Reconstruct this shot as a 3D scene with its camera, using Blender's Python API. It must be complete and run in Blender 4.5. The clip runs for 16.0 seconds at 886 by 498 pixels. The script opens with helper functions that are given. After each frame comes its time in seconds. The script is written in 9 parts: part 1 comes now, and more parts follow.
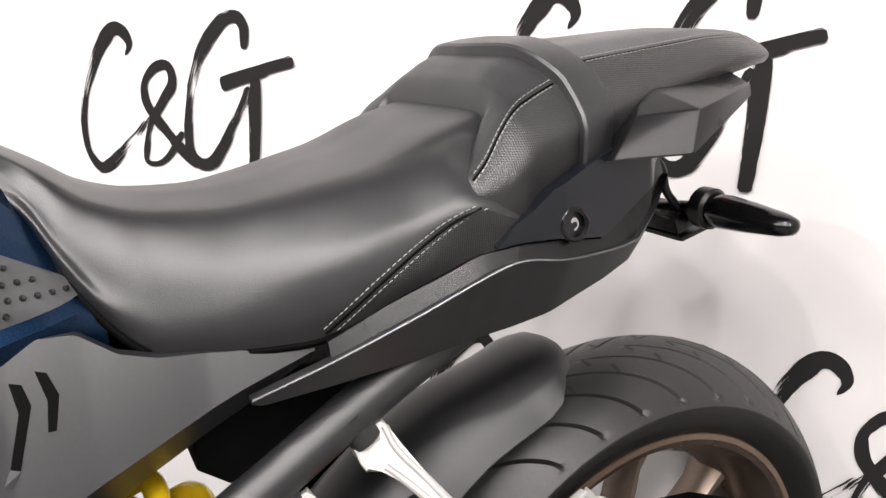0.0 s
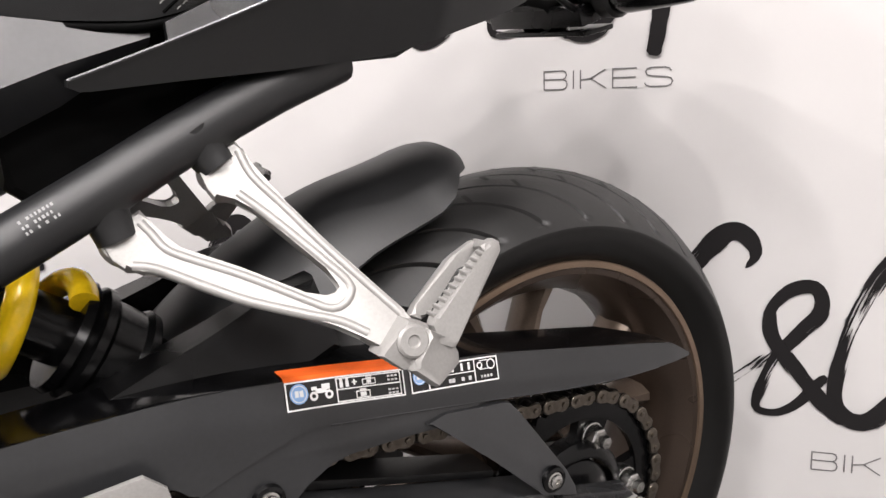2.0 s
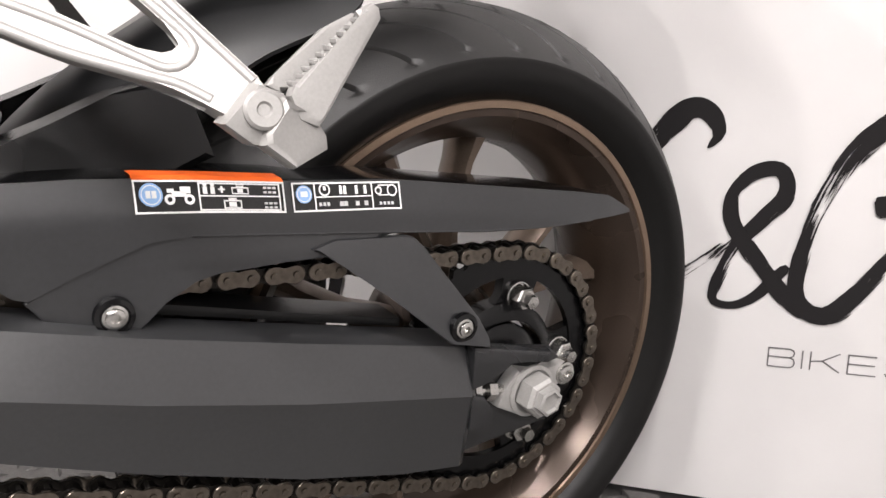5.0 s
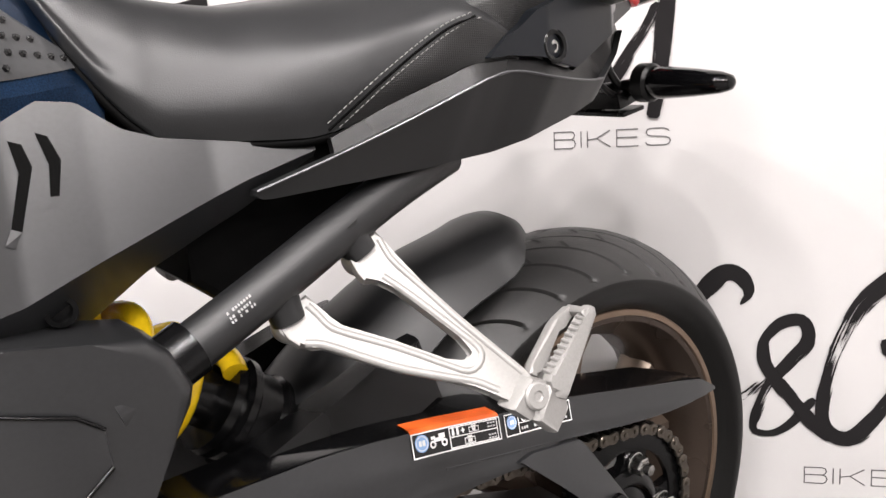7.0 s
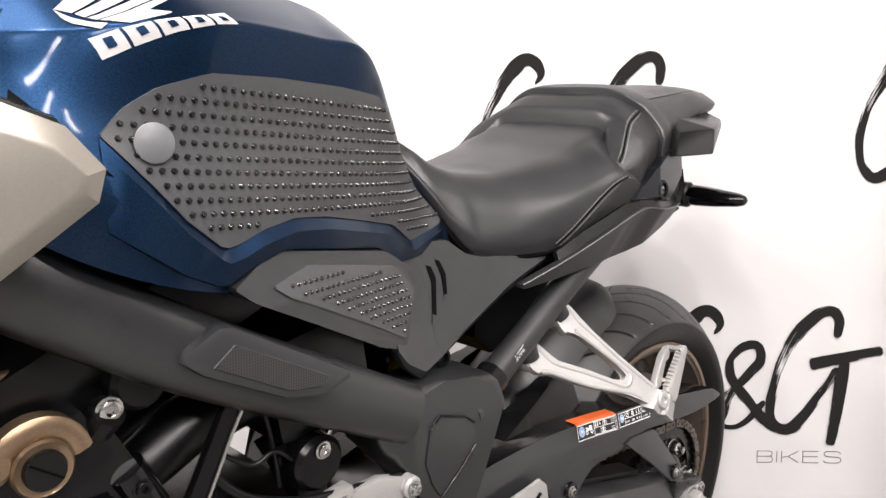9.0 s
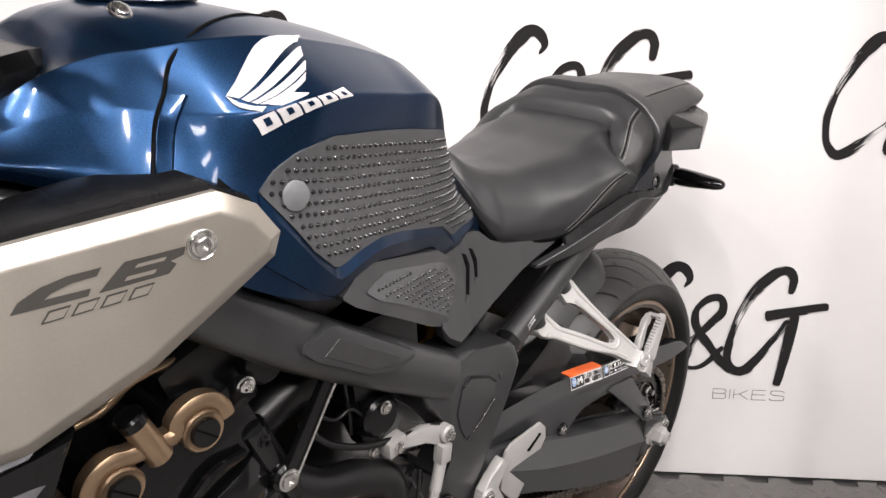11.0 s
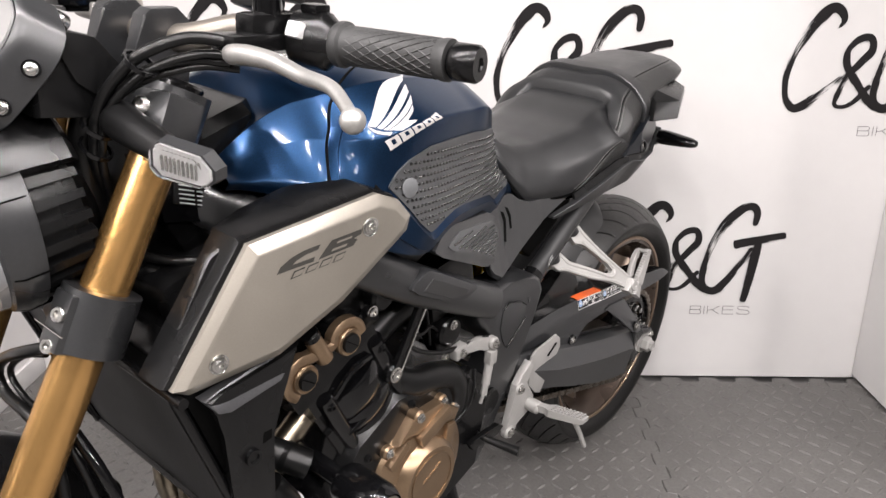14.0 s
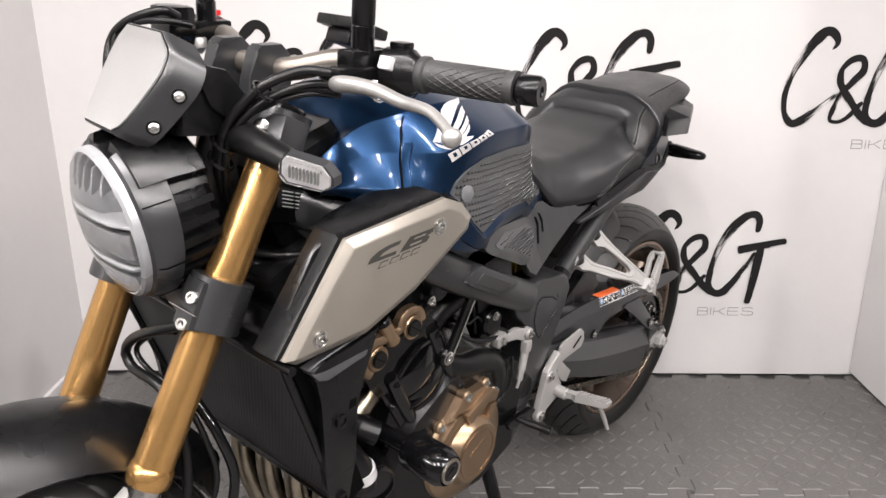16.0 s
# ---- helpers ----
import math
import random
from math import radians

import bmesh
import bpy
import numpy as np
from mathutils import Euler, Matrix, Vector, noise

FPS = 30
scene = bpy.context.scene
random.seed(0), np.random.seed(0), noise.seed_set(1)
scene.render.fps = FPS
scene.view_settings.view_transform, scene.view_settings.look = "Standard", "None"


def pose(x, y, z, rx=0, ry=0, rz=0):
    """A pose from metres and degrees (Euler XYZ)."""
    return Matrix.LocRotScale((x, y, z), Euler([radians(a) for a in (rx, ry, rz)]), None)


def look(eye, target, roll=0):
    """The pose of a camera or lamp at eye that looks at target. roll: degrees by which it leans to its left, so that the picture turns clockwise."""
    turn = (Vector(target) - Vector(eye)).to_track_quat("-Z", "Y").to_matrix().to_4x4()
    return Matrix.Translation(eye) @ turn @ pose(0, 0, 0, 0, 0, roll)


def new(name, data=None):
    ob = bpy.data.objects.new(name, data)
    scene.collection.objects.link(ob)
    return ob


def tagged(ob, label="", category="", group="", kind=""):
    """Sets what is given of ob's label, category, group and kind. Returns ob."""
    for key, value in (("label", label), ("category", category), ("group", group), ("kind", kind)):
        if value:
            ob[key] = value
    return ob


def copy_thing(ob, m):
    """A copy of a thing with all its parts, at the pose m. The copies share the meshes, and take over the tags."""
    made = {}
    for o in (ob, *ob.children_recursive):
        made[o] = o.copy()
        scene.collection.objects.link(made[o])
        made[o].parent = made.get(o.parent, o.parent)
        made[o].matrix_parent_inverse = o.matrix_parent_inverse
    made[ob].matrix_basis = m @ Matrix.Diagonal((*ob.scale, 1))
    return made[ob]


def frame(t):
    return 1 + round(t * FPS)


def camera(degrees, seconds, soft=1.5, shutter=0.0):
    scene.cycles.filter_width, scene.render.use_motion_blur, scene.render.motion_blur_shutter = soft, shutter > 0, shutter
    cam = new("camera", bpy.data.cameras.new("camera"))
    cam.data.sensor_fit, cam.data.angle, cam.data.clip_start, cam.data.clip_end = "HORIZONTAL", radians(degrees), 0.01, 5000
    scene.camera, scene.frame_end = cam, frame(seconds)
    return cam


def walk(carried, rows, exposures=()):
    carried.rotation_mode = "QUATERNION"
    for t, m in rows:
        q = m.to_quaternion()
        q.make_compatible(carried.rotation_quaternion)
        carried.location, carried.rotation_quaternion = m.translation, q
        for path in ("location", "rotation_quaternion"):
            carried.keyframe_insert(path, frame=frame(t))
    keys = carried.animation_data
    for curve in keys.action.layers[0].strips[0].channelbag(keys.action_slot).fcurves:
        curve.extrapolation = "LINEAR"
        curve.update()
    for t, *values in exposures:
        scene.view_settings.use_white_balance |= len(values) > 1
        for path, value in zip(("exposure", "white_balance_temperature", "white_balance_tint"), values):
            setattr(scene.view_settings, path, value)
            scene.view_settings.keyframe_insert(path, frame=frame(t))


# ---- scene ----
cam = camera(59.3, 16.0)
PATH = [
    (0, (0.012, 0.263, 0.867), (-0.762, 2.068, 0.488), -3.2),
    (0.5, (0.025, 0.273, 0.867), (-0.659, 2.119, 0.515), -3.4),
    (1, (0.022, 0.279, 0.816), (-0.596, 2.151, 0.478), -3.0),
    (1.5, (0.016, 0.292, 0.736), (-0.573, 2.174, 0.403), -2.3),
    (2, (0.021, 0.305, 0.662), (-0.568, 2.185, 0.316), -1.5),
    (2.5, (0.03, 0.321, 0.608), (-0.554, 2.199, 0.249), -0.8),
    (3, (0.055, 0.361, 0.564), (-0.521, 2.241, 0.199), -0.3),
    (3.2, (0.076, 0.38, 0.554), (-0.513, 2.251, 0.163), 0.1),
    (5.3, (0.063, 0.37, 0.555), (-0.501, 2.231, 0.087), 0.1),
    (5.5, (0.038, 0.343, 0.544), (-0.484, 2.237, 0.174), -1.5),
    (6, (0.001, 0.294, 0.615), (-0.509, 2.197, 0.27), -2.0),
    (6.5, (-0.03, 0.249, 0.668), (-0.51, 2.165, 0.358), -2.3),
    (7, (-0.07, 0.195, 0.712), (-0.511, 2.125, 0.428), -2.6),
    (7.5, (-0.125, 0.123, 0.756), (-0.519, 2.066, 0.49), -2.6),
    (8, (-0.167, 0.036, 0.787), (-0.501, 1.991, 0.535), -2.6),
    (8.5, (-0.247, -0.077, 0.825), (-0.496, 1.891, 0.572), -2.0),
    (9, (-0.31, -0.192, 0.833), (-0.471, 1.785, 0.576), -1.3),
    (9.2, (-0.319, -0.263, 0.823), (-0.466, 1.714, 0.565), -1.0),
    (11.3, (-0.385, -0.347, 0.971), (-0.454, 1.58, 0.441), 1.4),
    (11.5, (-0.389, -0.363, 0.984), (-0.458, 1.557, 0.43), 1.3),
    (12, (-0.393, -0.416, 1.009), (-0.449, 1.493, 0.416), 0.6),
    (12.5, (-0.398, -0.482, 1.036), (-0.448, 1.413, 0.399), 0.2),
    (13, (-0.407, -0.533, 1.049), (-0.451, 1.354, 0.388), 0.2),
    (13.5, (-0.434, -0.577, 1.059), (-0.473, 1.308, 0.391), 0.2),
    (14, (-0.459, -0.629, 1.074), (-0.491, 1.257, 0.409), 0.1),
    (14.5, (-0.474, -0.671, 1.079), (-0.497, 1.217, 0.42), 0.1),
    (15, (-0.487, -0.711, 1.087), (-0.506, 1.18, 0.437), 0.0),
    (15.5, (-0.504, -0.737, 1.099), (-0.522, 1.156, 0.454), -0.1),
    (16, (-0.53, -0.783, 1.103), (-0.559, 1.115, 0.473), -0.1),
]
walk(cam, [(t, look(eye, target, roll)) for t, eye, target, roll in PATH],
     [(0.0, 0.14), (0.5, 0.0), (1.2, -0.14), (2.5, -0.20), (5.5, 0.06), (7.0, 0.04), (9.0, 0.06), (11.5, -0.12), (12.5, -0.14), (16.0, -0.22)])


# ---- light ----
world = bpy.data.worlds.new("world")
scene.world = world
world.use_nodes = True
world.node_tree.nodes["Background"].inputs[0].default_value = (0.92, 0.95, 1.0, 1)
world.node_tree.nodes["Background"].inputs[1].default_value = 0.02


def area_lamp(x, y, z, sx, sy, watts, shape, colour=(1.0, 0.942, 0.932)):
    d = bpy.data.lights.new("panel_light", "AREA")
    d.shape, d.size, d.size_y, d.energy, d.color = shape, sx, sy, watts, colour
    o = new("panel_light", d)
    o.matrix_world = pose(x, y, z)
    return o


CEIL = 2.75
SPOTS = [(-3.9 + 0.60 * k, -0.55) for k in range(11)]
PANELS = [(-4.0, -2.6), (-2.6, -2.6), (-1.2, -2.6), (0.2, -2.6), (1.6, -2.6), (3.0, -2.6)]
for lx, ly in SPOTS:
    area_lamp(lx, ly, CEIL - 0.045, 0.06, 0.06, 40.0 if lx < -1.2 else 27.0, "DISK")
for lx, ly in PANELS:
    area_lamp(lx, ly, CEIL - 0.075, 0.3, 1.2, 108.0, "RECTANGLE")


# ---- materials ----
def shader(name, base, rough=0.5, metal=0.0, grain=60.0, vary=0.12, blotch=6.0, blotchy=0.12, bump=0.0, bump_scale=300.0,
           coat=0.0, spec=0.5, rough_vary=0.1, stretch=(1, 1, 1), coat_rough=0.04):
    m = bpy.data.materials.new(name)
    m.use_nodes = True
    nt = m.node_tree
    b = nt.nodes["Principled BSDF"]
    tc = nt.nodes.new("ShaderNodeTexCoord")
    mp = nt.nodes.new("ShaderNodeMapping")
    mp.inputs["Scale"].default_value = stretch
    nt.links.new(tc.outputs["Object"], mp.inputs[0])
    fine = nt.nodes.new("ShaderNodeTexNoise")
    fine.inputs["Scale"].default_value, fine.inputs["Detail"].default_value = grain, 4
    big = nt.nodes.new("ShaderNodeTexNoise")
    big.inputs["Scale"].default_value, big.inputs["Detail"].default_value = blotch, 3
    nt.links.new(mp.outputs[0], fine.inputs[0])
    nt.links.new(mp.outputs[0], big.inputs[0])

    def ramp(src, amount):
        r = nt.nodes.new("ShaderNodeMapRange")
        r.inputs[1].default_value, r.inputs[2].default_value = 0.25, 0.75
        r.inputs[3].default_value, r.inputs[4].default_value = 1 - amount, 1 + amount
        nt.links.new(src.outputs[0], r.inputs[0])
        return r
    a, c = ramp(fine, vary), ramp(big, blotchy)
    mul = nt.nodes.new("ShaderNodeMath")
    mul.operation = "MULTIPLY"
    nt.links.new(a.outputs[0], mul.inputs[0])
    nt.links.new(c.outputs[0], mul.inputs[1])
    col = nt.nodes.new("ShaderNodeVectorMath")
    col.operation = "SCALE"
    col.inputs[0].default_value = base
    nt.links.new(mul.outputs[0], col.inputs["Scale"])
    nt.links.new(col.outputs[0], b.inputs["Base Color"])
    rr = nt.nodes.new("ShaderNodeMapRange")
    rr.inputs[1].default_value, rr.inputs[2].default_value = 0.3, 0.7
    rr.inputs[3].default_value, rr.inputs[4].default_value = max(0.02, rough * (1 - rough_vary)), min(1, rough * (1 + rough_vary))
    nt.links.new(big.outputs[0], rr.inputs[0])
    nt.links.new(rr.outputs[0], b.inputs["Roughness"])
    b.inputs["Metallic"].default_value = metal
    b.inputs["Coat Weight"].default_value, b.inputs["Coat Roughness"].default_value = coat, coat_rough
    b.inputs["Specular IOR Level"].default_value = spec
    if bump:
        nb = nt.nodes.new("ShaderNodeTexNoise")
        nb.inputs["Scale"].default_value, nb.inputs["Detail"].default_value = bump_scale, 3
        nt.links.new(mp.outputs[0], nb.inputs[0])
        bp = nt.nodes.new("ShaderNodeBump")
        bp.inputs["Strength"].default_value, bp.inputs["Distance"].default_value = bump, 0.001
        nt.links.new(nb.outputs[0], bp.inputs["Height"])
        nt.links.new(bp.outputs[0], b.inputs["Normal"])
    return m


def weave(m, scale, strength=0.5):
    """A fine embossed lattice added to a material's relief."""
    nt = m.node_tree
    b = nt.nodes["Principled BSDF"]
    tc = nt.nodes.new("ShaderNodeTexCoord")
    waves = []
    for d in ("X", "Z"):
        w = nt.nodes.new("ShaderNodeTexWave")
        w.bands_direction, w.inputs["Scale"].default_value = d, scale
        nt.links.new(tc.outputs["Object"], w.inputs[0])
        waves.append(w)
    mul = nt.nodes.new("ShaderNodeMath")
    mul.operation = "MULTIPLY"
    nt.links.new(waves[0].outputs[1], mul.inputs[0])
    nt.links.new(waves[1].outputs[1], mul.inputs[1])
    bp = nt.nodes.new("ShaderNodeBump")
    bp.inputs["Strength"].default_value, bp.inputs["Distance"].default_value = strength, 0.002
    nt.links.new(mul.outputs[0], bp.inputs["Height"])
    nt.links.new(bp.outputs[0], b.inputs["Normal"])
    return m


OUTER = shader("grey showroom wall paint", (0.085, 0.083, 0.081), 0.7, 0, 20, 0.04, 1.0, 0.08)
WALL = shader("white wall paint", (0.572, 0.559, 0.553), 0.55, 0, 25, 0.012, 1.2, 0.02, 0.12, 90)
CEILING = shader("ceiling paint", (0.06, 0.06, 0.06), 0.8, 0, 20, 0.02, 1.0, 0.02)
DARKFLOOR = shader("dark concrete", (0.075, 0.073, 0.071), 0.5, 0, 12, 0.1, 1.0, 0.1)
MAT = shader("grey rubber mat", (0.098, 0.094, 0.09), 0.45, 0, 140, 0.22, 3.0, 0.15, 0.4, 500)
SEAT = shader("black vinyl", (0.0092, 0.0096, 0.0104), 0.40, 0, 90, 0.12, 7, 0.14, 0.20, 1300, spec=0.6, rough_vary=0.2)
SEATWEAVE = weave(shader("ribbed vinyl", (0.009, 0.009, 0.009), 0.38, 0, 90, 0.08, 7, 0.08, spec=0.6), 200, 0.30)
THREAD = shader("grey thread", (0.21, 0.208, 0.2), 0.8, 0, 400, 0.2)
PLASTIC = shader("black plastic", (0.0040, 0.0040, 0.0042), 0.27, 0, 150, 0.15, 9, 0.12, 0.12, 1200, spec=0.32)
GREYPLASTIC = shader("dark grey satin paint", (0.0165, 0.017, 0.0182), 0.34, 0.0, 300, 0.16, 6, 0.14, 0.06, 1700, spec=0.75, rough_vary=0.2)
FRAME = shader("graphite frame paint", (0.015, 0.0154, 0.0163), 0.30, 0.0, 350, 0.16, 5, 0.12, 0.05, 1500, spec=0.7, rough_vary=0.2)
SATIN = shader("satin black metal", (0.0030, 0.0030, 0.0032), 0.20, 0.0, 200, 0.15, 10, 0.2, 0.08, 900, spec=0.28)
GLOSS = shader("gloss black", (0.0025, 0.0025, 0.0028), 0.14, 0, 100, 0.1, 8, 0.1, coat=0.2, coat_rough=0.06, spec=0.3)
NAVYPANEL = shader("dark blue-black panel", (0.003, 0.0043, 0.0066), 0.28, 0.2, 300, 0.12, 6, 0.1, 0.05, 1500)
# near-black: the shade of gaps, slots and seams put into the colour
DARKHOLE = shader("gap-shade black", (0.0012, 0.0012, 0.0012), 0.6, 0, 80, 0.2, 8, 0.2, spec=0.06)
BLUE = shader("metallic blue paint", (0.006, 0.0228, 0.058), 0.31, 0.85, 1100, 0.50, 4, 0.06, coat=0.22, coat_rough=0.08, spec=0.3)
SILVER = shader("satin champagne aluminium", (0.35, 0.322, 0.28), 0.36, 0.75, 700, 0.04, 3, 0.05, 0.03, 2000)
ALU = shader("cast aluminium", (0.305, 0.298, 0.287), 0.46, 0.35, 500, 0.06, 9, 0.06, 0.10, 900)
STEEL = shader("bright steel", (0.55, 0.54, 0.52), 0.24, 1.0, 300, 0.1, 20, 0.12)
GOLD = shader("gold anodised tube", (0.53, 0.305, 0.112), 0.25, 0.9, 500, 0.06, 14, 0.08, stretch=(1, 1, 0.08))
BRONZE = shader("bronze painted casting", (0.275, 0.192, 0.122), 0.32, 0.85, 600, 0.10, 8, 0.1, 0.08, 1300)
RIM = shader("bronze wheel paint", (0.06, 0.043, 0.033), 0.28, 0.6, 500, 0.10, 6, 0.1)
RIMLIP = shader("polished bronze lip", (0.25, 0.18, 0.13), 0.3, 0.8, 500, 0.08, 8, 0.08)
# groove colour holds both the missing dust and the shade in the cuts
TREADCUT = shader("dust-free shaded groove rubber", (0.0022, 0.0022, 0.0022), 0.6, 0, 160, 0.16, 9, 0.15)
SPOKE = shader("bronze spoke paint", (0.15, 0.115, 0.09), 0.34, 0.6, 500, 0.10, 6, 0.1)
TYRE = shader("tyre sidewall rubber", (0.006, 0.0058, 0.0056), 0.36, 0, 160, 0.16, 9, 0.15, 0.15, 1500, spec=0.25)
TREAD = shader("dusty tread rubber", (0.0125, 0.0122, 0.0119), 0.44, 0, 220, 0.22, 11, 0.38, 0.30, 1200)
CHAIN = shader("oiled chain steel", (0.165, 0.142, 0.118), 0.32, 0.9, 220, 0.25, 30, 0.3)
CHAINDARK = shader("dark chain steel", (0.030, 0.027, 0.024), 0.38, 0.9, 220, 0.25, 30, 0.3)
YELLOW = shader("yellow spring paint", (0.88, 0.58, 0.012), 0.24, 0, 300, 0.06, 10, 0.06, coat=0.3)
RUBBER = shader("black rubber", (0.0038, 0.0038, 0.0039), 0.31, 0, 200, 0.15, 12, 0.1, 0.1, 900, spec=0.32)
GRIPRUBBER = shader("matt grip rubber", (0.022, 0.022, 0.022), 0.60, 0, 200, 0.15, 12, 0.1, 0.1, 900)
STUD = shader("glossy rubber stud", (0.006, 0.0061, 0.0063), 0.24, 0, 200, 0.1, spec=0.8)
PADRUBBER = shader("textured rubber pad", (0.054, 0.055, 0.057), 0.36, 0, 250, 0.1, 9, 0.1, 0.1, 1500)
WHITEINK = shader("white print", (0.78, 0.78, 0.77), 0.45, 0, 300, 0.05)
SILVERINK = shader("silver print", (0.40, 0.388, 0.388), 0.4, 0.0, 300, 0.05)
ORANGE = shader("orange print", (0.80, 0.13, 0.02), 0.4, 0, 300, 0.05)
BLUEINK = shader("pale blue print", (0.25, 0.42, 0.70), 0.4, 0, 300, 0.05)
BLACKLABEL = shader("black label film", (0.012, 0.012, 0.012), 0.18, 0, 200, 0.05, 8, 0.05)
GREYINK = shader("grey etched print", (0.055, 0.052, 0.047), 0.4, 0.4, 300, 0.05)
CAPTION = shader("charcoal print", (0.13, 0.125, 0.125), 0.6, 0, 200, 0.08)
RED = shader("red plastic", (0.55, 0.012, 0.015), 0.25, 0, 200, 0.06, coat=0.4)
LEVERALU = shader("worn lever aluminium", (0.40, 0.39, 0.375), 0.38, 0.75, 500, 0.08, 30, 0.12, 0.08, 900)
ARMPAINT = shader("graphite swing arm paint", (0.022, 0.0225, 0.0236), 0.32, 0.0, 350, 0.16, 5, 0.12, 0.05, 1500, spec=0.8, rough_vary=0.2)
MATTFRAME = shader("matt graphite paint", (0.009, 0.0093, 0.0099), 0.46, 0, 350, 0.14, 6, 0.12, 0.05, 1500, spec=0.6)
LIPGREY = shader("graphite metallic paint", (0.11, 0.11, 0.115), 0.36, 0.75, 500, 0.1, 6, 0.1)
BARTI = shader("tapered bar alloy", (0.26, 0.235, 0.205), 0.34, 0.85, 400, 0.08, 9, 0.08)
LIGHTGREY = shader("pale grey plastic", (0.50, 0.50, 0.50), 0.4, 0, 300, 0.05)
PIPE = shader("heat-tinted steel", (0.30, 0.26, 0.20), 0.3, 1.0, 60, 0.15, 12, 0.2)
LAMPGLOW = bpy.data.materials.new("lit panel")
LAMPGLOW.use_nodes = True
LAMPGLOW.node_tree.nodes["Principled BSDF"].inputs["Emission Color"].default_value = (1, 0.97, 0.94, 1)
LAMPGLOW.node_tree.nodes["Principled BSDF"].inputs["Emission Strength"].default_value = 9


def brush_ink():
    """Black paint that breaks into dry-brush streaks, with the bare wall between them, where the stroke's own dryness says so."""
    m = bpy.data.materials.new("dry brush black paint")
    m.use_nodes = True
    nt = m.node_tree
    b = nt.nodes["Principled BSDF"]
    b.inputs["Roughness"].default_value = 0.8
    b.inputs["Specular IOR Level"].default_value = 0.0
    b.inputs["Base Color"].default_value = (0.019, 0.0178, 0.0183, 1)
    uv = nt.nodes.new("ShaderNodeUVMap")
    mp = nt.nodes.new("ShaderNodeMapping")
    mp.inputs["Scale"].default_value = (1.5, 2.6, 1)
    nt.links.new(uv.outputs[0], mp.inputs[0])
    n = nt.nodes.new("ShaderNodeTexNoise")
    n.inputs["Scale"].default_value, n.inputs["Detail"].default_value, n.inputs["Roughness"].default_value = 1.0, 5, 0.62
    nt.links.new(mp.outputs[0], n.inputs[0])
    dry = nt.nodes.new("ShaderNodeAttribute")
    dry.attribute_name = "dry"
    sub = nt.nodes.new("ShaderNodeMath")
    sub.operation = "SUBTRACT"
    nt.links.new(n.outputs[0], sub.inputs[0])
    nt.links.new(dry.outputs["Fac"], sub.inputs[1])
    r = nt.nodes.new("ShaderNodeMapRange")
    r.inputs[1].default_value, r.inputs[2].default_value = 0.0, 0.03
    nt.links.new(sub.outputs[0], r.inputs[0])
    clear = nt.nodes.new("ShaderNodeBsdfTransparent")
    mix = nt.nodes.new("ShaderNodeMixShader")
    nt.links.new(r.outputs[0], mix.inputs[0])
    nt.links.new(clear.outputs[0], mix.inputs[1])
    nt.links.new(b.outputs[0], mix.inputs[2])
    nt.links.new(mix.outputs[0], nt.nodes["Material Output"].inputs[0])
    return m


INK = brush_ink()


def clear_glass(name, rough=0.02, tint=(1, 1, 1, 1)):
    m = bpy.data.materials.new(name)
    m.use_nodes = True
    b = m.node_tree.nodes["Principled BSDF"]
    b.inputs["Transmission Weight"].default_value, b.inputs["Roughness"].default_value = 1, rough
    b.inputs["Base Color"].default_value, b.inputs["IOR"].default_value = tint, 1.3
    return m


GLASS = clear_glass("clear lens")


# ---- building helpers ----
def part(name, bm, material, parent=None, label="", smooth=38):
    me = bpy.data.meshes.new(name)
    bmesh.ops.recalc_face_normals(bm, faces=bm.faces)
    bm.to_mesh(me)
    bm.free()
    me.materials.append(material)
    if smooth:
        me.shade_smooth()
        me.set_sharp_from_angle(angle=radians(smooth))
    ob = new(name, me)
    ob.parent = parent
    if label:
        ob["label"] = label
    return ob


def crom(pts, n):
    """n points evenly spread along a smooth curve through pts."""
    p = [Vector(q) for q in pts]
    p = [2 * p[0] - p[1]] + p + [2 * p[-1] - p[-2]]
    out, fine = [], []
    for i in range(1, len(p) - 2):
        for k in range(12):
            t = k / 12
            a, b, c, d = p[i - 1], p[i], p[i + 1], p[i + 2]
            fine.append(0.5 * ((2 * b) + (c - a) * t + (2 * a - 5 * b + 4 * c - d) * t * t + (3 * b - a - 3 * c + d) * t ** 3))
    fine.append(p[-2])
    dist = [0.0]
    for a, b in zip(fine, fine[1:]):
        dist.append(dist[-1] + (b - a).length)
    j = 0
    for k in range(n):
        want = dist[-1] * k / (n - 1)
        while j < len(dist) - 2 and dist[j + 1] < want:
            j += 1
        span = dist[j + 1] - dist[j]
        out.append(fine[j].lerp(fine[j + 1], 0 if span < 1e-9 else (want - dist[j]) / span))
    return out


def skin(bm, rings, closed=True, caps=True):
    """Faces between successive rings of the same number of points."""
    vs = [[bm.verts.new(q) for q in r] for r in rings]
    n = len(vs[0])
    for a, b in zip(vs, vs[1:]):
        for i in range(n if closed else n - 1):
            bm.faces.new((a[i], a[(i + 1) % n], b[(i + 1) % n], b[i]))
    if caps and closed:
        bm.faces.new(vs[0][::-1])
        bm.faces.new(vs[-1])
    return vs


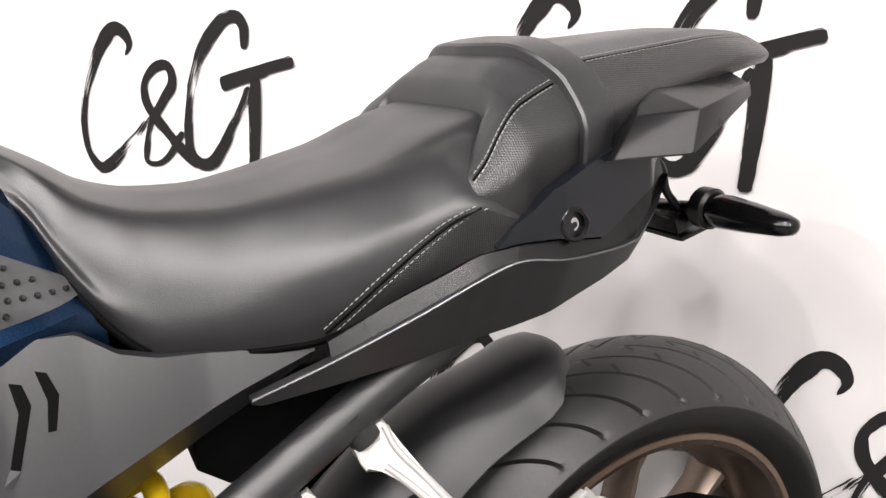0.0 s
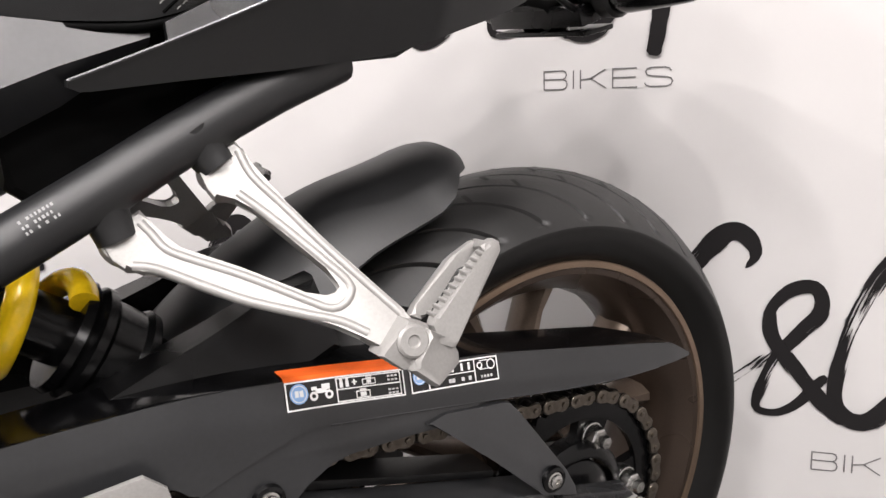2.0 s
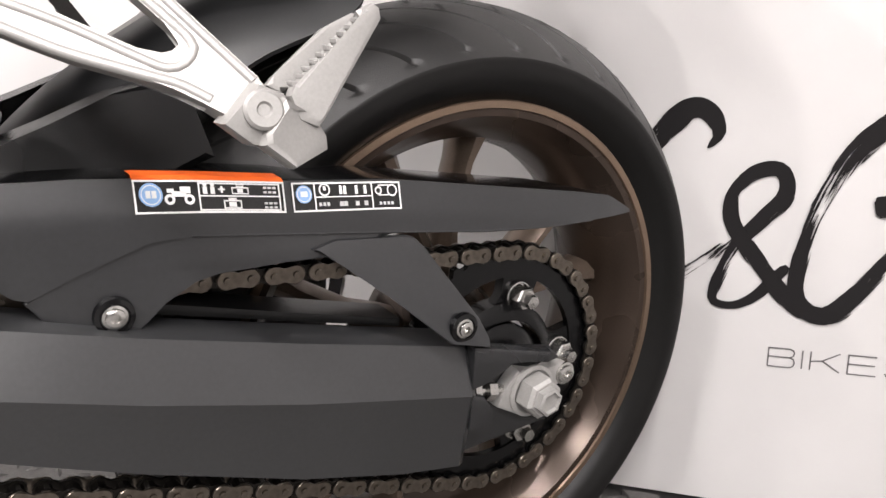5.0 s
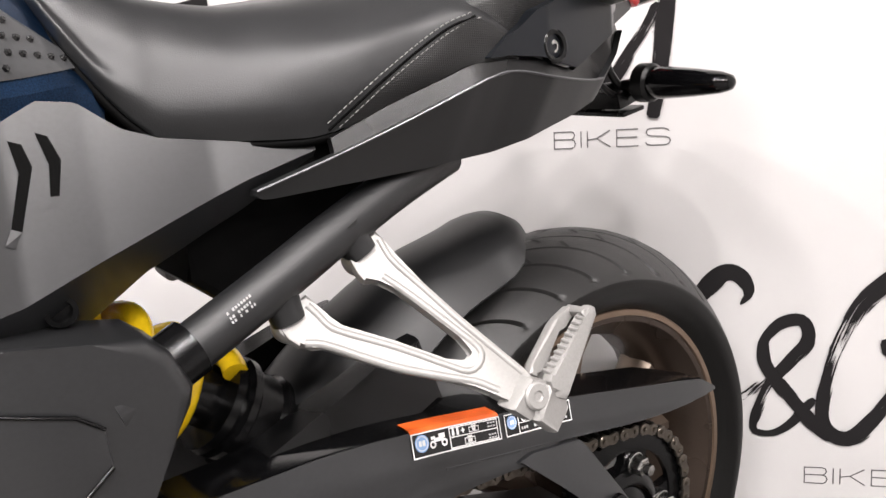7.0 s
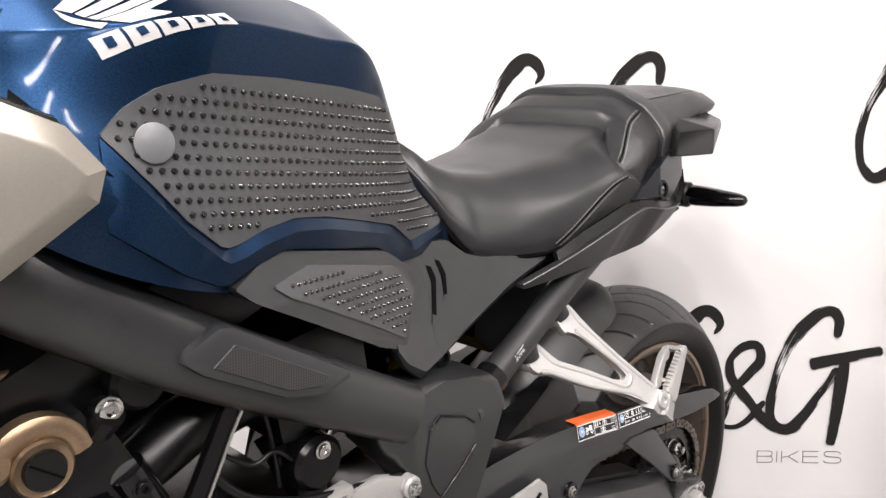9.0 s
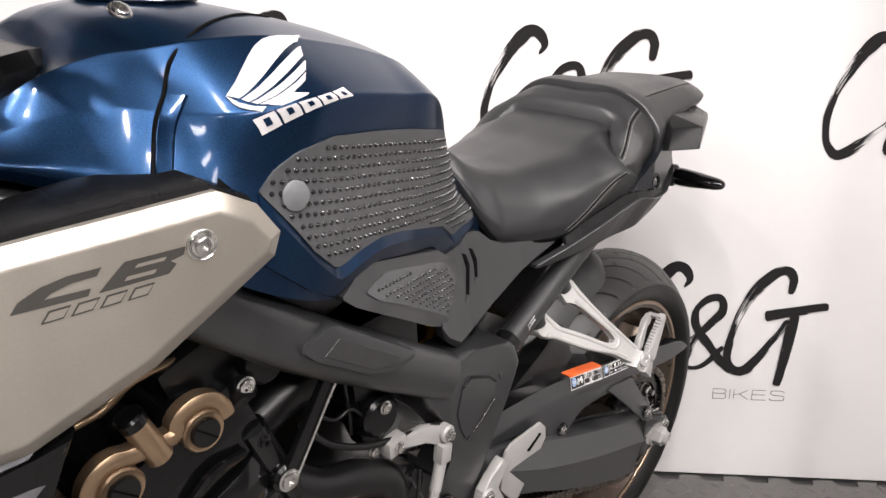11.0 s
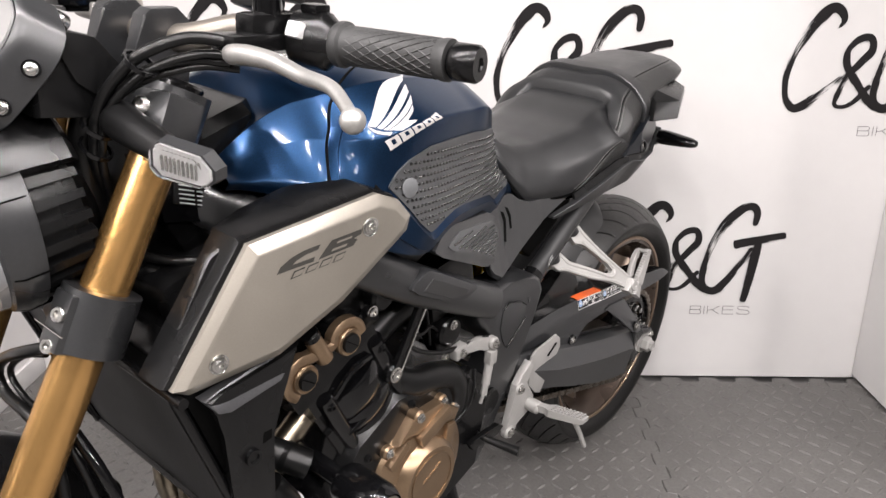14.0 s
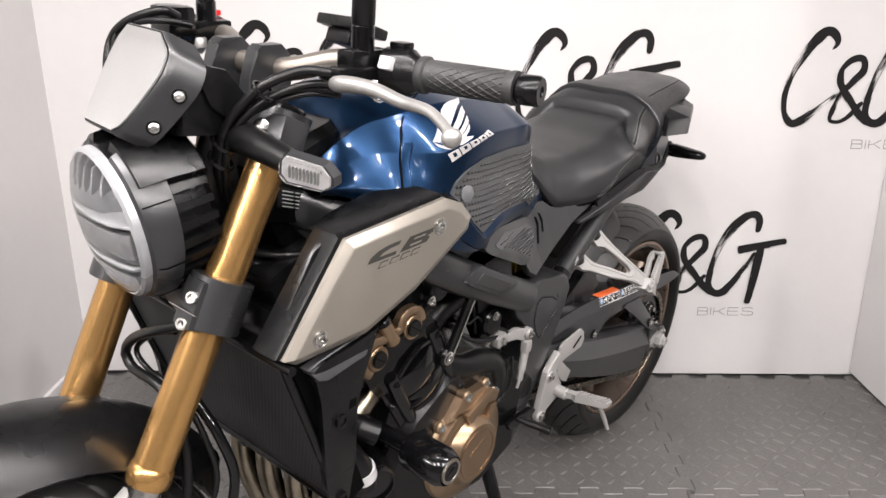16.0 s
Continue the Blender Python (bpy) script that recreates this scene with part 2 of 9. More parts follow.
def tube(bm, pts, radius, n=10, steps=0, flat=1.0):
    """A round bar through pts; radius may be one number or one for each point."""
    rad = radius if isinstance(radius, (list, tuple)) else [radius] * len(pts)
    p = [Vector(q) for q in pts]
    if steps:
        r4 = crom([(i, r, 0) for i, r in enumerate(rad)], steps)
        p, rad = crom(p, steps), [q[1] for q in r4]
    rings, up = [], None
    for i, q in enumerate(p):
        d = (p[min(i + 1, len(p) - 1)] - p[max(i - 1, 0)]).normalized()
        if up is None:
            up = Vector((0, 0, 1)) if abs(d.z) < 0.9 else Vector((0, 1, 0))
        side = d.cross(up).normalized()
        up = side.cross(d).normalized()
        rings.append([q + rad[i] * (math.cos(2 * math.pi * k / n) * side + flat * math.sin(2 * math.pi * k / n) * up) for k in range(n)])
    skin(bm, rings)
    return bm


def lathe(bm, profile, centre, axis=(0, 1, 0), n=48, start=0.0, sweep=360.0, close=False):
    """Turns a profile of (along the axis, radius) about an axis."""
    ax = Vector(axis).normalized()
    u = ax.cross(Vector((0, 0, 1)) if abs(ax.z) < 0.9 else Vector((1, 0, 0))).normalized()
    w = ax.cross(u)
    c = Vector(centre)
    full = sweep >= 359.9
    rings = []
    for k in range(n if full else n + 1):
        a = radians(start + sweep * k / n)
        d = math.cos(a) * u + math.sin(a) * w
        rings.append([bm.verts.new(c + ax * h + d * r) for h, r in profile])
    m = len(profile)
    for k in range(len(rings) if full else len(rings) - 1):
        a, b = rings[k], rings[(k + 1) % len(rings)]
        for i in range(m if close else m - 1):
            j = (i + 1) % m
            q = [a[i], b[i], b[j], a[j]]
            bm.faces.new(q)
    if not full and close:
        bm.faces.new(rings[0])
        bm.faces.new(rings[-1][::-1])
    bmesh.ops.remove_doubles(bm, verts=bm.verts, dist=1e-6)
    return bm


def disc(bm, centre, axis, r, h, n=24, bevel=0.0):
    """A solid round boss that rises h along the axis from centre."""
    prof = [(0, 1e-5), (0, r), (h - bevel, r)] + ([(h, r - bevel)] if bevel else []) + [(h, 1e-5)]
    return lathe(bm, prof, centre, axis, n)


def slab(bm, outline, l0, l1, bevel=0.0, seg=2):
    """A plate with an outline of (forward, up), from side place l0 to l1; l1 may be a function of (forward, up)."""
    hi = l1 if callable(l1) else (lambda a, b: l1)
    lo = l0 if callable(l0) else (lambda a, b: l0)
    a = [bm.verts.new((f, lo(f, z), z)) for f, z in outline]
    b = [bm.verts.new((f, hi(f, z), z)) for f, z in outline]
    n = len(a)
    fb = bm.faces.new(b)
    bm.faces.new(a[::-1])
    for i in range(n):
        bm.faces.new((a[i], a[(i + 1) % n], b[(i + 1) % n], b[i]))
    if bevel:
        bmesh.ops.bevel(bm, geom=list(fb.edges), offset=bevel, segments=seg, affect="EDGES", profile=0.6)
    return bm


def box(bm, centre, size, turn=None, bevel=0.0):
    m = Matrix.LocRotScale(Vector(centre), turn, Vector(size))
    r = bmesh.ops.create_cube(bm, size=1, matrix=m)
    if bevel:
        es = list({e for v in r["verts"] for e in v.link_edges})
        bmesh.ops.bevel(bm, geom=es, offset=bevel, segments=2, affect="EDGES", profile=0.6)
    return bm


def mirrored(bm):
    """A copy of a bmesh on the other side of the machine."""
    c = bm.copy()
    for v in c.verts:
        v.co.y = -v.co.y
    bmesh.ops.reverse_faces(c, faces=c.faces)
    return c


def both(name, bm, material, parent, label="", smooth=38):
    c = mirrored(bm)
    a = part(name, bm, material, parent, label, smooth)
    b = part(name, c, material, parent, label, smooth)
    return a, b


def lerp1(x, table):
    for (a, u), (b, v) in zip(table, table[1:]):
        if x <= b:
            return u + (v - u) * max(0.0, (x - a) / (b - a))
    return table[-1][1]


def patch(bm, top, bottom, side, off=0.0, thick=0.004, nf=24, nz=8):
    """A curved panel between two lines of (forward, up) with the same ends, lying on the surface side(f, z), with a rim."""
    f0, f1 = top[0][0], top[-1][0]
    outer, inner = [], []
    for i in range(nf + 1):
        f = f0 + (f1 - f0) * i / nf
        hi, lo = lerp1(f, top), lerp1(f, bottom)
        row, back = [], []
        for j in range(nz + 1):
            z = lo + (hi - lo) * j / nz
            l = side(f, z) + off
            row.append((f, l, z))
            back.append((f, l - thick, z))
        outer.append(row)
        inner.append(back)
    rings = [o + b[::-1] for o, b in zip(outer, inner)]
    skin(bm, rings)
    bmesh.ops.remove_doubles(bm, verts=bm.verts, dist=1e-5)
    return bm


def screw(parent, centre, r=0.006, axis=(0, 1, 0), name="screw", material=None, socket=True):
    bm = bmesh.new()
    lathe(bm, [(0, r * 1.25), (0.0015, r * 1.25), (0.002, r), (0.0042, r * 0.95), (0.005, r * 0.75), (0.005, r * 0.45), (0.002, r * 0.42), (0.002, 1e-5)],
          centre, axis, 16)
    return part(name, bm, material or STEEL, parent, "", 40)


# ---- the booth ----
WX0, WX1, WY = -1.645, 0.662, 1.35


def wall_box(name, x0, x1, y0, y1, z0, z1, material=None, label=""):
    bm = bmesh.new()
    box(bm, ((x0 + x1) / 2, (y0 + y1) / 2, (z0 + z1) / 2), (x1 - x0, y1 - y0, z1 - z0))
    o = part(name, bm, material or WALL, None, "", 0)
    return tagged(o, label or "plain white painted booth wall panel", "wall", kind="structure")


wall_box("wall_back", WX0 - 0.04, WX1 + 0.04, WY, WY + 0.04, 0, 2.4, label="white back wall with black brush lettering")
wall_box("wall_left", WX0 - 0.04, WX0, -0.2, WY, 0, 2.4)
wall_box("wall_right", WX1, WX1 + 0.04, 0.35, WY - 0.004, 0.012, 2.4)
wall_box("wall_west", -4.6, -4.5, -5.0, 3.0, 0, CEIL, OUTER, "dark painted wall of the showroom")
wall_box("wall_east", 3.9, 4.0, -5.0, 3.0, 0, CEIL, OUTER, "dark painted wall of the showroom")
wall_box("wall_south", -4.6, 4.0, -5.1, -5.0, 0, CEIL, OUTER, "dark painted wall of the showroom")
wall_box("wall_north", -4.6, 4.0, 3.0, 3.1, 0, CEIL, OUTER, "dark painted wall of the showroom")
wall_box("ceiling", -4.6, 4.0, -5.0, 3.0, CEIL, CEIL + 0.1, CEILING, "dark painted showroom ceiling")
wall_box("ground", -4.6, 4.0, -5.0, 3.0, -0.2, -0.016, DARKFLOOR, "dark floor under the mats")
bm = bmesh.new()
box(bm, (WX0 + 0.006, (WY + 0.35) / 2, 0.03), (0.012, WY - 0.35 - 0.006, 0.06), None, 0.003)
tagged(part("baseboard", bm, WALL, None, "", 30), "white painted skirting along the booth wall", "skirting", kind="structure")
for lx, ly in SPOTS:
    bm = bmesh.new()
    lathe(bm, [(0, 1e-5), (0, 0.095), (-0.020, 0.095), (-0.026, 0.088), (-0.026, 1e-5)], (lx, ly, CEIL), (0, 0, 1), 32)
    lamp = tagged(part("ceiling_spot", bm, WHITEINK, None, "", 40), "round white LED spot on the ceiling", "ceiling light", "round ceiling spots")
    bm = bmesh.new()
    disc(bm, (lx, ly, CEIL - 0.026), (0, 0, -1), 0.078, 0.010, 28, 0.003)
    part("diffuser", bm, LAMPGLOW, lamp, "glowing white diffuser", 0)
for lx, ly in PANELS:
    bm = bmesh.new()
    box(bm, (lx, ly, CEIL - 0.025), (0.36, 1.26, 0.05), None, 0.006)
    lamp = tagged(part("ceiling_light", bm, WHITEINK, None, "", 30), "white framed LED panel on the ceiling", "ceiling light", "ceiling panels")
    bm = bmesh.new()
    box(bm, (lx, ly, CEIL - 0.056), (0.31, 1.21, 0.010), None, 0.004)
    part("diffuser", bm, LAMPGLOW, lamp, "glowing white diffuser", 0)

# ---- rubber floor mats with jigsaw edges ----
TILE, TX, TY = 0.570, 0.021, WY - 0.019
NB = 15


def mat_outline():
    """One square mat's edge, with dovetail tongues."""
    pts, teeth = [], 11
    for sidei in range(4):
        a = sidei * math.pi / 2
        for k in range(teeth):
            s0, s1 = k / teeth, (k + 1) / teeth
            out = 0.011 if (k % 2 == 0) == (sidei % 2 == 0) else -0.011
            for s in (s0 + 0.006, (s0 + s1) / 2, s1 - 0.006):
                u, v = (s - 0.5) * TILE, -TILE / 2 - out * (1.0 if s != (s0 + s1) / 2 else 1.12)
                pts.append((u * math.cos(a) - v * math.sin(a), u * math.sin(a) + v * math.cos(a)))
    return pts


bm = bmesh.new()
out = mat_outline()
lo = [bm.verts.new((x, y, -0.014)) for x, y in out]
hi = [bm.verts.new((x, y, -0.0030)) for x, y in out]
top = [bm.verts.new((x * 0.991, y * 0.991, 0)) for x, y in out]
for i in range(len(out)):
    j = (i + 1) % len(out)
    bm.faces.new((lo[i], lo[j], hi[j], hi[i]))
    bm.faces.new((hi[i], hi[j], top[j], top[i]))
bm.faces.new(top)
pips = bmesh.new()
for i in range(NB):
    for j in range(NB):
        x, y = (i + 0.5 - NB / 2) * TILE / NB * 0.94, (j + 0.5 - NB / 2) * TILE / NB * 0.94
        a = radians(45 if (i + j) % 2 else -45)
        u, w = Vector((math.cos(a), math.sin(a), 0)), Vector((-math.sin(a), math.cos(a), 0))
        c = Vector((x, y, 0.0002))
        ring = [c + u * 0.0155, c + u * 0.006 + w * 0.0042, c - u * 0.006 + w * 0.0042, c - u * 0.0155, c - u * 0.006 - w * 0.0042, c + u * 0.006 - w * 0.0042]
        r = [pips.verts.new(q) for q in ring]
        t0, t1 = pips.verts.new(c + u * 0.007 + Vector((0, 0, 0.0030))), pips.verts.new(c - u * 0.007 + Vector((0, 0, 0.0030)))
        for fc in ((r[0], r[1], t0), (r[1], r[2], t1, t0), (r[2], r[3], t1), (r[3], r[4], t1), (r[4], r[5], t0, t1), (r[5], r[0], t0)):
            pips.faces.new(fc)
first = part("floor_mat", bm, MAT, None, "", 30)
part("pip_relief", pips, MAT, first, "", 30)["kind"] = "stuff"
tagged(first, "dark grey interlocking rubber floor mat with raised pips", "floor mat", "interlocking floor mats", "structure")
first.location = (TX + TILE / 2, TY - TILE / 2, 0)
first.rotation_euler = (0, 0, 0)
for i in range(-3, 2):
    for j in range(0, 6):
        if (i, j) == (0, 0):
            continue
        o = copy_thing(first, pose(TX + TILE * (i + 0.5), TY - TILE * (j + 0.5), 0, 0, 0, 90 * ((i + j) % 2)))

# ---- brush lettering on the back wall ----
def trim_to_booth(bm):
    """Cuts off what would lie behind the booth's side wall."""
    bmesh.ops.bisect_plane(bm, geom=bm.verts[:] + bm.edges[:] + bm.faces[:], plane_co=(WX1 - 0.002, 0, 0), plane_no=(1, 0, 0), clear_outer=True)


def stroke(parent, pts, widths, dry, seed=1, n=90):
    """One flat brush stroke on the wall; pts are (across, up); dry, for each point: how far the paint breaks into streaks, on the stroke's left and right edge."""
    rng = random.Random(seed)
    line = crom([(x, 0, z) for x, z in pts], n)
    even = crom([(i, w, 0) for i, w in enumerate(widths)], n)
    wid = [w[1] for w in even]
    bm = bmesh.new()
    uvl = bm.loops.layers.uv.new("UVMap")
    dl = bm.verts.layers.float.new("dry")
    cells = 12
    rows, acc, wander = [], 0.0, [0.0, 0.0]
    for i, q in enumerate(line):
        d = (line[min(i + 1, n - 1)] - line[max(i - 1, 0)]).normalized()
        side = Vector((d.z, 0, -d.x))
        if i:
            acc += (q - line[i - 1]).length
        half = wid[i] * 0.54 * (0.55 if i in (0, n - 1) else 1.0)
        u = i / (n - 1) * (len(dry) - 1)
        k0 = min(int(u), len(dry) - 2)
        edge = [dry[k0][e] + (dry[k0 + 1][e] - dry[k0][e]) * (u - k0) for e in (0, 1)]
        wander = [0.7 * w + rng.uniform(-0.035, 0.035) for w in wander]
        row = []
        for k in range(cells + 1):
            e = k / cells * 2 - 1
            off = half * e + half * (wander[0] if k == 0 else wander[1] if k == cells else 0)
            v = bm.verts.new(Vector((0, WY - 0.0010 - 0.0005 * (seed + 0.8 * i / n), 0)) + q + side * off)
            to_left, to_right = (1 - e) / 2, (1 + e) / 2
            v[dl] = 0.23 + 0.30 * abs(e) ** 5 + edge[0] * (0.10 + 0.40 * to_left ** 1.5) * (e < 0.6) + edge[1] * (0.10 + 0.40 * to_right ** 1.5) * (e > -0.6)
            row.append((v, acc * 10 + seed, off * 130 + seed * 3))
        rows.append(row)
    for a, b in zip(rows, rows[1:]):
        for k in range(cells):
            fc = bm.faces.new((a[k][0], a[k + 1][0], b[k + 1][0], b[k][0]))
            for loop, src in zip(fc.loops, (a[k], a[k + 1], b[k + 1], b[k])):
                loop[uvl].uv = (src[1], src[2])
    trim_to_booth(bm)
    return part("brush_stroke", bm, INK, parent, "", 0) if bm.faces else None


def thin_letters(x, z, wide):
    """The caption BIKES in thin wide capitals: runs of points in units of the caption's width and height."""
    runs = [[(0.0, 0), (0.0, 1), (0.150, 1), (0.172, 0.93), (0.180, 0.78), (0.172, 0.62), (0.150, 0.54), (0.0, 0.54)], [(0.150, 0.54), (0.176, 0.46), (0.186, 0.27), (0.176, 0.08), (0.152, 0), (0.0, 0)],
            [(0.236, 0), (0.236, 1)], [(0.292, 0), (0.292, 1)], [(0.488, 1), (0.372, 0.54), (0.292, 0.46)], [(0.372, 0.54), (0.492, 0)],
            [(0.730, 1), (0.545, 1), (0.545, 0), (0.734, 0)], [(0.545, 0.53), (0.722, 0.53)],
            [(0.990, 0.80), (0.972, 0.94), (0.940, 1), (0.840, 1), (0.808, 0.94), (0.796, 0.78), (0.808, 0.62), (0.840, 0.55), (0.950, 0.50), (0.986, 0.42), (1.0, 0.26), (0.986, 0.08), (0.955, 0), (0.835, 0), (0.804, 0.06), (0.790, 0.20)]]
    bm = bmesh.new()
    for run in runs:
        p = [Vector((x + a * 0.163 * wide, WY - 0.0012, z + b * 0.0238)) for a, b in run]
        rows = []
        for i, q in enumerate(p):
            d0, d1 = (q - p[i - 1]).normalized() if i else None, (p[i + 1] - q).normalized() if i < len(p) - 1 else None
            d = ((d0 or d1) + (d1 or d0)).normalized()
            s = Vector((d.z, 0, -d.x)) * (0.00085 / max(0.5, abs(d.dot(d0 or d1))))
            rows.append([q - s, q + s])
        skin(bm, rows, False, False)
    trim_to_booth(bm)
    return bm


def wall_graphic(x, z, wide=1.0):
    """The brushed sign; x, z: the caption's lower left corner."""
    root = tagged(new("wall_sign"), "black dry-brush sign painted on the white wall", "wall sign", "brushed wall signs")
    P = lambda pts: [(x + a * wide, z + b) for a, b in pts]
    full, left, both_, right = (0, 0), (0.85, 0.1), (0.65, 0.65), (0.15, 0.9)
    stroke(root, P([(-0.090, 0.264), (-0.079, 0.279), (-0.081, 0.293), (-0.095, 0.308), (-0.112, 0.309), (-0.131, 0.294), (-0.150, 0.273), (-0.165, 0.247), (-0.186, 0.205), (-0.197, 0.165), (-0.200, 0.134),
                    (-0.197, 0.106), (-0.188, 0.084), (-0.172, 0.069), (-0.148, 0.076), (-0.117, 0.098), (-0.084, 0.125), (-0.060, 0.149), (-0.050, 0.158)]),
           [0.004, 0.017, 0.023, 0.027, 0.027, 0.025, 0.022, 0.019, 0.018, 0.017, 0.015, 0.014, 0.018, 0.022, 0.025, 0.024, 0.020, 0.014, 0.009],
           [full, full, full, full, (0, 0.3), (0, 0.75), (0.1, 0.8), (0.2, 0.7), (0.2, 0.5), (0.1, 0.35), full, full, full, full, (0.15, 0.5), (0.3, 0.85), (0.4, 0.9), (0.2, 0.6), both_], 1)
    stroke(root, P([(0.011, 0.127), (-0.005, 0.108), (-0.021, 0.088), (-0.042, 0.075), (-0.061, 0.074), (-0.071, 0.081), (-0.067, 0.105), (-0.057, 0.132), (-0.044, 0.156), (-0.021, 0.183), (-0.002, 0.205), (0.002, 0.224),
                    (-0.005, 0.240), (-0.020, 0.243), (-0.040, 0.234), (-0.057, 0.212), (-0.057, 0.185), (-0.045, 0.159), (-0.023, 0.130), (0.002, 0.100), (0.023, 0.078), (0.037, 0.068)]),
           [0.011, 0.014, 0.012, 0.010, 0.010, 0.014, 0.016, 0.016, 0.017, 0.019, 0.020, 0.017, 0.017, 0.015, 0.014, 0.018, 0.019, 0.021, 0.018, 0.020, 0.020, 0.016],
           [full, full, full, full, full, full, (0.2, 0.5), (0.1, 0.55), full, (0, 0.3), full, full, full, full, full, full, full, full, (0.2, 0), full, full, full], 2)
    stroke(root, P([(0.144, 0.256), (0.148, 0.287), (0.137, 0.307), (0.116, 0.307), (0.096, 0.292), (0.069, 0.264), (0.048, 0.221), (0.031, 0.171), (0.022, 0.120), (0.024, 0.091), (0.039, 0.072), (0.063, 0.072), (0.087, 0.096),
                    (0.116, 0.137), (0.138, 0.171), (0.148, 0.195)]),
           [0.014, 0.018, 0.021, 0.025, 0.026, 0.026, 0.022, 0.019, 0.018, 0.017, 0.020, 0.023, 0.023, 0.022, 0.021, 0.017],
           [full, full, full, full, (0.1, 0.2), (0.75, 0.3), (0.9, 0.2), (0.6, 0.1), (0.1, 0), full, full, full, (0, 0.45), (0.1, 0.85), (0.1, 0.8), (0, 0.4)], 3)
    stroke(root, P([(0.095, 0.202), (0.139, 0.212), (0.185, 0.221), (0.231, 0.230)]), [0.024, 0.023, 0.021, 0.018], [full, full, (0, 0.25), (0, 0.3)], 4, 40)
    stroke(root, P([(0.160, 0.210), (0.157, 0.181), (0.152, 0.138), (0.147, 0.093), (0.139, 0.038)]), [0.020, 0.025, 0.023, 0.020, 0.018], [full, full, (0, 0.3), full, full], 5, 40)
    part("caption", thin_letters(x, z, wide), CAPTION, root, "thin grey capital letters", 0)
    return root


for gx, gz, gw in ((-0.160, 0.6875, 1.0), (0.5575, 0.6895, 1.0), (-0.9425, 0.708, 1.08), (0.188, 0.1925, 1.0), (-0.530, 0.1925, 1.0), (-1.250, 0.1925, 1.0)):
    wall_graphic(gx, gz, gw)


# ---- the motorcycle: x forward, y to its left, z up, from the rear tyre's foot ----
HEADING, LEANS, NOSE_UP = -39.38, 4.42, 0.265
FOOT = (-0.1681, 1.0687, 0.0028)
bike = tagged(new("motorcycle"), "blue and graphite naked motorcycle with gold forks on its side stand", "motorcycle")
h, b = radians(HEADING), radians(LEANS)
left0, up0 = Vector((math.cos(h), math.sin(h), 0)), Vector((0, 0, 1))
fwd = Vector((left0.y, -left0.x, 0))
lef, upp = math.cos(b) * left0 - math.sin(b) * up0, math.sin(b) * left0 + math.cos(b) * up0
bike.matrix_world = Matrix(((fwd.x, lef.x, upp.x, FOOT[0]), (fwd.y, lef.y, upp.y, FOOT[1]), (fwd.z, lef.z, upp.z, FOOT[2]), (0, 0, 0, 1)))
bike.matrix_world = bike.matrix_world @ Matrix.Rotation(radians(-NOSE_UP), 4, "Y")

AX = Vector((0, 0, 0.303))       # rear axle
FX = Vector((1.432, 0, 0.287))   # front axle
FM = Vector((1.432, 0, 0.298))   # middle of the front mudguard's bow


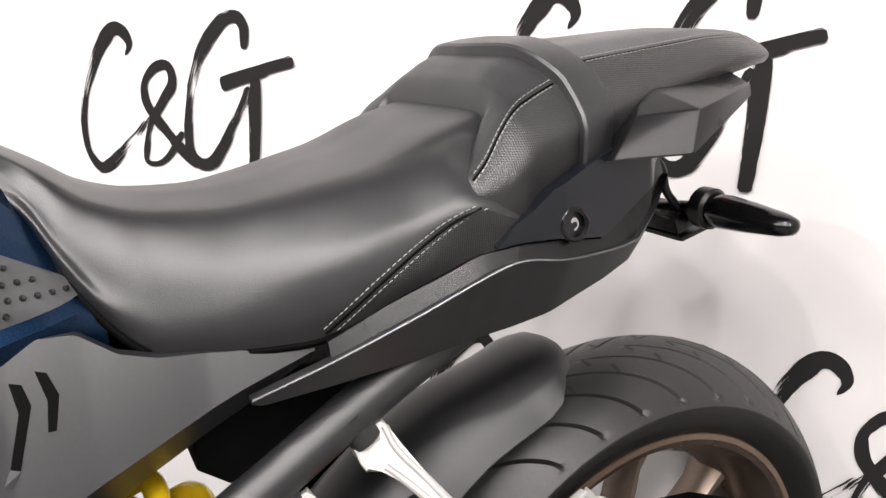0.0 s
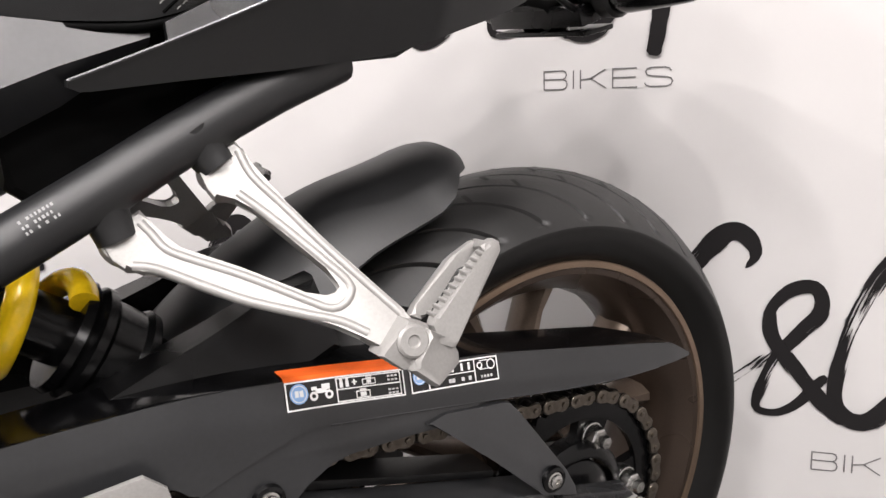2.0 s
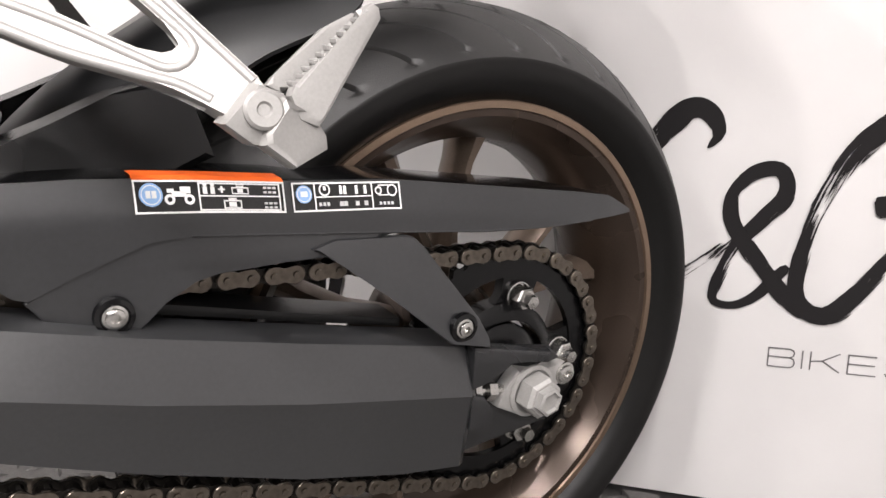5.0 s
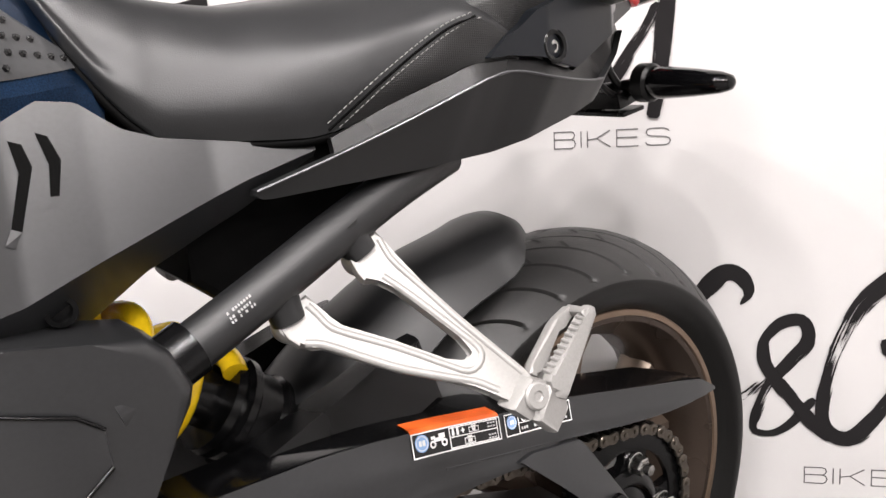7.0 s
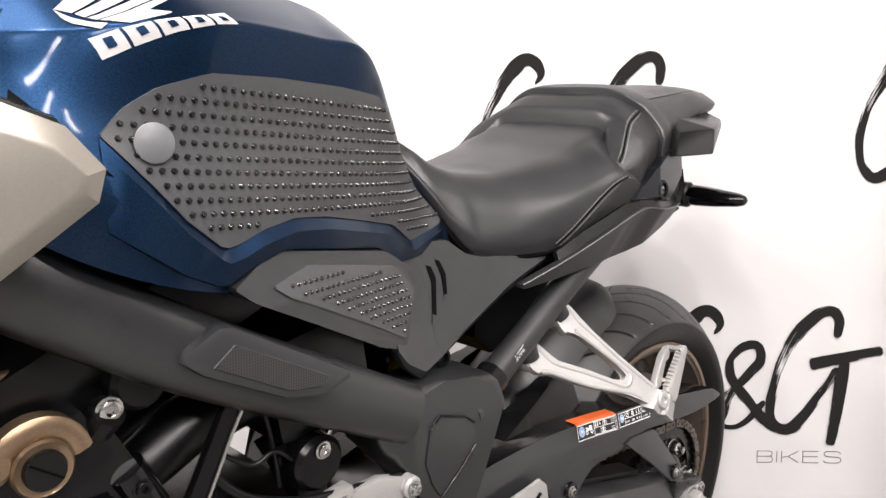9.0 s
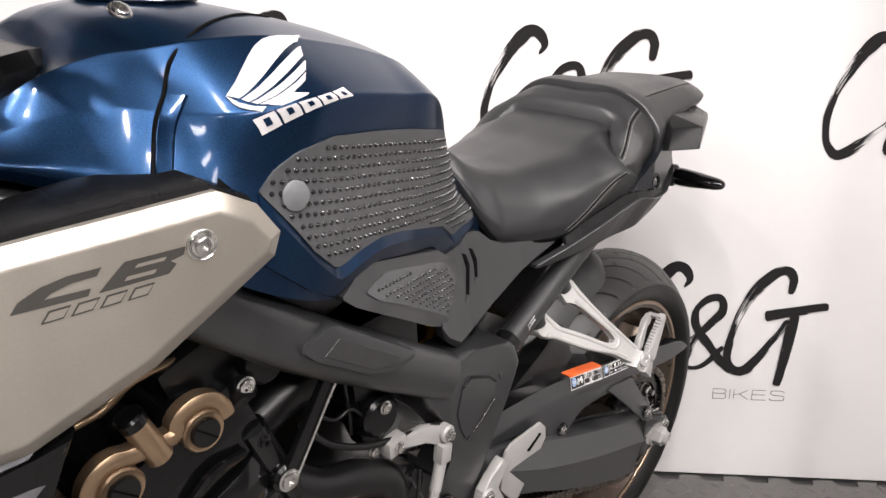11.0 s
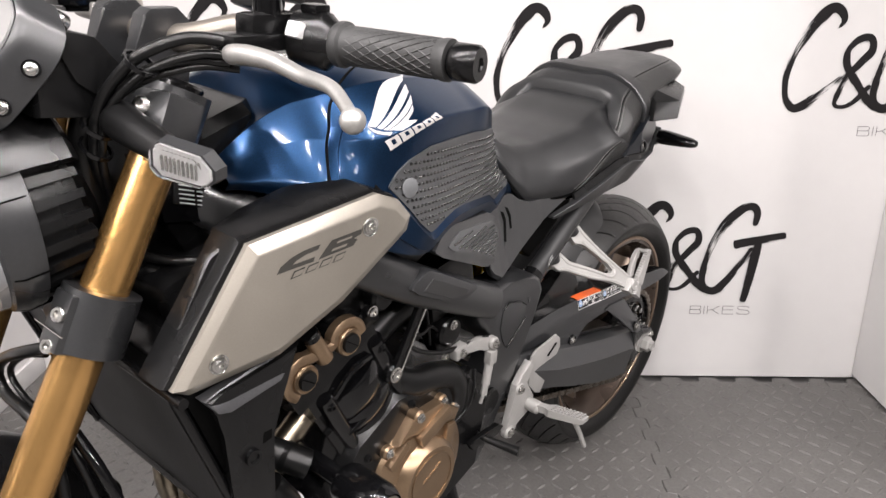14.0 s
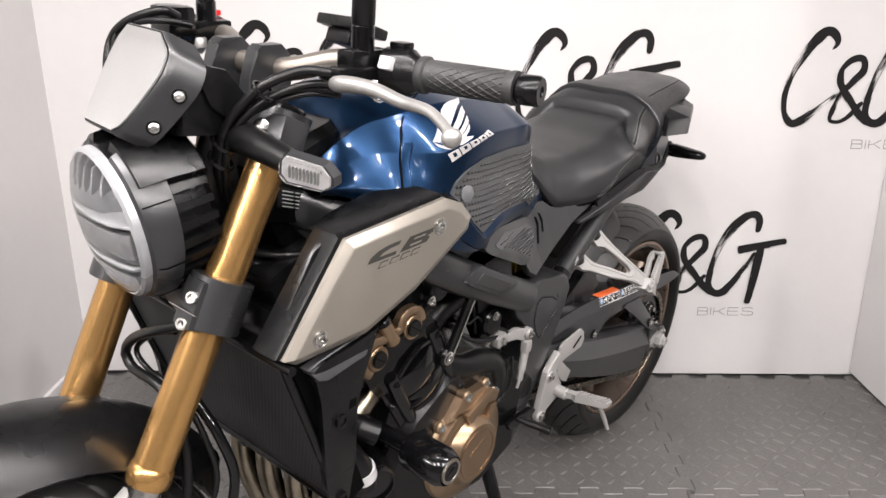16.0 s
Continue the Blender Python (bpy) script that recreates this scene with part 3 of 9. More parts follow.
# -- wheels --
def tyre_mesh(c, R, half, rim_r):
    """Tread and side walls of a tyre; the tread's grid is sheared along its curved grooves."""
    pitches = 34
    P = 2 * math.pi / pitches
    w, nk = radians(0.62), radians(0.42)
    rows = [-w, -w * 0.62, w * 0.62, w, P * 0.22, P / 2 - nk, P / 2 - nk * 0.7, P / 2 + nk * 0.7, P / 2 + nk, P * 0.78]
    across = [-1 + 0.02 * k for k in range(101)]

    def drop(s):
        return R * 0.140 * abs(s) ** 2.1

    def shear(s):
        u = max(0.0, min(1.0, (abs(s) - 0.05) / 0.92))
        return radians(25) * (1 - (1 - u) ** 1.5) + (P * 0.5 if s > 0 else 0.0) * min(1.0, abs(s) / 0.05)

    bm = bmesh.new()
    rings, deep = [], []
    for p in range(pitches):
        for i, off in enumerate(rows):
            ring, cuts = [], []
            for s in across:
                cut, b = 0.0, abs(s)
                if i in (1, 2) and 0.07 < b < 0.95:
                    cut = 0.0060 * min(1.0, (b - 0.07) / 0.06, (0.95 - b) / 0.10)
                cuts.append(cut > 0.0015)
                a = p * P + off + shear(s)
                r = R - drop(s) - cut
                ring.append(bm.verts.new((c.x + r * math.cos(a), c.y + s * half, c.z + r * math.sin(a))))
            rings.append(ring)
            deep.append(cuts)
    for i, (p, q) in enumerate(zip(rings, rings[1:] + rings[:1])):
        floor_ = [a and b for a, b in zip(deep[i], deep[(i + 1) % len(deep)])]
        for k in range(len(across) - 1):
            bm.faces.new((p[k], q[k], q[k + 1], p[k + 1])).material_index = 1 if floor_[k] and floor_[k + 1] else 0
    nicks = bmesh.new()   # short slots between the grooves: raised strips, clean of dust, shade in their colour
    for p in range(pitches):
        for s0, ahead in ((0.16, 0.15), (0.40, 0.72), (-0.16, 0.15), (-0.40, 0.72)):
            a = (p + ahead) * P + shear(s0) + P * 0.5
            ring = []
            for ds, lift in ((-0.066, 0.0007), (-0.022, 0.0008), (0.022, 0.0008), (0.066, 0.0007)):
                r = R - drop(s0 + ds) + lift
                ring.append([(c.x + r * math.cos(a + e), c.y + (s0 + ds) * half, c.z + r * math.sin(a + e)) for e in (-0.0075, 0.0075)])
            skin(nicks, ring, False, False)
    shoulder = R - drop(1)
    sides = []
    for sg in (1, -1):
        sd = bmesh.new()
        wall = [(sg * half * 0.985, shoulder + 0.0012), (sg * (half + 0.0006), shoulder - 0.0006)]
        for k in range(1, 11):
            t = k / 10
            wall.append((sg * (half - 0.020 * t ** 1.5 + 0.004 * math.sin(math.pi * t) + (0.0009 if k == 7 else 0)), shoulder + (rim_r - shoulder) * t))
        lathe(sd, wall, c, (0, 1, 0), 160)
        sides.append(sd)
    return bm, sides, nicks


def ring_profile(c, prof, n=96):
    bm = bmesh.new()
    lathe(bm, prof, c, (0, 1, 0), n, close=True)
    return bm


def wheel(name, c, R, half, rim_r, width, spokes, label):
    bm = ring_profile(c, [(-width, rim_r), (-width + 0.006, rim_r + 0.002), (-width + 0.010, rim_r - 0.008), (-width * 0.62, rim_r - 0.022), (0, rim_r - 0.030), (width * 0.62, rim_r - 0.022),
                          (width - 0.010, rim_r - 0.008), (width - 0.006, rim_r + 0.002), (width, rim_r), (width - 0.002, rim_r - 0.014), (width * 0.75, rim_r - 0.024),
                          (width * 0.5, rim_r - 0.036), (0, rim_r - 0.042), (-width * 0.5, rim_r - 0.036), (-width * 0.75, rim_r - 0.024), (-width + 0.002, rim_r - 0.014)])
    w = part(name, bm, RIM, bike, label)
    tread, sides, nicks = tyre_mesh(c, R, half, rim_r - 0.004)
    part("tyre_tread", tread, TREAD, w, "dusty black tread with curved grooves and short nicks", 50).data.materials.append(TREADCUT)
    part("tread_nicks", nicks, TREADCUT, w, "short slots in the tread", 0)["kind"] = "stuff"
    for sd in sides:
        part("tyre_sidewall", sd, TYRE, w, "smooth black side wall", 50)
    for s in (1, -1):
        bm = ring_profile(c, [(s * (width - 0.001), rim_r - 0.008), (s * (width + 0.0012), rim_r - 0.007), (s * (width + 0.0015), rim_r - 0.001), (s * (width - 0.002), rim_r + 0.001)])
        part("rim_lip", bm, RIMLIP, w, "bright bronze rim edge")
    hub = bmesh.new()
    lathe(hub, [(-0.055, 0.022), (-0.055, 0.045), (-0.02, 0.058), (0.02, 0.058), (0.055, 0.045), (0.055, 0.022)], c, (0, 1, 0), 32, close=True)
    part("hub", hub, RIM, w)
    for k in range(spokes):
        a0 = 2 * math.pi * (k + 0.15) / spokes
        for sgn in (-1, 1):
            bm = bmesh.new()
            rings = []
            for t, wd, dp in ((0, 0.016, 0.030), (0.35, 0.011, 0.024), (0.8, 0.010, 0.022), (1.0, 0.017, 0.026)):
                r = 0.048 + (rim_r - 0.034 - 0.048) * t
                a = a0 + sgn * (0.10 + 0.16 * t)
                d = Vector((math.cos(a), 0, math.sin(a)))
                e = Vector((-math.sin(a), 0, math.cos(a)))
                q = c + d * r
                rings.append([q + e * wd * math.cos(t2) + Vector((0, 1, 0)) * dp * math.sin(t2) for t2 in [2 * math.pi * j / 10 for j in range(10)]])
            skin(bm, rings)
            part("spoke", bm, SPOKE, w)
    return w


rear = wheel("rear_wheel", AX, 0.3035, 0.083, 0.2265, 0.068, 5, "bronze cast rear wheel with black tyre")
front = wheel("front_wheel", FX, 0.295, 0.060, 0.2240, 0.048, 5, "bronze cast front wheel with black tyre")

# sidewall lettering of the rear tyre, as raised bars
for k in range(11):
    a = radians(112 - k * 3.6)
    bm = bmesh.new()
    box(bm, AX + Vector((0.252 * math.cos(a), 0.0790, 0.252 * math.sin(a))), (0.009, 0.0016, 0.014), Euler((0, -a + math.pi / 2, 0)), 0.0004)
    part("raised_mark", bm, TYRE, rear)

# -- sprocket, chain --
CH = 0.098
bm = bmesh.new()
teeth = 42
out = []
for k in range(teeth * 4):
    a = 2 * math.pi * k / (teeth * 4)
    out.append((0.1035 + (0.0055 if k % 4 in (1, 2) else 0), a))
ring = [[], [], [], []]
for r, a in out:
    d = Vector((math.cos(a), 0, math.sin(a)))
    ring[0].append(AX + d * r + Vector((0, CH - 0.003, 0)))
    ring[1].append(AX + d * r + Vector((0, CH + 0.003, 0)))
    ring[2].append(AX + d * 0.083 + Vector((0, CH + 0.0035, 0)))
    ring[3].append(AX + d * 0.083 + Vector((0, CH - 0.003, 0)))
skin(bm, ring + [ring[0]], True, False)
bmesh.ops.remove_doubles(bm, verts=bm.verts, dist=1e-6)
part("sprocket", bm, SATIN, rear, "black toothed rear sprocket ring")
bm = bmesh.new()
lathe(bm, [(CH - 0.012, 0.046), (CH - 0.012, 0.060), (CH + 0.004, 0.060), (CH + 0.010, 0.052), (CH + 0.010, 0.046)], AX, (0, 1, 0), 48, close=True)
for k in range(5):
    a = radians(104 + 72 * k)
    d = Vector((math.cos(a), 0, math.sin(a)))
    e = Vector((-math.sin(a), 0, math.cos(a)))
    q = AX + Vector((0, CH - 0.004, 0))
    rr = []
    for r, w in ((0.052, 0.022), (0.066, 0.017), (0.088, 0.020)):
        rr.append([q + d * r + e * w + Vector((0, -0.004, 0)), q + d * r + e * w + Vector((0, 0.006, 0)), q + d * r - e * w + Vector((0, 0.006, 0)), q + d * r - e * w + Vector((0, -0.004, 0))])
    skin(bm, rr)
part("sprocket_carrier", bm, SATIN, rear, "black five-arm sprocket carrier")
for k in range(5):
    a = radians(104 + 72 * k)
    q = AX + Vector((0.067 * math.cos(a), CH + 0.003, 0.067 * math.sin(a)))
    bm = bmesh.new()
    lathe(bm, [(0, 1e-5), (0, 0.0125), (0.0025, 0.0125), (0.003, 0.0115)], q, (0, 1, 0), 20)
    lathe(bm, [(0.003, 0.0105), (0.0125, 0.0105), (0.014, 0.009), (0.014, 0.0065), (0.022, 0.006), (0.0225, 1e-5)], q, (0, 1, 0), 6)
    part("sprocket_nut", bm, STEEL, rear, "bright hexagon nut on a stud", 30)
bm = bmesh.new()
lathe(bm, [(0.056, 0.020), (0.056, 0.042), (CH + 0.006, 0.042), (CH + 0.010, 0.036), (CH + 0.012, 0.020)], AX, (0, 1, 0), 40, close=True)
part("bearing_housing", bm, SATIN, rear)

# chain: round the rear sprocket, along the top, round the front one and back
RP, PITCH = 0.106, 0.015875
FS, RF = Vector((0.585, 0, 0.402)), 0.038
dv = FS - AX
D, phi = dv.length, math.atan2(dv.z, dv.x)
beta = math.asin((RP - RF) / D)
tp = phi + math.pi / 2 - beta
bt = phi - math.pi / 2 + beta
path = []
a0, a1 = tp, bt + 2 * math.pi
for k in range(80):
    a = a0 + (a1 - a0) * k / 79
    path.append(AX + Vector((RP * math.cos(a), CH, RP * math.sin(a))))
for k in range(30):
    a = bt + (tp - bt) * k / 29
    path.append(FS + Vector((RF * math.cos(a), CH, RF * math.sin(a))))
path.append(path[0])
dist = [0.0]
for p, q in zip(path, path[1:]):
    dist.append(dist[-1] + (q - p).length)
NL = int(dist[-1] / PITCH) // 2 * 2
step = dist[-1] / NL


def along(s):
    s %= dist[-1]
    for i in range(len(dist) - 1):
        if dist[i + 1] >= s:
            return path[i].lerp(path[i + 1], (s - dist[i]) / max(1e-9, dist[i + 1] - dist[i]))
    return path[-1]


def link_mesh(inner):
    """One link: two waisted plates and their pins."""
    bm = bmesh.new()
    prof = []
    for side in (1, -1):
        for k in range(9):
            a = radians(-120 + 30 * k) + (0 if side > 0 else math.pi)
            prof.append((side * step / 2 + 0.0069 * math.cos(a), 0.0069 * math.sin(a)))
        prof.append((0, 0.0043 * side))
    w = 0.0050 if inner else 0.0078
    for s in (1, -1):
        c = bmesh.new()
        slab(c, prof, s * w, s * (w + 0.0022), 0.0006, 1)
        me = bpy.data.meshes.new("tmp")
        c.to_mesh(me)
        bm.from_mesh(me)
        bpy.data.meshes.remove(me)
        c.free()
    for sx in (-1, 1):
        q = Vector((sx * step / 2, 0, 0))
        if inner:
            lathe(bm, [(-0.0055, 0.0050), (0.0055, 0.0050)], q, (0, 1, 0), 10)
        else:
            lathe(bm, [(0.0098, 0.0026), (0.0115, 0.0024), (0.0118, 1e-5)], q, (0, 1, 0), 8)
    return bm


bm = bmesh.new()
lathe(bm, [(CH - 0.006, 0.012), (CH - 0.006, 0.034), (CH + 0.006, 0.034), (CH + 0.006, 0.012)], FS, (0, 1, 0), 30, close=True)
chain = part("drive_chain", bm, CHAINDARK, bike, "oily steel drive chain on its sprockets")
kinds = []
for inner in (True, False):
    o = part("chain_link", link_mesh(inner), CHAIN if not inner else CHAINDARK, chain, "", 30)
    kinds.append(o)
for i in range(NL):
    p, q = along(i * step), along((i + 1) * step)
    m = (p + q) / 2
    o = kinds[i % 2] if i < 2 else new("chain_link", kinds[i % 2].data)
    o.parent = chain
    o.matrix_local = Matrix.LocRotScale(m, Euler((0, -math.atan2(q.z - p.z, q.x - p.x), 0)), None)

# -- swing arm --
SW_T = [(-0.045, 0.316), (0.020, 0.344), (0.068, 0.3575), (0.240, 0.396), (0.335, 0.419), (0.420, 0.443), (0.600, 0.470)]
SW_B = [(-0.045, 0.262), (0.060, 0.247), (0.145, 0.262), (0.254, 0.296), (0.389, 0.351), (0.600, 0.400)]


def swing_section(f):
    t, bo = lerp1(f, SW_T), lerp1(f, SW_B)
    mid = lerp1(f, [(-0.045, 0.292), (0.068, 0.316), (0.201, 0.3435), (0.308, 0.370), (0.391, 0.3945), (0.469, 0.418), (0.6, 0.440)])
    return t, mid, bo


bm = bmesh.new()
rings = []
for f in (0.062, 0.068, 0.12, 0.20, 0.30, 0.38, 0.44, 0.50, 0.585):
    t, mid, bo = swing_section(f)
    o = lerp1(f, [(0.062, 0.154), (0.068, 0.158), (0.38, 0.157), (0.44, 0.148), (0.50, 0.136), (0.585, 0.125)])
    rings.append([(f, o - 0.045, t), (f, o - 0.022, t), (f, o - 0.014, t - 0.003), (f, o, mid + 0.003), (f, o - 0.002, mid - 0.003), (f, o - 0.012, bo + 0.004), (f, o - 0.020, bo), (f, o - 0.045, bo)])
skin(bm, rings)
swing = part("swingarm", bm, ARMPAINT, bike, "graphite box-section swingarm", 22)
c = bmesh.new()
c.from_mesh(swing.data)
part("swingarm_arm", mirrored(c), ARMPAINT, swing, "", 22)
c.free()
bm = bmesh.new()
box(bm, (0.52, 0, 0.415), (0.10, 0.20, 0.07), None, 0.01)
part("cross_member", bm, FRAME, swing)
bm = bmesh.new()   # open end plate with the adjuster slot
slab(bm, [(0.066, 0.3575), (-0.016, 0.337), (-0.021, 0.331), (-0.008, 0.329), (0.029, 0.339), (0.034, 0.332), (0.053, 0.324), (0.066, 0.322)], 0.142, 0.155, 0.002)
slab(bm, [(0.066, 0.318), (0.054, 0.314), (0.044, 0.300), (0.044, 0.288), (0.053, 0.285), (0.066, 0.288)], 0.142, 0.155, 0.002)
slab(bm, [(0.066, 0.350), (0.066, 0.255), (-0.030, 0.262), (-0.040, 0.296), (-0.030, 0.330)], 0.128, 0.134, 0.001)
part("axle_plate", bm, FRAME, swing, "", 25)
bm = bmesh.new()
slab(bm, [(0.033, 0.295), (0.028, 0.309), (0.015, 0.324), (-0.011, 0.316), (-0.028, 0.322), (-0.041, 0.317), (-0.040, 0.304), (-0.022, 0.301), (-0.022, 0.281), (0.011, 0.283)], 0.135, 0.147, 0.002)
adj = part("chain_adjuster", bm, ALU, swing, "bare aluminium chain adjuster block", 30)
bm = bmesh.new()
lathe(bm, [(0.146, 1e-5), (0.146, 0.0225), (0.149, 0.0225), (0.150, 0.019)], AX, (0, 1, 0), 28)
lathe(bm, [(0.149, 0.0178), (0.163, 0.0178), (0.166, 0.015), (0.166, 0.0125), (0.172, 0.0120), (0.173, 0.0095), (0.170, 0.009), (0.170, 1e-5)], AX, (0, 1, 0), 6, start=15)
part("axle_nut", bm, ALU, adj, "large hexagon axle nut", 30)
bm = bmesh.new()
tube(bm, [(0.018, 0.142, 0.306), (0.066, 0.142, 0.316)], 0.0042, 10)
lathe(bm, [(0, 1e-5), (0, 0.0085), (0.008, 0.0085), (0.008, 1e-5)], (0.036, 0.142, 0.3095), (1, 0, 0.2), 6)
lathe(bm, [(0, 1e-5), (0, 0.0085), (0.006, 0.0085), (0.006, 1e-5)], (0.052, 0.142, 0.313), (1, 0, 0.2), 6)
part("adjuster_bolt", bm, STEEL, adj, "", 30)
screw(swing, (-0.036, 0.146, 0.310), 0.008)
bm = bmesh.new()   # rubber rub strip on the arm, seen through the guard's window
slab(bm, [(0.330, 0.421), (0.330, 0.429), (0.200, 0.397), (0.110, 0.376), (0.110, 0.369)], 0.085, 0.118, 0.002)
part("rub_strip", bm, RUBBER, swing, "black rubber chain slider", 35)

# -- chain guard with warning labels --
FOLD = [(-0.107, 0.4425), (-0.082, 0.4560), (-0.045, 0.462), (0.045, 0.474), (0.125, 0.4845), (0.205, 0.4895), (0.255, 0.4945), (0.294, 0.4975), (0.325, 0.499), (0.353, 0.499), (0.379, 0.498), (0.440, 0.493), (0.540, 0.481)]
RIDGE = [(-0.107, 0.4395), (-0.060, 0.4385), (-0.012, 0.438), (0.046, 0.441), (0.098, 0.446), (0.189, 0.455), (0.264, 0.462), (0.288, 0.461), (0.329, 0.446), (0.356, 0.434), (0.369, 0.445), (0.384, 0.449), (0.540, 0.455)]


def GS(f, z):
    """The guard's side face: it leans out a little towards its lower ridge."""
    drop = max(0.0, lerp1(f, FOLD) - z)
    return lerp1(f, [(-0.11, 0.132), (0.0, 0.130), (0.1, 0.1275), (0.3, 0.126), (0.45, 0.120), (0.55, 0.110)]) + 0.28 * min(0.022, drop) + 0.06 * max(0.0, drop - 0.022)


bm = bmesh.new()
patch(bm, FOLD, RIDGE, GS, 0.0, 0.004, 90, 8)
guard = part("chain_guard", bm, GREYPLASTIC, bike, "matt dark grey chain guard with warning stickers", 30)
TOPRISE = lambda f: lerp1(f, [(0.12, -0.02), (0.20, 0.0), (0.29, 0.01), (0.34, 0.0)])
bm = bmesh.new()
rings = []
for k in range(31):
    f = -0.104 + 0.640 * k / 30
    z, o = lerp1(f, FOLD), GS(f, lerp1(f, FOLD))
    inn = 0.072 if f > -0.04 else o - 0.012 - (o - 0.084) * max(0.0, (f + 0.104) / 0.064)
    rings.append([(f, o - 0.0004, z - 0.002), (f, o - 0.0010, z + 0.0002), (f, o - 0.004, z + 0.0006), (f, inn, z + TOPRISE(f) * (o - inn)), (f, inn, z + TOPRISE(f) * (o - inn) - 0.003)])
skin(bm, rings)
part("guard_top", bm, GLOSS, guard, "", 40)
bm = bmesh.new()   # lower strip above the chain window, and the lobe with the front bolt
slab(bm, [(0.356, 0.4345), (0.340, 0.413), (0.334, 0.408), (0.326, 0.4055), (0.306, 0.404), (0.299, 0.407), (0.292, 0.414), (0.282, 0.423), (0.264, 0.435), (0.250, 0.438), (0.204, 0.438), (0.171, 0.437), (0.150, 0.446), (0.120, 0.4485), (0.189, 0.4565), (0.264, 0.4635), (0.288, 0.4625), (0.329, 0.4475)],
     0.124, lambda f, z: GS(f, z) - 0.0012, 0.0015)
part("guard_lobe", bm, GREYPLASTIC, guard, "", 25)
bm = bmesh.new()
slab(bm, [(0.189, 0.4445), (0.172, 0.449), (0.118, 0.4455), (0.111, 0.4435), (0.104, 0.436), (0.064, 0.381), (0.057, 0.366), (0.057, 0.359), (0.090, 0.367), (0.134, 0.405), (0.173, 0.437)],
     lambda f, z: 0.131 + 0.30 * max(0.0, 0.445 - z), lambda f, z: 0.1365 + 0.30 * max(0.0, 0.445 - z), 0.0015)
part("guard_leg", bm, GREYPLASTIC, guard, "", 30)
bm = bmesh.new()   # inner plate of the guard
slab(bm, [(0.330, 0.412), (0.330, 0.480), (0.520, 0.470), (0.520, 0.400), (0.420, 0.395)], 0.060, 0.066, 0.002)
part("guard_inner", bm, RUBBER, guard, "", 30)
bm = bmesh.new()   # pressed edge of the lower ridge
tube(bm, [(f, GS(f, z) - 0.0004, z) for f, z in RIDGE[1:7]], 0.0008, 6, 60)
part("guard_ridge", bm, GREYPLASTIC, guard, "", 60)
for q in ((0.311, 0.1335, 0.4205), (0.080, 0.1555, 0.3775)):
    bm = bmesh.new()
    lathe(bm, [(0, 1e-5), (0, 0.0118), (0.004, 0.0112), (0.0045, 0.0085), (0.0035, 0.008), (0.0035, 1e-5)], q, (0, 1, 0), 24)
    part("bush", bm, GLOSS, guard)
    screw(guard, (q[0], q[1] + 0.0025, q[2]), 0.0058)


def sticker(f, v, off):
    """A place on the guard: v from 0 to 1 up its side face, above 1 over the fold onto its top face."""
    z = lerp1(f, FOLD)
    if v <= 1:
        z -= 0.0188 * (1 - v)
        return Vector((f, GS(f, z) + off, z - 0.0004))
    d = 0.068 * (v - 1)
    return Vector((f, GS(f, z) - d, z + TOPRISE(f) * d + 0.0006 * min(1.0, d / 0.004) + off))


def bars(parent, f0, f1, v0, v1, material=None, off=0.0011, name="label_bar"):
    """A printed rectangle that follows the guard."""
    bm = bmesh.new()
    vs = [v0 + (v1 - v0) * k / 3 for k in range(4)] if v1 <= 1 else [v0, 1.0, 1.03, 1.06, v1]
    skin(bm, [[sticker(f0 + (f1 - f0) * i / 8, v, off) for v in vs] for i in range(9)], False, False)
    return part(name, bm, material or WHITEINK, parent, "", 0)


def dot(parent, f, v, r, material=None, off=0.0011, hole=0.0):
    bm = bmesh.new()
    ring = [[sticker(f + q * math.cos(t), v + q * math.sin(t) / 0.0188, off) for t in [k * math.pi / 12 for k in range(24)]] for q in (r, max(hole, 1e-5))]
    skin(bm, ring, True, False)
    return part("label_dot", bm, material or WHITEINK, parent, "", 0)


def boxed(parent, f0, f1, v0, v1, w=0.0011):
    """A thin printed frame."""
    h = w / 0.0188
    bars(parent, f0, f1, v0, v0 + h), bars(parent, f0, f1, v1 - h, v1), bars(parent, f0, f0 + w, v0, v1), bars(parent, f1 - w, f1, v0, v1)


lab = bars(guard, 0.205, 0.295, 0.0, 1.0, BLACKLABEL, 0.0006, "warning_label")
bars(lab, 0.205, 0.295, 1.0, 1.24, ORANGE, 0.0010, "label_stripe")
lab2 = bars(guard, 0.121, 0.200, 0.0, 0.97, BLACKLABEL, 0.0006, "warning_label")
boxed(lab, 0.205, 0.295, 0.0, 1.0), boxed(lab2, 0.121, 0.200, 0.0, 0.97)
boxed(lab, 0.208, 0.2585, 0.07, 0.93, 0.0009)
bars(lab, 0.208, 0.2585, 0.50, 0.545)
dot(lab, 0.2855, 0.56, 0.0066, BLUEINK), dot(lab, 0.2855, 0.56, 0.0056, WHITEINK, 0.0013, 0.0050)
bars(lab, 0.2825, 0.2852, 0.46, 0.68, WHITEINK, 0.0014), bars(lab, 0.2858, 0.2885, 0.46, 0.68, WHITEINK, 0.0014)
for f in (0.2752, 0.2640):
    dot(lab, f, 0.42, 0.0030, None, 0.0011, 0.0014)
bars(lab, 0.2655, 0.2740, 0.50, 0.66), bars(lab, 0.2630, 0.2690, 0.60, 0.80), bars(lab, 0.2725, 0.2765, 0.62, 0.74)
for k, f in enumerate((0.2545, 0.2500)):   # two riders, a plus and a case
    dot(lab, f, 0.86, 0.0012), bars(lab, f - 0.0013, f + 0.0013, 0.58, 0.80)
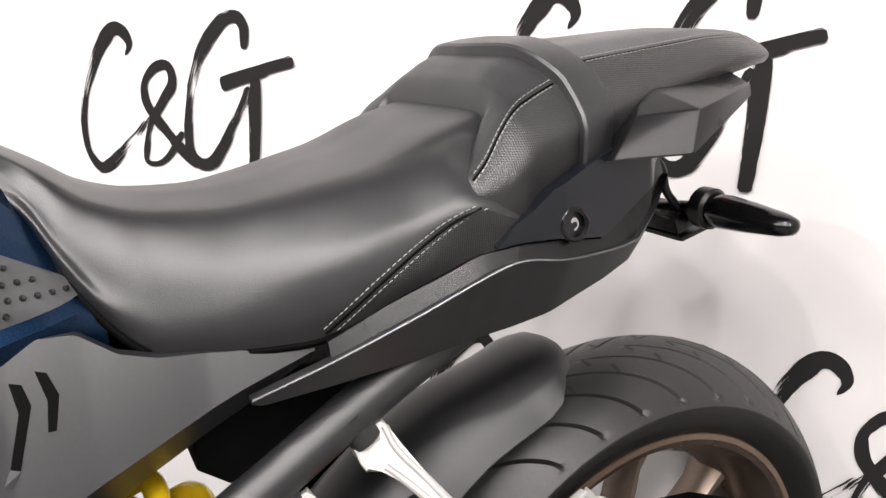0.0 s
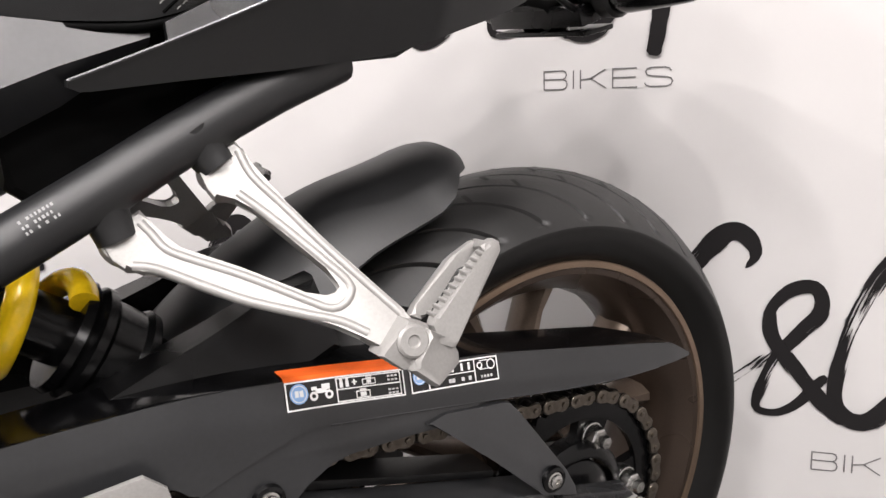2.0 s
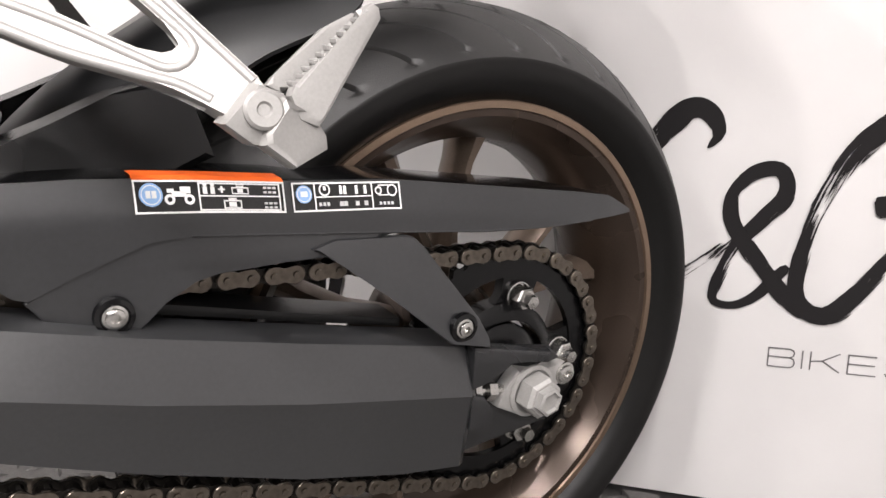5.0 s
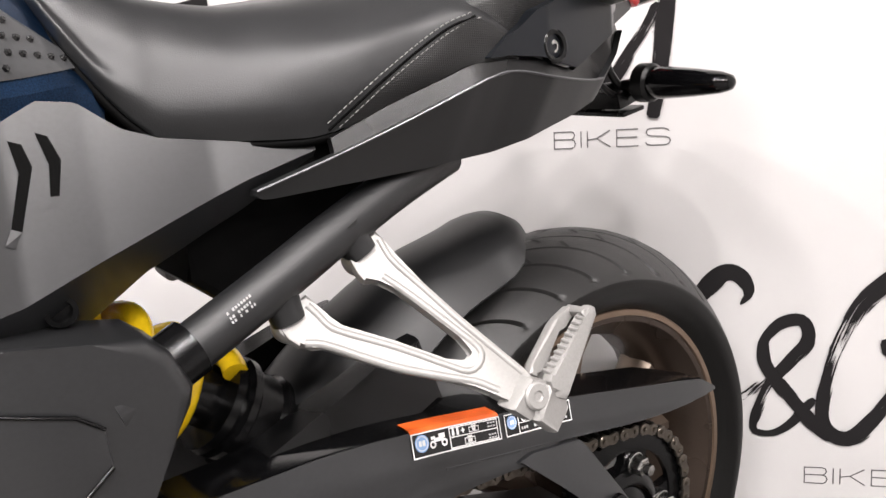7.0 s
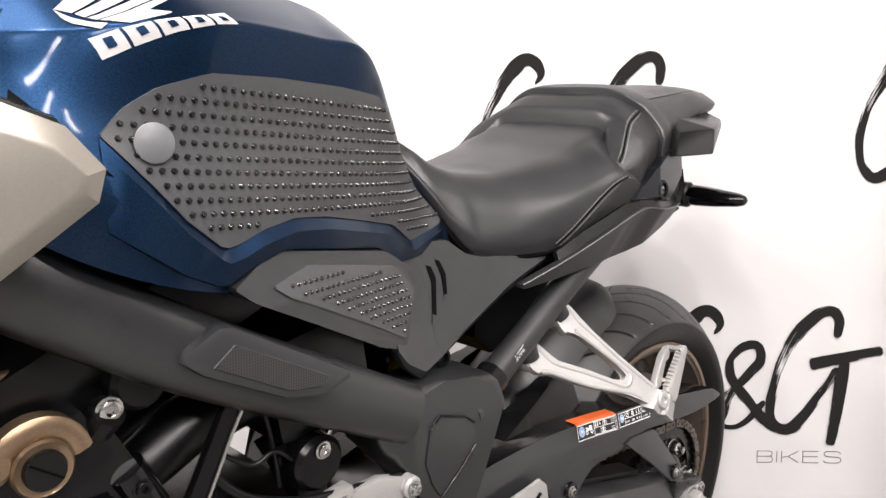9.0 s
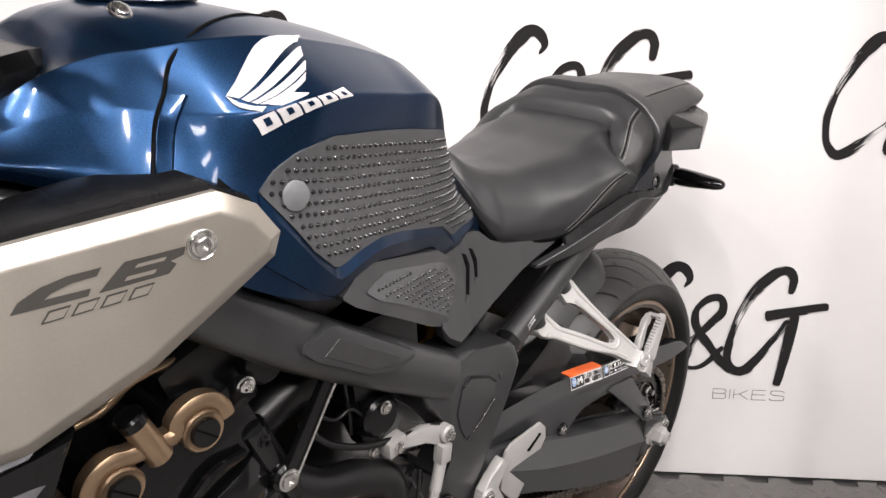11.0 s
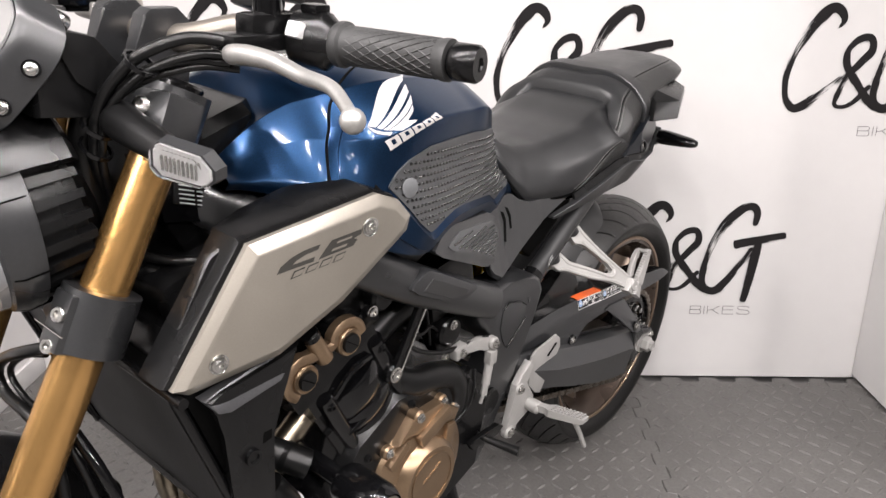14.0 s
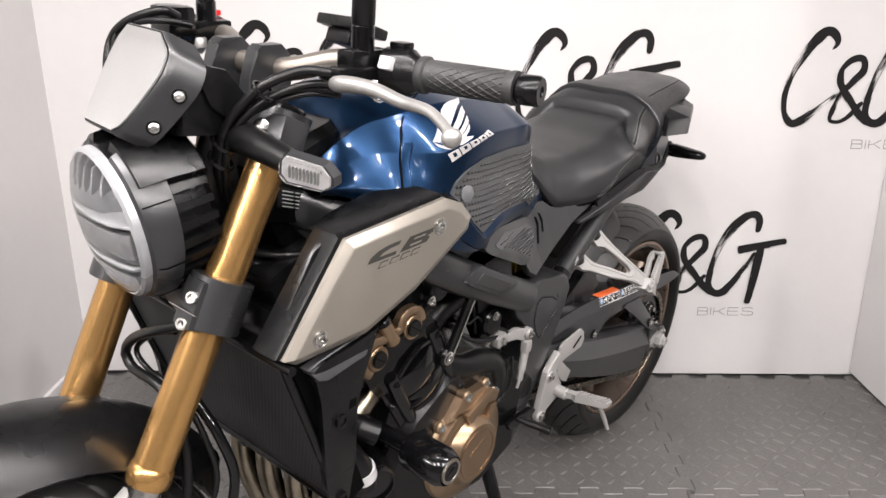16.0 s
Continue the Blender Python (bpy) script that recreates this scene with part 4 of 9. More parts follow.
bars(lab, 0.2425, 0.2465, 0.70, 0.75), bars(lab, 0.2438, 0.2452, 0.62, 0.83)
boxed(lab, 0.2280, 0.2385, 0.58, 0.80, 0.0007), boxed(lab, 0.2310, 0.2355, 0.80, 0.89, 0.0006), bars(lab, 0.2315, 0.2350, 0.63, 0.75)
boxed(lab, 0.2330, 0.2440, 0.13, 0.40, 0.0008), boxed(lab, 0.2360, 0.2410, 0.40, 0.47, 0.0006), bars(lab, 0.2362, 0.2408, 0.19, 0.34)
for v in (0.14, 0.27, 0.62, 0.76):
    for k in range(3):
        bars(lab, 0.2105 + 0.0030 * k, 0.2127 + 0.0030 * k, v, v + 0.07, LIGHTGREY)
dot(lab2, 0.1920, 0.58, 0.0056, BLUEINK), dot(lab2, 0.1920, 0.58, 0.0048, WHITEINK, 0.0013, 0.0043), bars(lab2, 0.1896, 0.1944, 0.50, 0.68, WHITEINK, 0.0014)
bars(lab2, 0.1840, 0.1850, 0.0, 0.97), bars(lab2, 0.1425, 0.1435, 0.0, 0.97), bars(lab2, 0.1435, 0.1840, 0.46, 0.50)
dot(lab2, 0.1775, 0.72, 0.0040, None, 0.0011, 0.0030), bars(lab2, 0.1765, 0.1785, 0.70, 0.84)
for k in range(3):
    bars(lab2, 0.1745 + 0.0028 * k, 0.1765 + 0.0028 * k, 0.18, 0.30, LIGHTGREY)
for f in (0.1660, 0.1630, 0.1545, 0.1480):
    dot(lab2, f, 0.80, 0.0011), bars(lab2, f - 0.0011, f + 0.0011, 0.56, 0.74), bars(lab2, f - 0.0014, f + 0.0014, 0.16, 0.32, LIGHTGREY)
dot(lab2, 0.1380, 0.66, 0.0027, None, 0.0011, 0.0017), dot(lab2, 0.1275, 0.66, 0.0040, None, 0.0011, 0.0030)
bars(lab2, 0.1300, 0.1380, 0.82, 0.86), bars(lab2, 0.1300, 0.1380, 0.48, 0.52)
for k in range(4):
    bars(lab2, 0.1270 + 0.0030 * k, 0.1290 + 0.0030 * k, 0.16, 0.27, LIGHTGREY)

# -- rear hugger --
bm = bmesh.new()
rings = []
mid = crom([(0.088, 0, 0.630), (0.110, 0, 0.635), (0.160, 0, 0.619), (0.218, 0, 0.600), (0.266, 0, 0.573), (0.311, 0, 0.541), (0.350, 0, 0.505), (0.400, 0, 0.450)], 26)
for i, q in enumerate(mid):
    d = (mid[min(i + 1, 25)] - mid[max(i - 1, 0)]).normalized()
    n = Vector((-d.z, 0, d.x))
    if n.z < 0:
        n = -n
    wd = 0.040 + 0.026 * min(1, i / 3) + 0.016 * i / 25
    fall = 0.014 + 0.020 * min(1, i / 4) + 0.03 * i / 25
    sec = [q - n * fall * abs(e) ** 2.6 + Vector((0, e * wd, 0)) for e in [-1 + k / 8 for k in range(17)]]
    sec += [q - n * (0.003 + fall * abs(e) ** 2.6) + Vector((0, e * wd * 0.97, 0)) for e in [1 - k / 8 for k in range(17)]]
    rings.append(sec)
skin(bm, rings)
hug = part("rear_hugger", bm, MATTFRAME, bike, "matt black rear hugger mudguard", 45)
bm = bmesh.new()
slab(bm, [(0.235, 0.500), (0.300, 0.480), (0.420, 0.455), (0.520, 0.450), (0.560, 0.440), (0.500, 0.462), (0.430, 0.484), (0.408, 0.492), (0.364, 0.510), (0.331, 0.523), (0.295, 0.539), (0.250, 0.552)], 0.060, lambda f, z: 0.095 - 0.3 * (z - 0.5), 0.006)
both("hugger_side", bm, PLASTIC, hug, "", 30)

# -- subframe tubes, passenger foot-peg brackets --
bm = bmesh.new()
tube(bm, [(0.500, 0.128, 0.578), (0.457, 0.122, 0.597), (0.391, 0.116, 0.632), (0.348, 0.112, 0.656), (0.292, 0.106, 0.684), (0.240, 0.098, 0.705)], 0.0165, 14, 18)
sub_l, sub_r = both("subframe_tube", bm, MATTFRAME, bike, "graphite round subframe tube")
bm = bmesh.new()
tube(bm, [(0.474, 0.1245, 0.590), (0.456, 0.1220, 0.5985)], 0.0190, 18)
part("tube_sleeve", bm, SATIN, sub_l, "black tube sleeve")
for k in range(9):
    bm = bmesh.new()
    rng = random.Random(k)
    for j in range(3):
        f = 0.438 - 0.0020 * k
        z = 0.6165 + 0.0010 * k + 0.0034 - 0.0030 * j
        if rng.random() > 0.15:
            box(bm, (f - 0.0016 * j, 0.1375 - 0.0004 * k + 0.0008 * (j == 1), z), (0.0010 + 0.0005 * rng.random(), 0.0006, 0.0017), Euler((0, radians(28), 0)))
    part("printed_mark", bm, LIGHTGREY, sub_l, "", 0)
for q, e in (((0.398, 0.114, 0.630), (0.3880, 0.1185, 0.6020)), ((0.342, 0.110, 0.660), (0.3285, 0.1160, 0.6400))):
    bm = bmesh.new()
    tube(bm, [q, Vector(q).lerp(Vector(e), 0.35), Vector(q).lerp(Vector(e), 0.55), e], [0.0185, 0.0150, 0.0125, 0.0118], 20, 10)
    both("bracket_boss", bm, MATTFRAME, sub_l, "black mounting boss")


def web(bm, pts, th, bevel=0.003):
    """A plate through a ring of points in space, th thick, its outer edge rounded."""
    p = [Vector(q) for q in pts]
    nrm = Vector((0, 0, 0))
    for i in range(len(p)):
        nrm += (p[i] - p[0]).cross(p[(i + 1) % len(p)] - p[0])
    nrm.normalize()
    if nrm.y < 0:
        nrm = -nrm
    a = [bm.verts.new(q - nrm * th / 2) for q in p]
    c = [bm.verts.new(q + nrm * th / 2) for q in p]
    fa, fc = bm.faces.new(a[::-1]), bm.faces.new(c)
    for i in range(len(p)):
        j = (i + 1) % len(p)
        bm.faces.new((a[i], a[j], c[j], c[i]))
    bmesh.ops.bevel(bm, geom=list(set(fa.edges) | set(fc.edges)), offset=bevel, segments=2, affect="EDGES", profile=0.6)
    return fc


PL = lambda f, z: 0.6261 - 0.349 * f - 0.6178 * z
arm = [(0.398, 0.602), (0.389, 0.607), (0.374, 0.616), (0.370, 0.610), (0.365, 0.600), (0.357, 0.5955), (0.328, 0.584), (0.297, 0.5695), (0.287, 0.5655), (0.281, 0.567), (0.276, 0.571), (0.277, 0.575), (0.283, 0.582), (0.299, 0.599), (0.3135, 0.614), (0.3225, 0.6224),
       (0.334, 0.621), (0.337, 0.626), (0.340, 0.638), (0.329, 0.6455), (0.316, 0.653), (0.313, 0.647), (0.3085, 0.634), (0.295, 0.617), (0.278, 0.595), (0.260, 0.574), (0.246, 0.558), (0.240, 0.550), (0.243, 0.541), (0.252, 0.537), (0.263, 0.537), (0.2715, 0.547),
       (0.283, 0.553), (0.300, 0.5575), (0.328, 0.5655), (0.347, 0.573), (0.372, 0.584), (0.378, 0.586), (0.387, 0.5855), (0.3925, 0.590)]
bm = bmesh.new()
web(bm, [(f, PL(f, z), z) for f, z in arm], 0.011, 0.0022)
peg_l, peg_r = both("passenger_bracket", bm, ALU, bike, "cast aluminium V-shaped passenger peg bracket", 28)
bm = bmesh.new()   # raised rims that leave a channel along both arms
for line in ([(0.384, 0.589), (0.3716, 0.5868), (0.347, 0.576), (0.328, 0.5684), (0.300, 0.5604), (0.283, 0.5558), (0.270, 0.549)],
             [(0.376, 0.611), (0.3715, 0.605), (0.3665, 0.5975), (0.358, 0.5928), (0.328, 0.5812), (0.297, 0.5667), (0.287, 0.5626), (0.279, 0.5645), (0.2732, 0.571), (0.2745, 0.577), (0.281, 0.5845), (0.297, 0.6015), (0.3115, 0.616), (0.322, 0.6252)],
             [(0.3165, 0.649), (0.3118, 0.6345), (0.298, 0.617), (0.281, 0.595), (0.263, 0.574), (0.249, 0.558)]):
    tube(bm, [(f, PL(f, z) + 0.0046, z) for f, z in line], 0.0032, 8, 50)
both("rim", bm, ALU, peg_l, "", 60)
for q in ((0.3870, PL(0.387, 0.600), 0.600), (0.3290, PL(0.329, 0.638), 0.638)):
    bm = bmesh.new()
    lathe(bm, [(-0.014, 1e-5), (-0.014, 0.0128), (-0.011, 0.0132), (0.001, 0.0124), (0.005, 0.0098), (0.006, 1e-5)], q, (0.30, 0.85, 0.30), 24)
    both("arm_end", bm, ALU, peg_l, "", 40)
bm = bmesh.new()   # hinge block and folding peg
web(bm, [(0.270, 0.204, 0.539), (0.252, 0.204, 0.558), (0.238, 0.204, 0.553), (0.232, 0.204, 0.539), (0.240, 0.206, 0.527), (0.256, 0.206, 0.528)], 0.020, 0.004)
hinge_l, hinge_r = both("peg_hinge", bm, ALU, peg_l, "", 28)
bm = bmesh.new()
lathe(bm, [(0, 1e-5), (0, 0.0100), (0.004, 0.0100), (0.0055, 0.0085), (0.0055, 0.004), (0.004, 0.003), (0.004, 1e-5)], (0.2500, 0.2125, 0.5455), (0.15, 1, 0.25), 24)
both("pivot_bolt", bm, ALU, peg_l, "", 40)
bm = bmesh.new()
web(bm, [(0.244, 0.197, 0.555), (0.238, 0.194, 0.560), (0.207, 0.183, 0.583), (0.200, 0.182, 0.586), (0.187, 0.180, 0.592), (0.181, 0.181, 0.589), (0.181, 0.182, 0.584), (0.197, 0.184, 0.579), (0.203, 0.186, 0.576), (0.232, 0.196, 0.5555), (0.236, 0.198, 0.551)], 0.009, 0.0025)
web(bm, [(0.187, 0.202, 0.598), (0.183, 0.202, 0.596), (0.182, 0.203, 0.590), (0.219, 0.212, 0.539), (0.222, 0.213, 0.536), (0.232, 0.212, 0.540), (0.236, 0.210, 0.552), (0.2335, 0.209, 0.557), (0.1935, 0.203, 0.589), (0.192, 0.202, 0.595)], 0.010, 0.0025)
web(bm, [(0.241, 0.212, 0.552), (0.229, 0.212, 0.544), (0.221, 0.209, 0.538), (0.216, 0.206, 0.531), (0.215, 0.206, 0.523), (0.238, 0.219, 0.517), (0.253, 0.216, 0.529), (0.252, 0.212, 0.534)], 0.013, 0.004)
web(bm, [(0.194, 0.205, 0.592), (0.187, 0.205, 0.595), (0.181, 0.180, 0.591), (0.184, 0.180, 0.585)], 0.007, 0.002)
foot_l, foot_r = both("folding_peg", bm, ALU, peg_l, "serrated folding foot peg, folded up", 28)
for k in range(10):
    bm = bmesh.new()
    t = k / 9
    box(bm, Vector((0.2330, 0.2080, 0.5580)).lerp(Vector((0.1945, 0.2020, 0.5895)), t), (0.0024, 0.008, 0.0024), Euler((0, radians(8), 0)), 0.0006)
    both("tooth", bm, ALU, foot_l, "", 30)

# -- tail: side panels, cowl, lamp, indicator --
strip = [(0.060, 0.806), (0.090, 0.784), (0.112, 0.764), (0.140, 0.762), (0.192, 0.764), (0.225, 0.767), (0.250, 0.761), (0.301, 0.737), (0.356, 0.712), (0.407, 0.690)]
GROOVE = [(0.060, 0.826), (0.079, 0.818), (0.084, 0.800), (0.148, 0.769), (0.195, 0.7755), (0.225, 0.7755), (0.255, 0.771), (0.278, 0.760), (0.316, 0.743), (0.356, 0.727), (0.407, 0.6915)]


def TS(f, z):
    """The lower tail panel's face: widest along its crease, falling in below it and a little above it."""
    fold = lerp1(f, strip)
    return lerp1(f, [(-0.05, 0.068), (0.03, 0.096), (0.09, 0.136), (0.19, 0.162), (0.26, 0.155), (0.35, 0.134), (0.43, 0.110)]) - max(0.0, fold - z) * 0.55 - max(0.0, z - fold) * 0.45


def US(f, z):
    """The upper tail panel's face."""
    return lerp1(f, [(0.03, 0.098), (0.09, 0.136), (0.19, 0.1585), (0.26, 0.151), (0.35, 0.130), (0.43, 0.106)]) - 0.12 * max(0.0, z - 0.78)


bm = bmesh.new()
patch(bm, strip, [(0.060, 0.790), (0.102, 0.750), (0.136, 0.735), (0.170, 0.724), (0.220, 0.707), (0.288, 0.697), (0.351, 0.690), (0.400, 0.6835), (0.407, 0.6865)], TS, 0.002, 0.010, 60, 14)
tail_l, tail_r = both("tail_side_panel", bm, MATTFRAME, bike, "satin dark grey lower tail side panel", 30)
# paler bead along the crease, a highlight put into its colour
bm = bmesh.new()
tube(bm, [(f, TS(f, z) + 0.0022, z) for f, z in strip[2:]], 0.0010, 6, 60)
both("crease_highlight", bm, LIPGREY, tail_l, "", 50)
bm = bmesh.new()   # shadow gap between the two panels
patch(bm, GROOVE[:-2] + [(0.356, 0.722)], strip[:-1], TS, -0.004, 0.006, 40, 3)
both("panel_gap", bm, PLASTIC, tail_l, "", 30)
bm = bmesh.new()
patch(bm, [(0.066, 0.838), (0.100, 0.842), (0.150, 0.830), (0.198, 0.812), (0.214, 0.799), (0.228, 0.791), (0.242, 0.7765)],
      [(0.066, 0.824), (0.081, 0.818), (0.087, 0.802), (0.149, 0.7715), (0.195, 0.778), (0.225, 0.778), (0.242, 0.7755)], US, -0.001, 0.012, 60, 6)
up_l, up_r = both("tail_upper_panel", bm, NAVYPANEL, bike, "dark satin upper tail panel with a screw", 30)
bm = bmesh.new()
lathe(bm, [(-0.004, 0.0125), (0.0010, 0.0125), (0.0018, 0.0112), (0.0010, 0.0088), (-0.005, 0.0078), (-0.005, 1e-5)], (0.182, US(0.182, 0.786) - 0.0006, 0.786), (0, 1, 0.12), 28)
both("screw_cup", bm, SATIN, up_l, "", 40)
screw(up_l, (0.182, US(0.182, 0.786) - 0.0056, 0.7855), 0.0056)
bm = bmesh.new()   # inner tail box that carries the seat
rings = []
for f, w, z0, z1 in ((0.46, 0.060, 0.690, 0.735), (0.38, 0.085, 0.690, 0.735), (0.28, 0.105, 0.697, 0.778), (0.20, 0.118, 0.706, 0.800), (0.12, 0.105, 0.745, 0.838), (0.03, 0.070, 0.800, 0.862), (-0.04, 0.050, 0.835, 0.875)):
    rings.append([(f, -w, z1), (f, -w * 0.9, z0), (f, w * 0.9, z0), (f, w, z1)])
skin(bm, rings)
part("tail_box", bm, PLASTIC, bike, "", 25)
bm = bmesh.new()   # grab cowl: faceted wing below the pillion
K = dict(a=(0.146, 0.150, 0.827), f=(0.110, 0.134, 0.856), e=(0.081, 0.168, 0.862), b=(0.090, 0.173, 0.830), d=(-0.008, 0.134, 0.875), c=(-0.005, 0.138, 0.866),
         g=(0.080, 0.100, 0.878), h=(-0.012, 0.092, 0.892), i=(0.140, 0.110, 0.820), j=(0.090, 0.105, 0.820), k=(-0.006, 0.075, 0.850))
kv = {n: bm.verts.new(p) for n, p in K.items()}
for fc in ("afeb", "fge", "ghde", "bedc", "abji", "bckj", "cdhk", "aif", "igf", "ijkhg"):
    bm.faces.new([kv[n] for n in fc])
bmesh.ops.bevel(bm, geom=bm.edges[:], offset=0.0014, segments=2, affect="EDGES", profile=0.6)
both("grab_cowl", bm, PLASTIC, bike, "dark grey faceted tail cowl", 20)
bm = bmesh.new()
box(bm, (-0.030, 0, 0.858), (0.05, 0.10, 0.028), Euler((0, radians(-20), 0)), 0.006)
part("tail_lamp", bm, RED, bike, "red tail lamp lens", 35)
bm = bmesh.new()   # number plate hanger
slab(bm, [(0.105, 0.760), (0.030, 0.800), (-0.010, 0.775), (-0.030, 0.735), (-0.022, 0.730), (0.000, 0.755)], -0.025, 0.025, 0.004)
box(bm, (-0.020, 0, 0.748), (0.030, 0.130, 0.018), Euler((0, radians(20), 0)), 0.004)
hang = part("plate_hanger", bm, PLASTIC, bike, "black number plate hanger", 30)
bm = bmesh.new()
box(bm, (-0.030, 0.0, 0.734), (0.034, 0.130, 0.005), Euler((0, radians(14), 0)), 0.002)
part("plate_bracket", bm, PLASTIC, hang, "", 30)
bm = bmesh.new()
tube(bm, [(0.02, 0.03, 0.815), (0.0, 0.045, 0.800), (-0.005, 0.05, 0.775), (-0.02, 0.055, 0.756)], 0.004, 8, 14)
tube(bm, [(0.05, 0.04, 0.80), (0.03, 0.06, 0.768), (0.0, 0.058, 0.752), (-0.02, 0.055, 0.750)], 0.003, 8, 14)
part("cable", bm, RUBBER, hang, "black lamp cable", 60)


def rear_indicator(sy):
    bm = bmesh.new()
    rings = []
    for l, a, c in ((0.082, 0.014, 0.012), (0.088, 0.017, 0.015), (0.098, 0.018, 0.0155), (0.125, 0.017, 0.0135), (0.158, 0.013, 0.010), (0.168, 0.009, 0.007), (0.171, 0.004, 0.003)):
        rings.append([(-0.026 + a * math.cos(t), (l + 0.005) * sy, 0.762 + c * math.sin(t)) for t in [2 * math.pi * (k + 0.5) / 18 for k in range(18)]])
    skin(bm, rings)
    o = part("rear_indicator", bm, GLOSS, bike, "smoked black slim rear indicator", 50)
    bm = bmesh.new()
    lathe(bm, [(-0.010 * sy, 0.019), (0.003 * sy, 0.019), (0.006 * sy, 0.016), (0.006 * sy, 1e-5)], (-0.026, 0.085 * sy, 0.762), (0, 1, 0), 20)
    part("indicator_base", bm, RUBBER, o)
    bm = bmesh.new()
    tube(bm, [(-0.018, 0.020 * sy, 0.752), (-0.026, 0.085 * sy, 0.762)], 0.0075, 12)
    part("indicator_stem", bm, RUBBER, o)


rear_indicator(1)
rear_indicator(-1)


# -- seats --
def by_span(pts, k, tight=True):
    """k points for each span of a curve through pts that is smooth but never overshoots."""
    p = [Vector(q) for q in pts]
    d = [b - a for a, b in zip(p, p[1:])]
    tan = [d[0]]
    for a, b in zip(d, d[1:]):
        tan.append((a + b) / 2 if not tight else Vector([0 if u * v <= 0 else math.copysign(min(abs(u + v) / 2, 2 * abs(u), 2 * abs(v)), u) for u, v in zip(a, b)]))
    tan.append(d[-1])
    res = []
    for i in range(len(p) - 1):
        for j in range(k):
            t = j / k
            res.append(p[i] * (2 * t ** 3 - 3 * t * t + 1) + tan[i] * (t ** 3 - 2 * t * t + t) + p[i + 1] * (3 * t * t - 2 * t ** 3) + tan[i + 1] * (t ** 3 - t * t))
    return res + [p[-1]]


def profile_loft(sections, nf, nl, spans=None):
    """A left-right even body from (forward, half profile from the middle line down its left side)."""
    if spans:
        tight = len(spans) < 3
        cols = [by_span([(f, l, z) for l, z in half], spans[0], tight) for f, half in sections]
        nl = len(cols[0])
        lines = [by_span([c[k] for c in cols], spans[1], tight) for k in range(nl)]
        nf = len(lines[0])
    else:
        cols = [crom([(f, l, z) for l, z in half], nl) for f, half in sections]
        lines = [crom([c[k] for c in cols], nf) for k in range(nl)]
    bm = bmesh.new()
    rings = []
    for i in range(nf):
        halfp = [lines[k][i] for k in range(nl)]
        rings.append([Vector((q.x, -q.y, q.z)) for q in halfp[:0:-1]] + halfp)
    skin(bm, rings, True, True)
    return bm, rings


seat = []
seat.append((0.568, [(0, 0.861), (0.012, 0.860), (0.020, 0.858), (0.026, 0.854), (0.028, 0.848)]))
seat.append((0.542, [(0, 0.848), (0.018, 0.847), (0.028, 0.844), (0.035, 0.837), (0.037, 0.827)]))
seat.append((0.521, [(0, 0.836), (0.025, 0.835), (0.039, 0.830), (0.047, 0.820), (0.049, 0.808)]))
seat.append((0.504, [(0, 0.826), (0.032, 0.824), (0.054, 0.812), (0.068, 0.794), (0.071, 0.778)]))
seat.append((0.487, [(0, 0.815), (0.038, 0.812), (0.065, 0.796), (0.081, 0.772), (0.083, 0.752)]))
seat.append((0.469, [(0, 0.808), (0.042, 0.805), (0.072, 0.789), (0.091, 0.762), (0.090, 0.732)]))
seat.append((0.450, [(0, 0.804), (0.044, 0.801), (0.078, 0.784), (0.098, 0.754), (0.094, 0.722)]))
seat.append((0.410, [(0, 0.802), (0.048, 0.799), (0.088, 0.783), (0.110, 0.756), (0.106, 0.721)]))
seat.append((0.372, [(0, 0.807), (0.052, 0.804), (0.098, 0.789), (0.122, 0.764), (0.116, 0.722)]))
seat.append((0.335, [(0, 0.815), (0.058, 0.812), (0.107, 0.798), (0.132, 0.776), (0.126, 0.732)]))
seat.append((0.295, [(0, 0.825), (0.062, 0.822), (0.114, 0.809), (0.138, 0.790), (0.132, 0.748)]))
seat.append((0.255, [(0, 0.841), (0.066, 0.839), (0.108, 0.826), (0.146, 0.803), (0.141, 0.763)]))
seat.append((0.228, [(0, 0.850), (0.066, 0.848), (0.104, 0.828), (0.148, 0.795), (0.146, 0.768)]))
seat.append((0.212, [(0, 0.854), (0.066, 0.852), (0.102, 0.824), (0.147, 0.787), (0.145, 0.772)]))
seat.append((0.204, [(0, 0.854), (0.066, 0.852), (0.098, 0.815), (0.140, 0.782), (0.139, 0.775)]))
seat = [(f, [(h[0][0], h[0][1] + 0.008), (h[1][0] + 0.004, h[1][1] + 0.008), (h[2][0] + 0.002, h[2][1] + 0.006), h[3], h[4]]) for f, h in seat]
seat = [(f, [h[0], h[1], (h[1][0] * 0.55 + h[2][0] * 0.45, h[1][1] - 0.004), (h[2][0] * 0.72 + h[3][0] * 0.28, h[2][1] - 0.009), (h[3][0] - 0.002, h[3][1] + 0.002), ((h[3][0] + h[4][0]) / 2 + 0.004, (h[3][1] + h[4][1]) / 2), h[4]])
        if 0.27 < f < 0.53 else (f, [h[0], h[1], ((h[1][0] + h[2][0]) / 2, h[1][1] * 0.6 + h[2][1] * 0.4), h[2], h[3], ((h[3][0] + h[4][0]) / 2, (h[3][1] + h[4][1]) / 2), h[4]]) for f, h in seat]
bm, SR = profile_loft(seat, 0, 0, (5, 8))
rider = part("rider_seat", bm, SEAT, bike, "black vinyl stepped rider seat with grey stitching", 60)
pil = []
pil.append((0.258, [(0, 0.780), (0.100, 0.780), (0.113, 0.798), (0.119, 0.805), (0.126, 0.808), (0.134, 0.804), (0.135, 0.799)]))
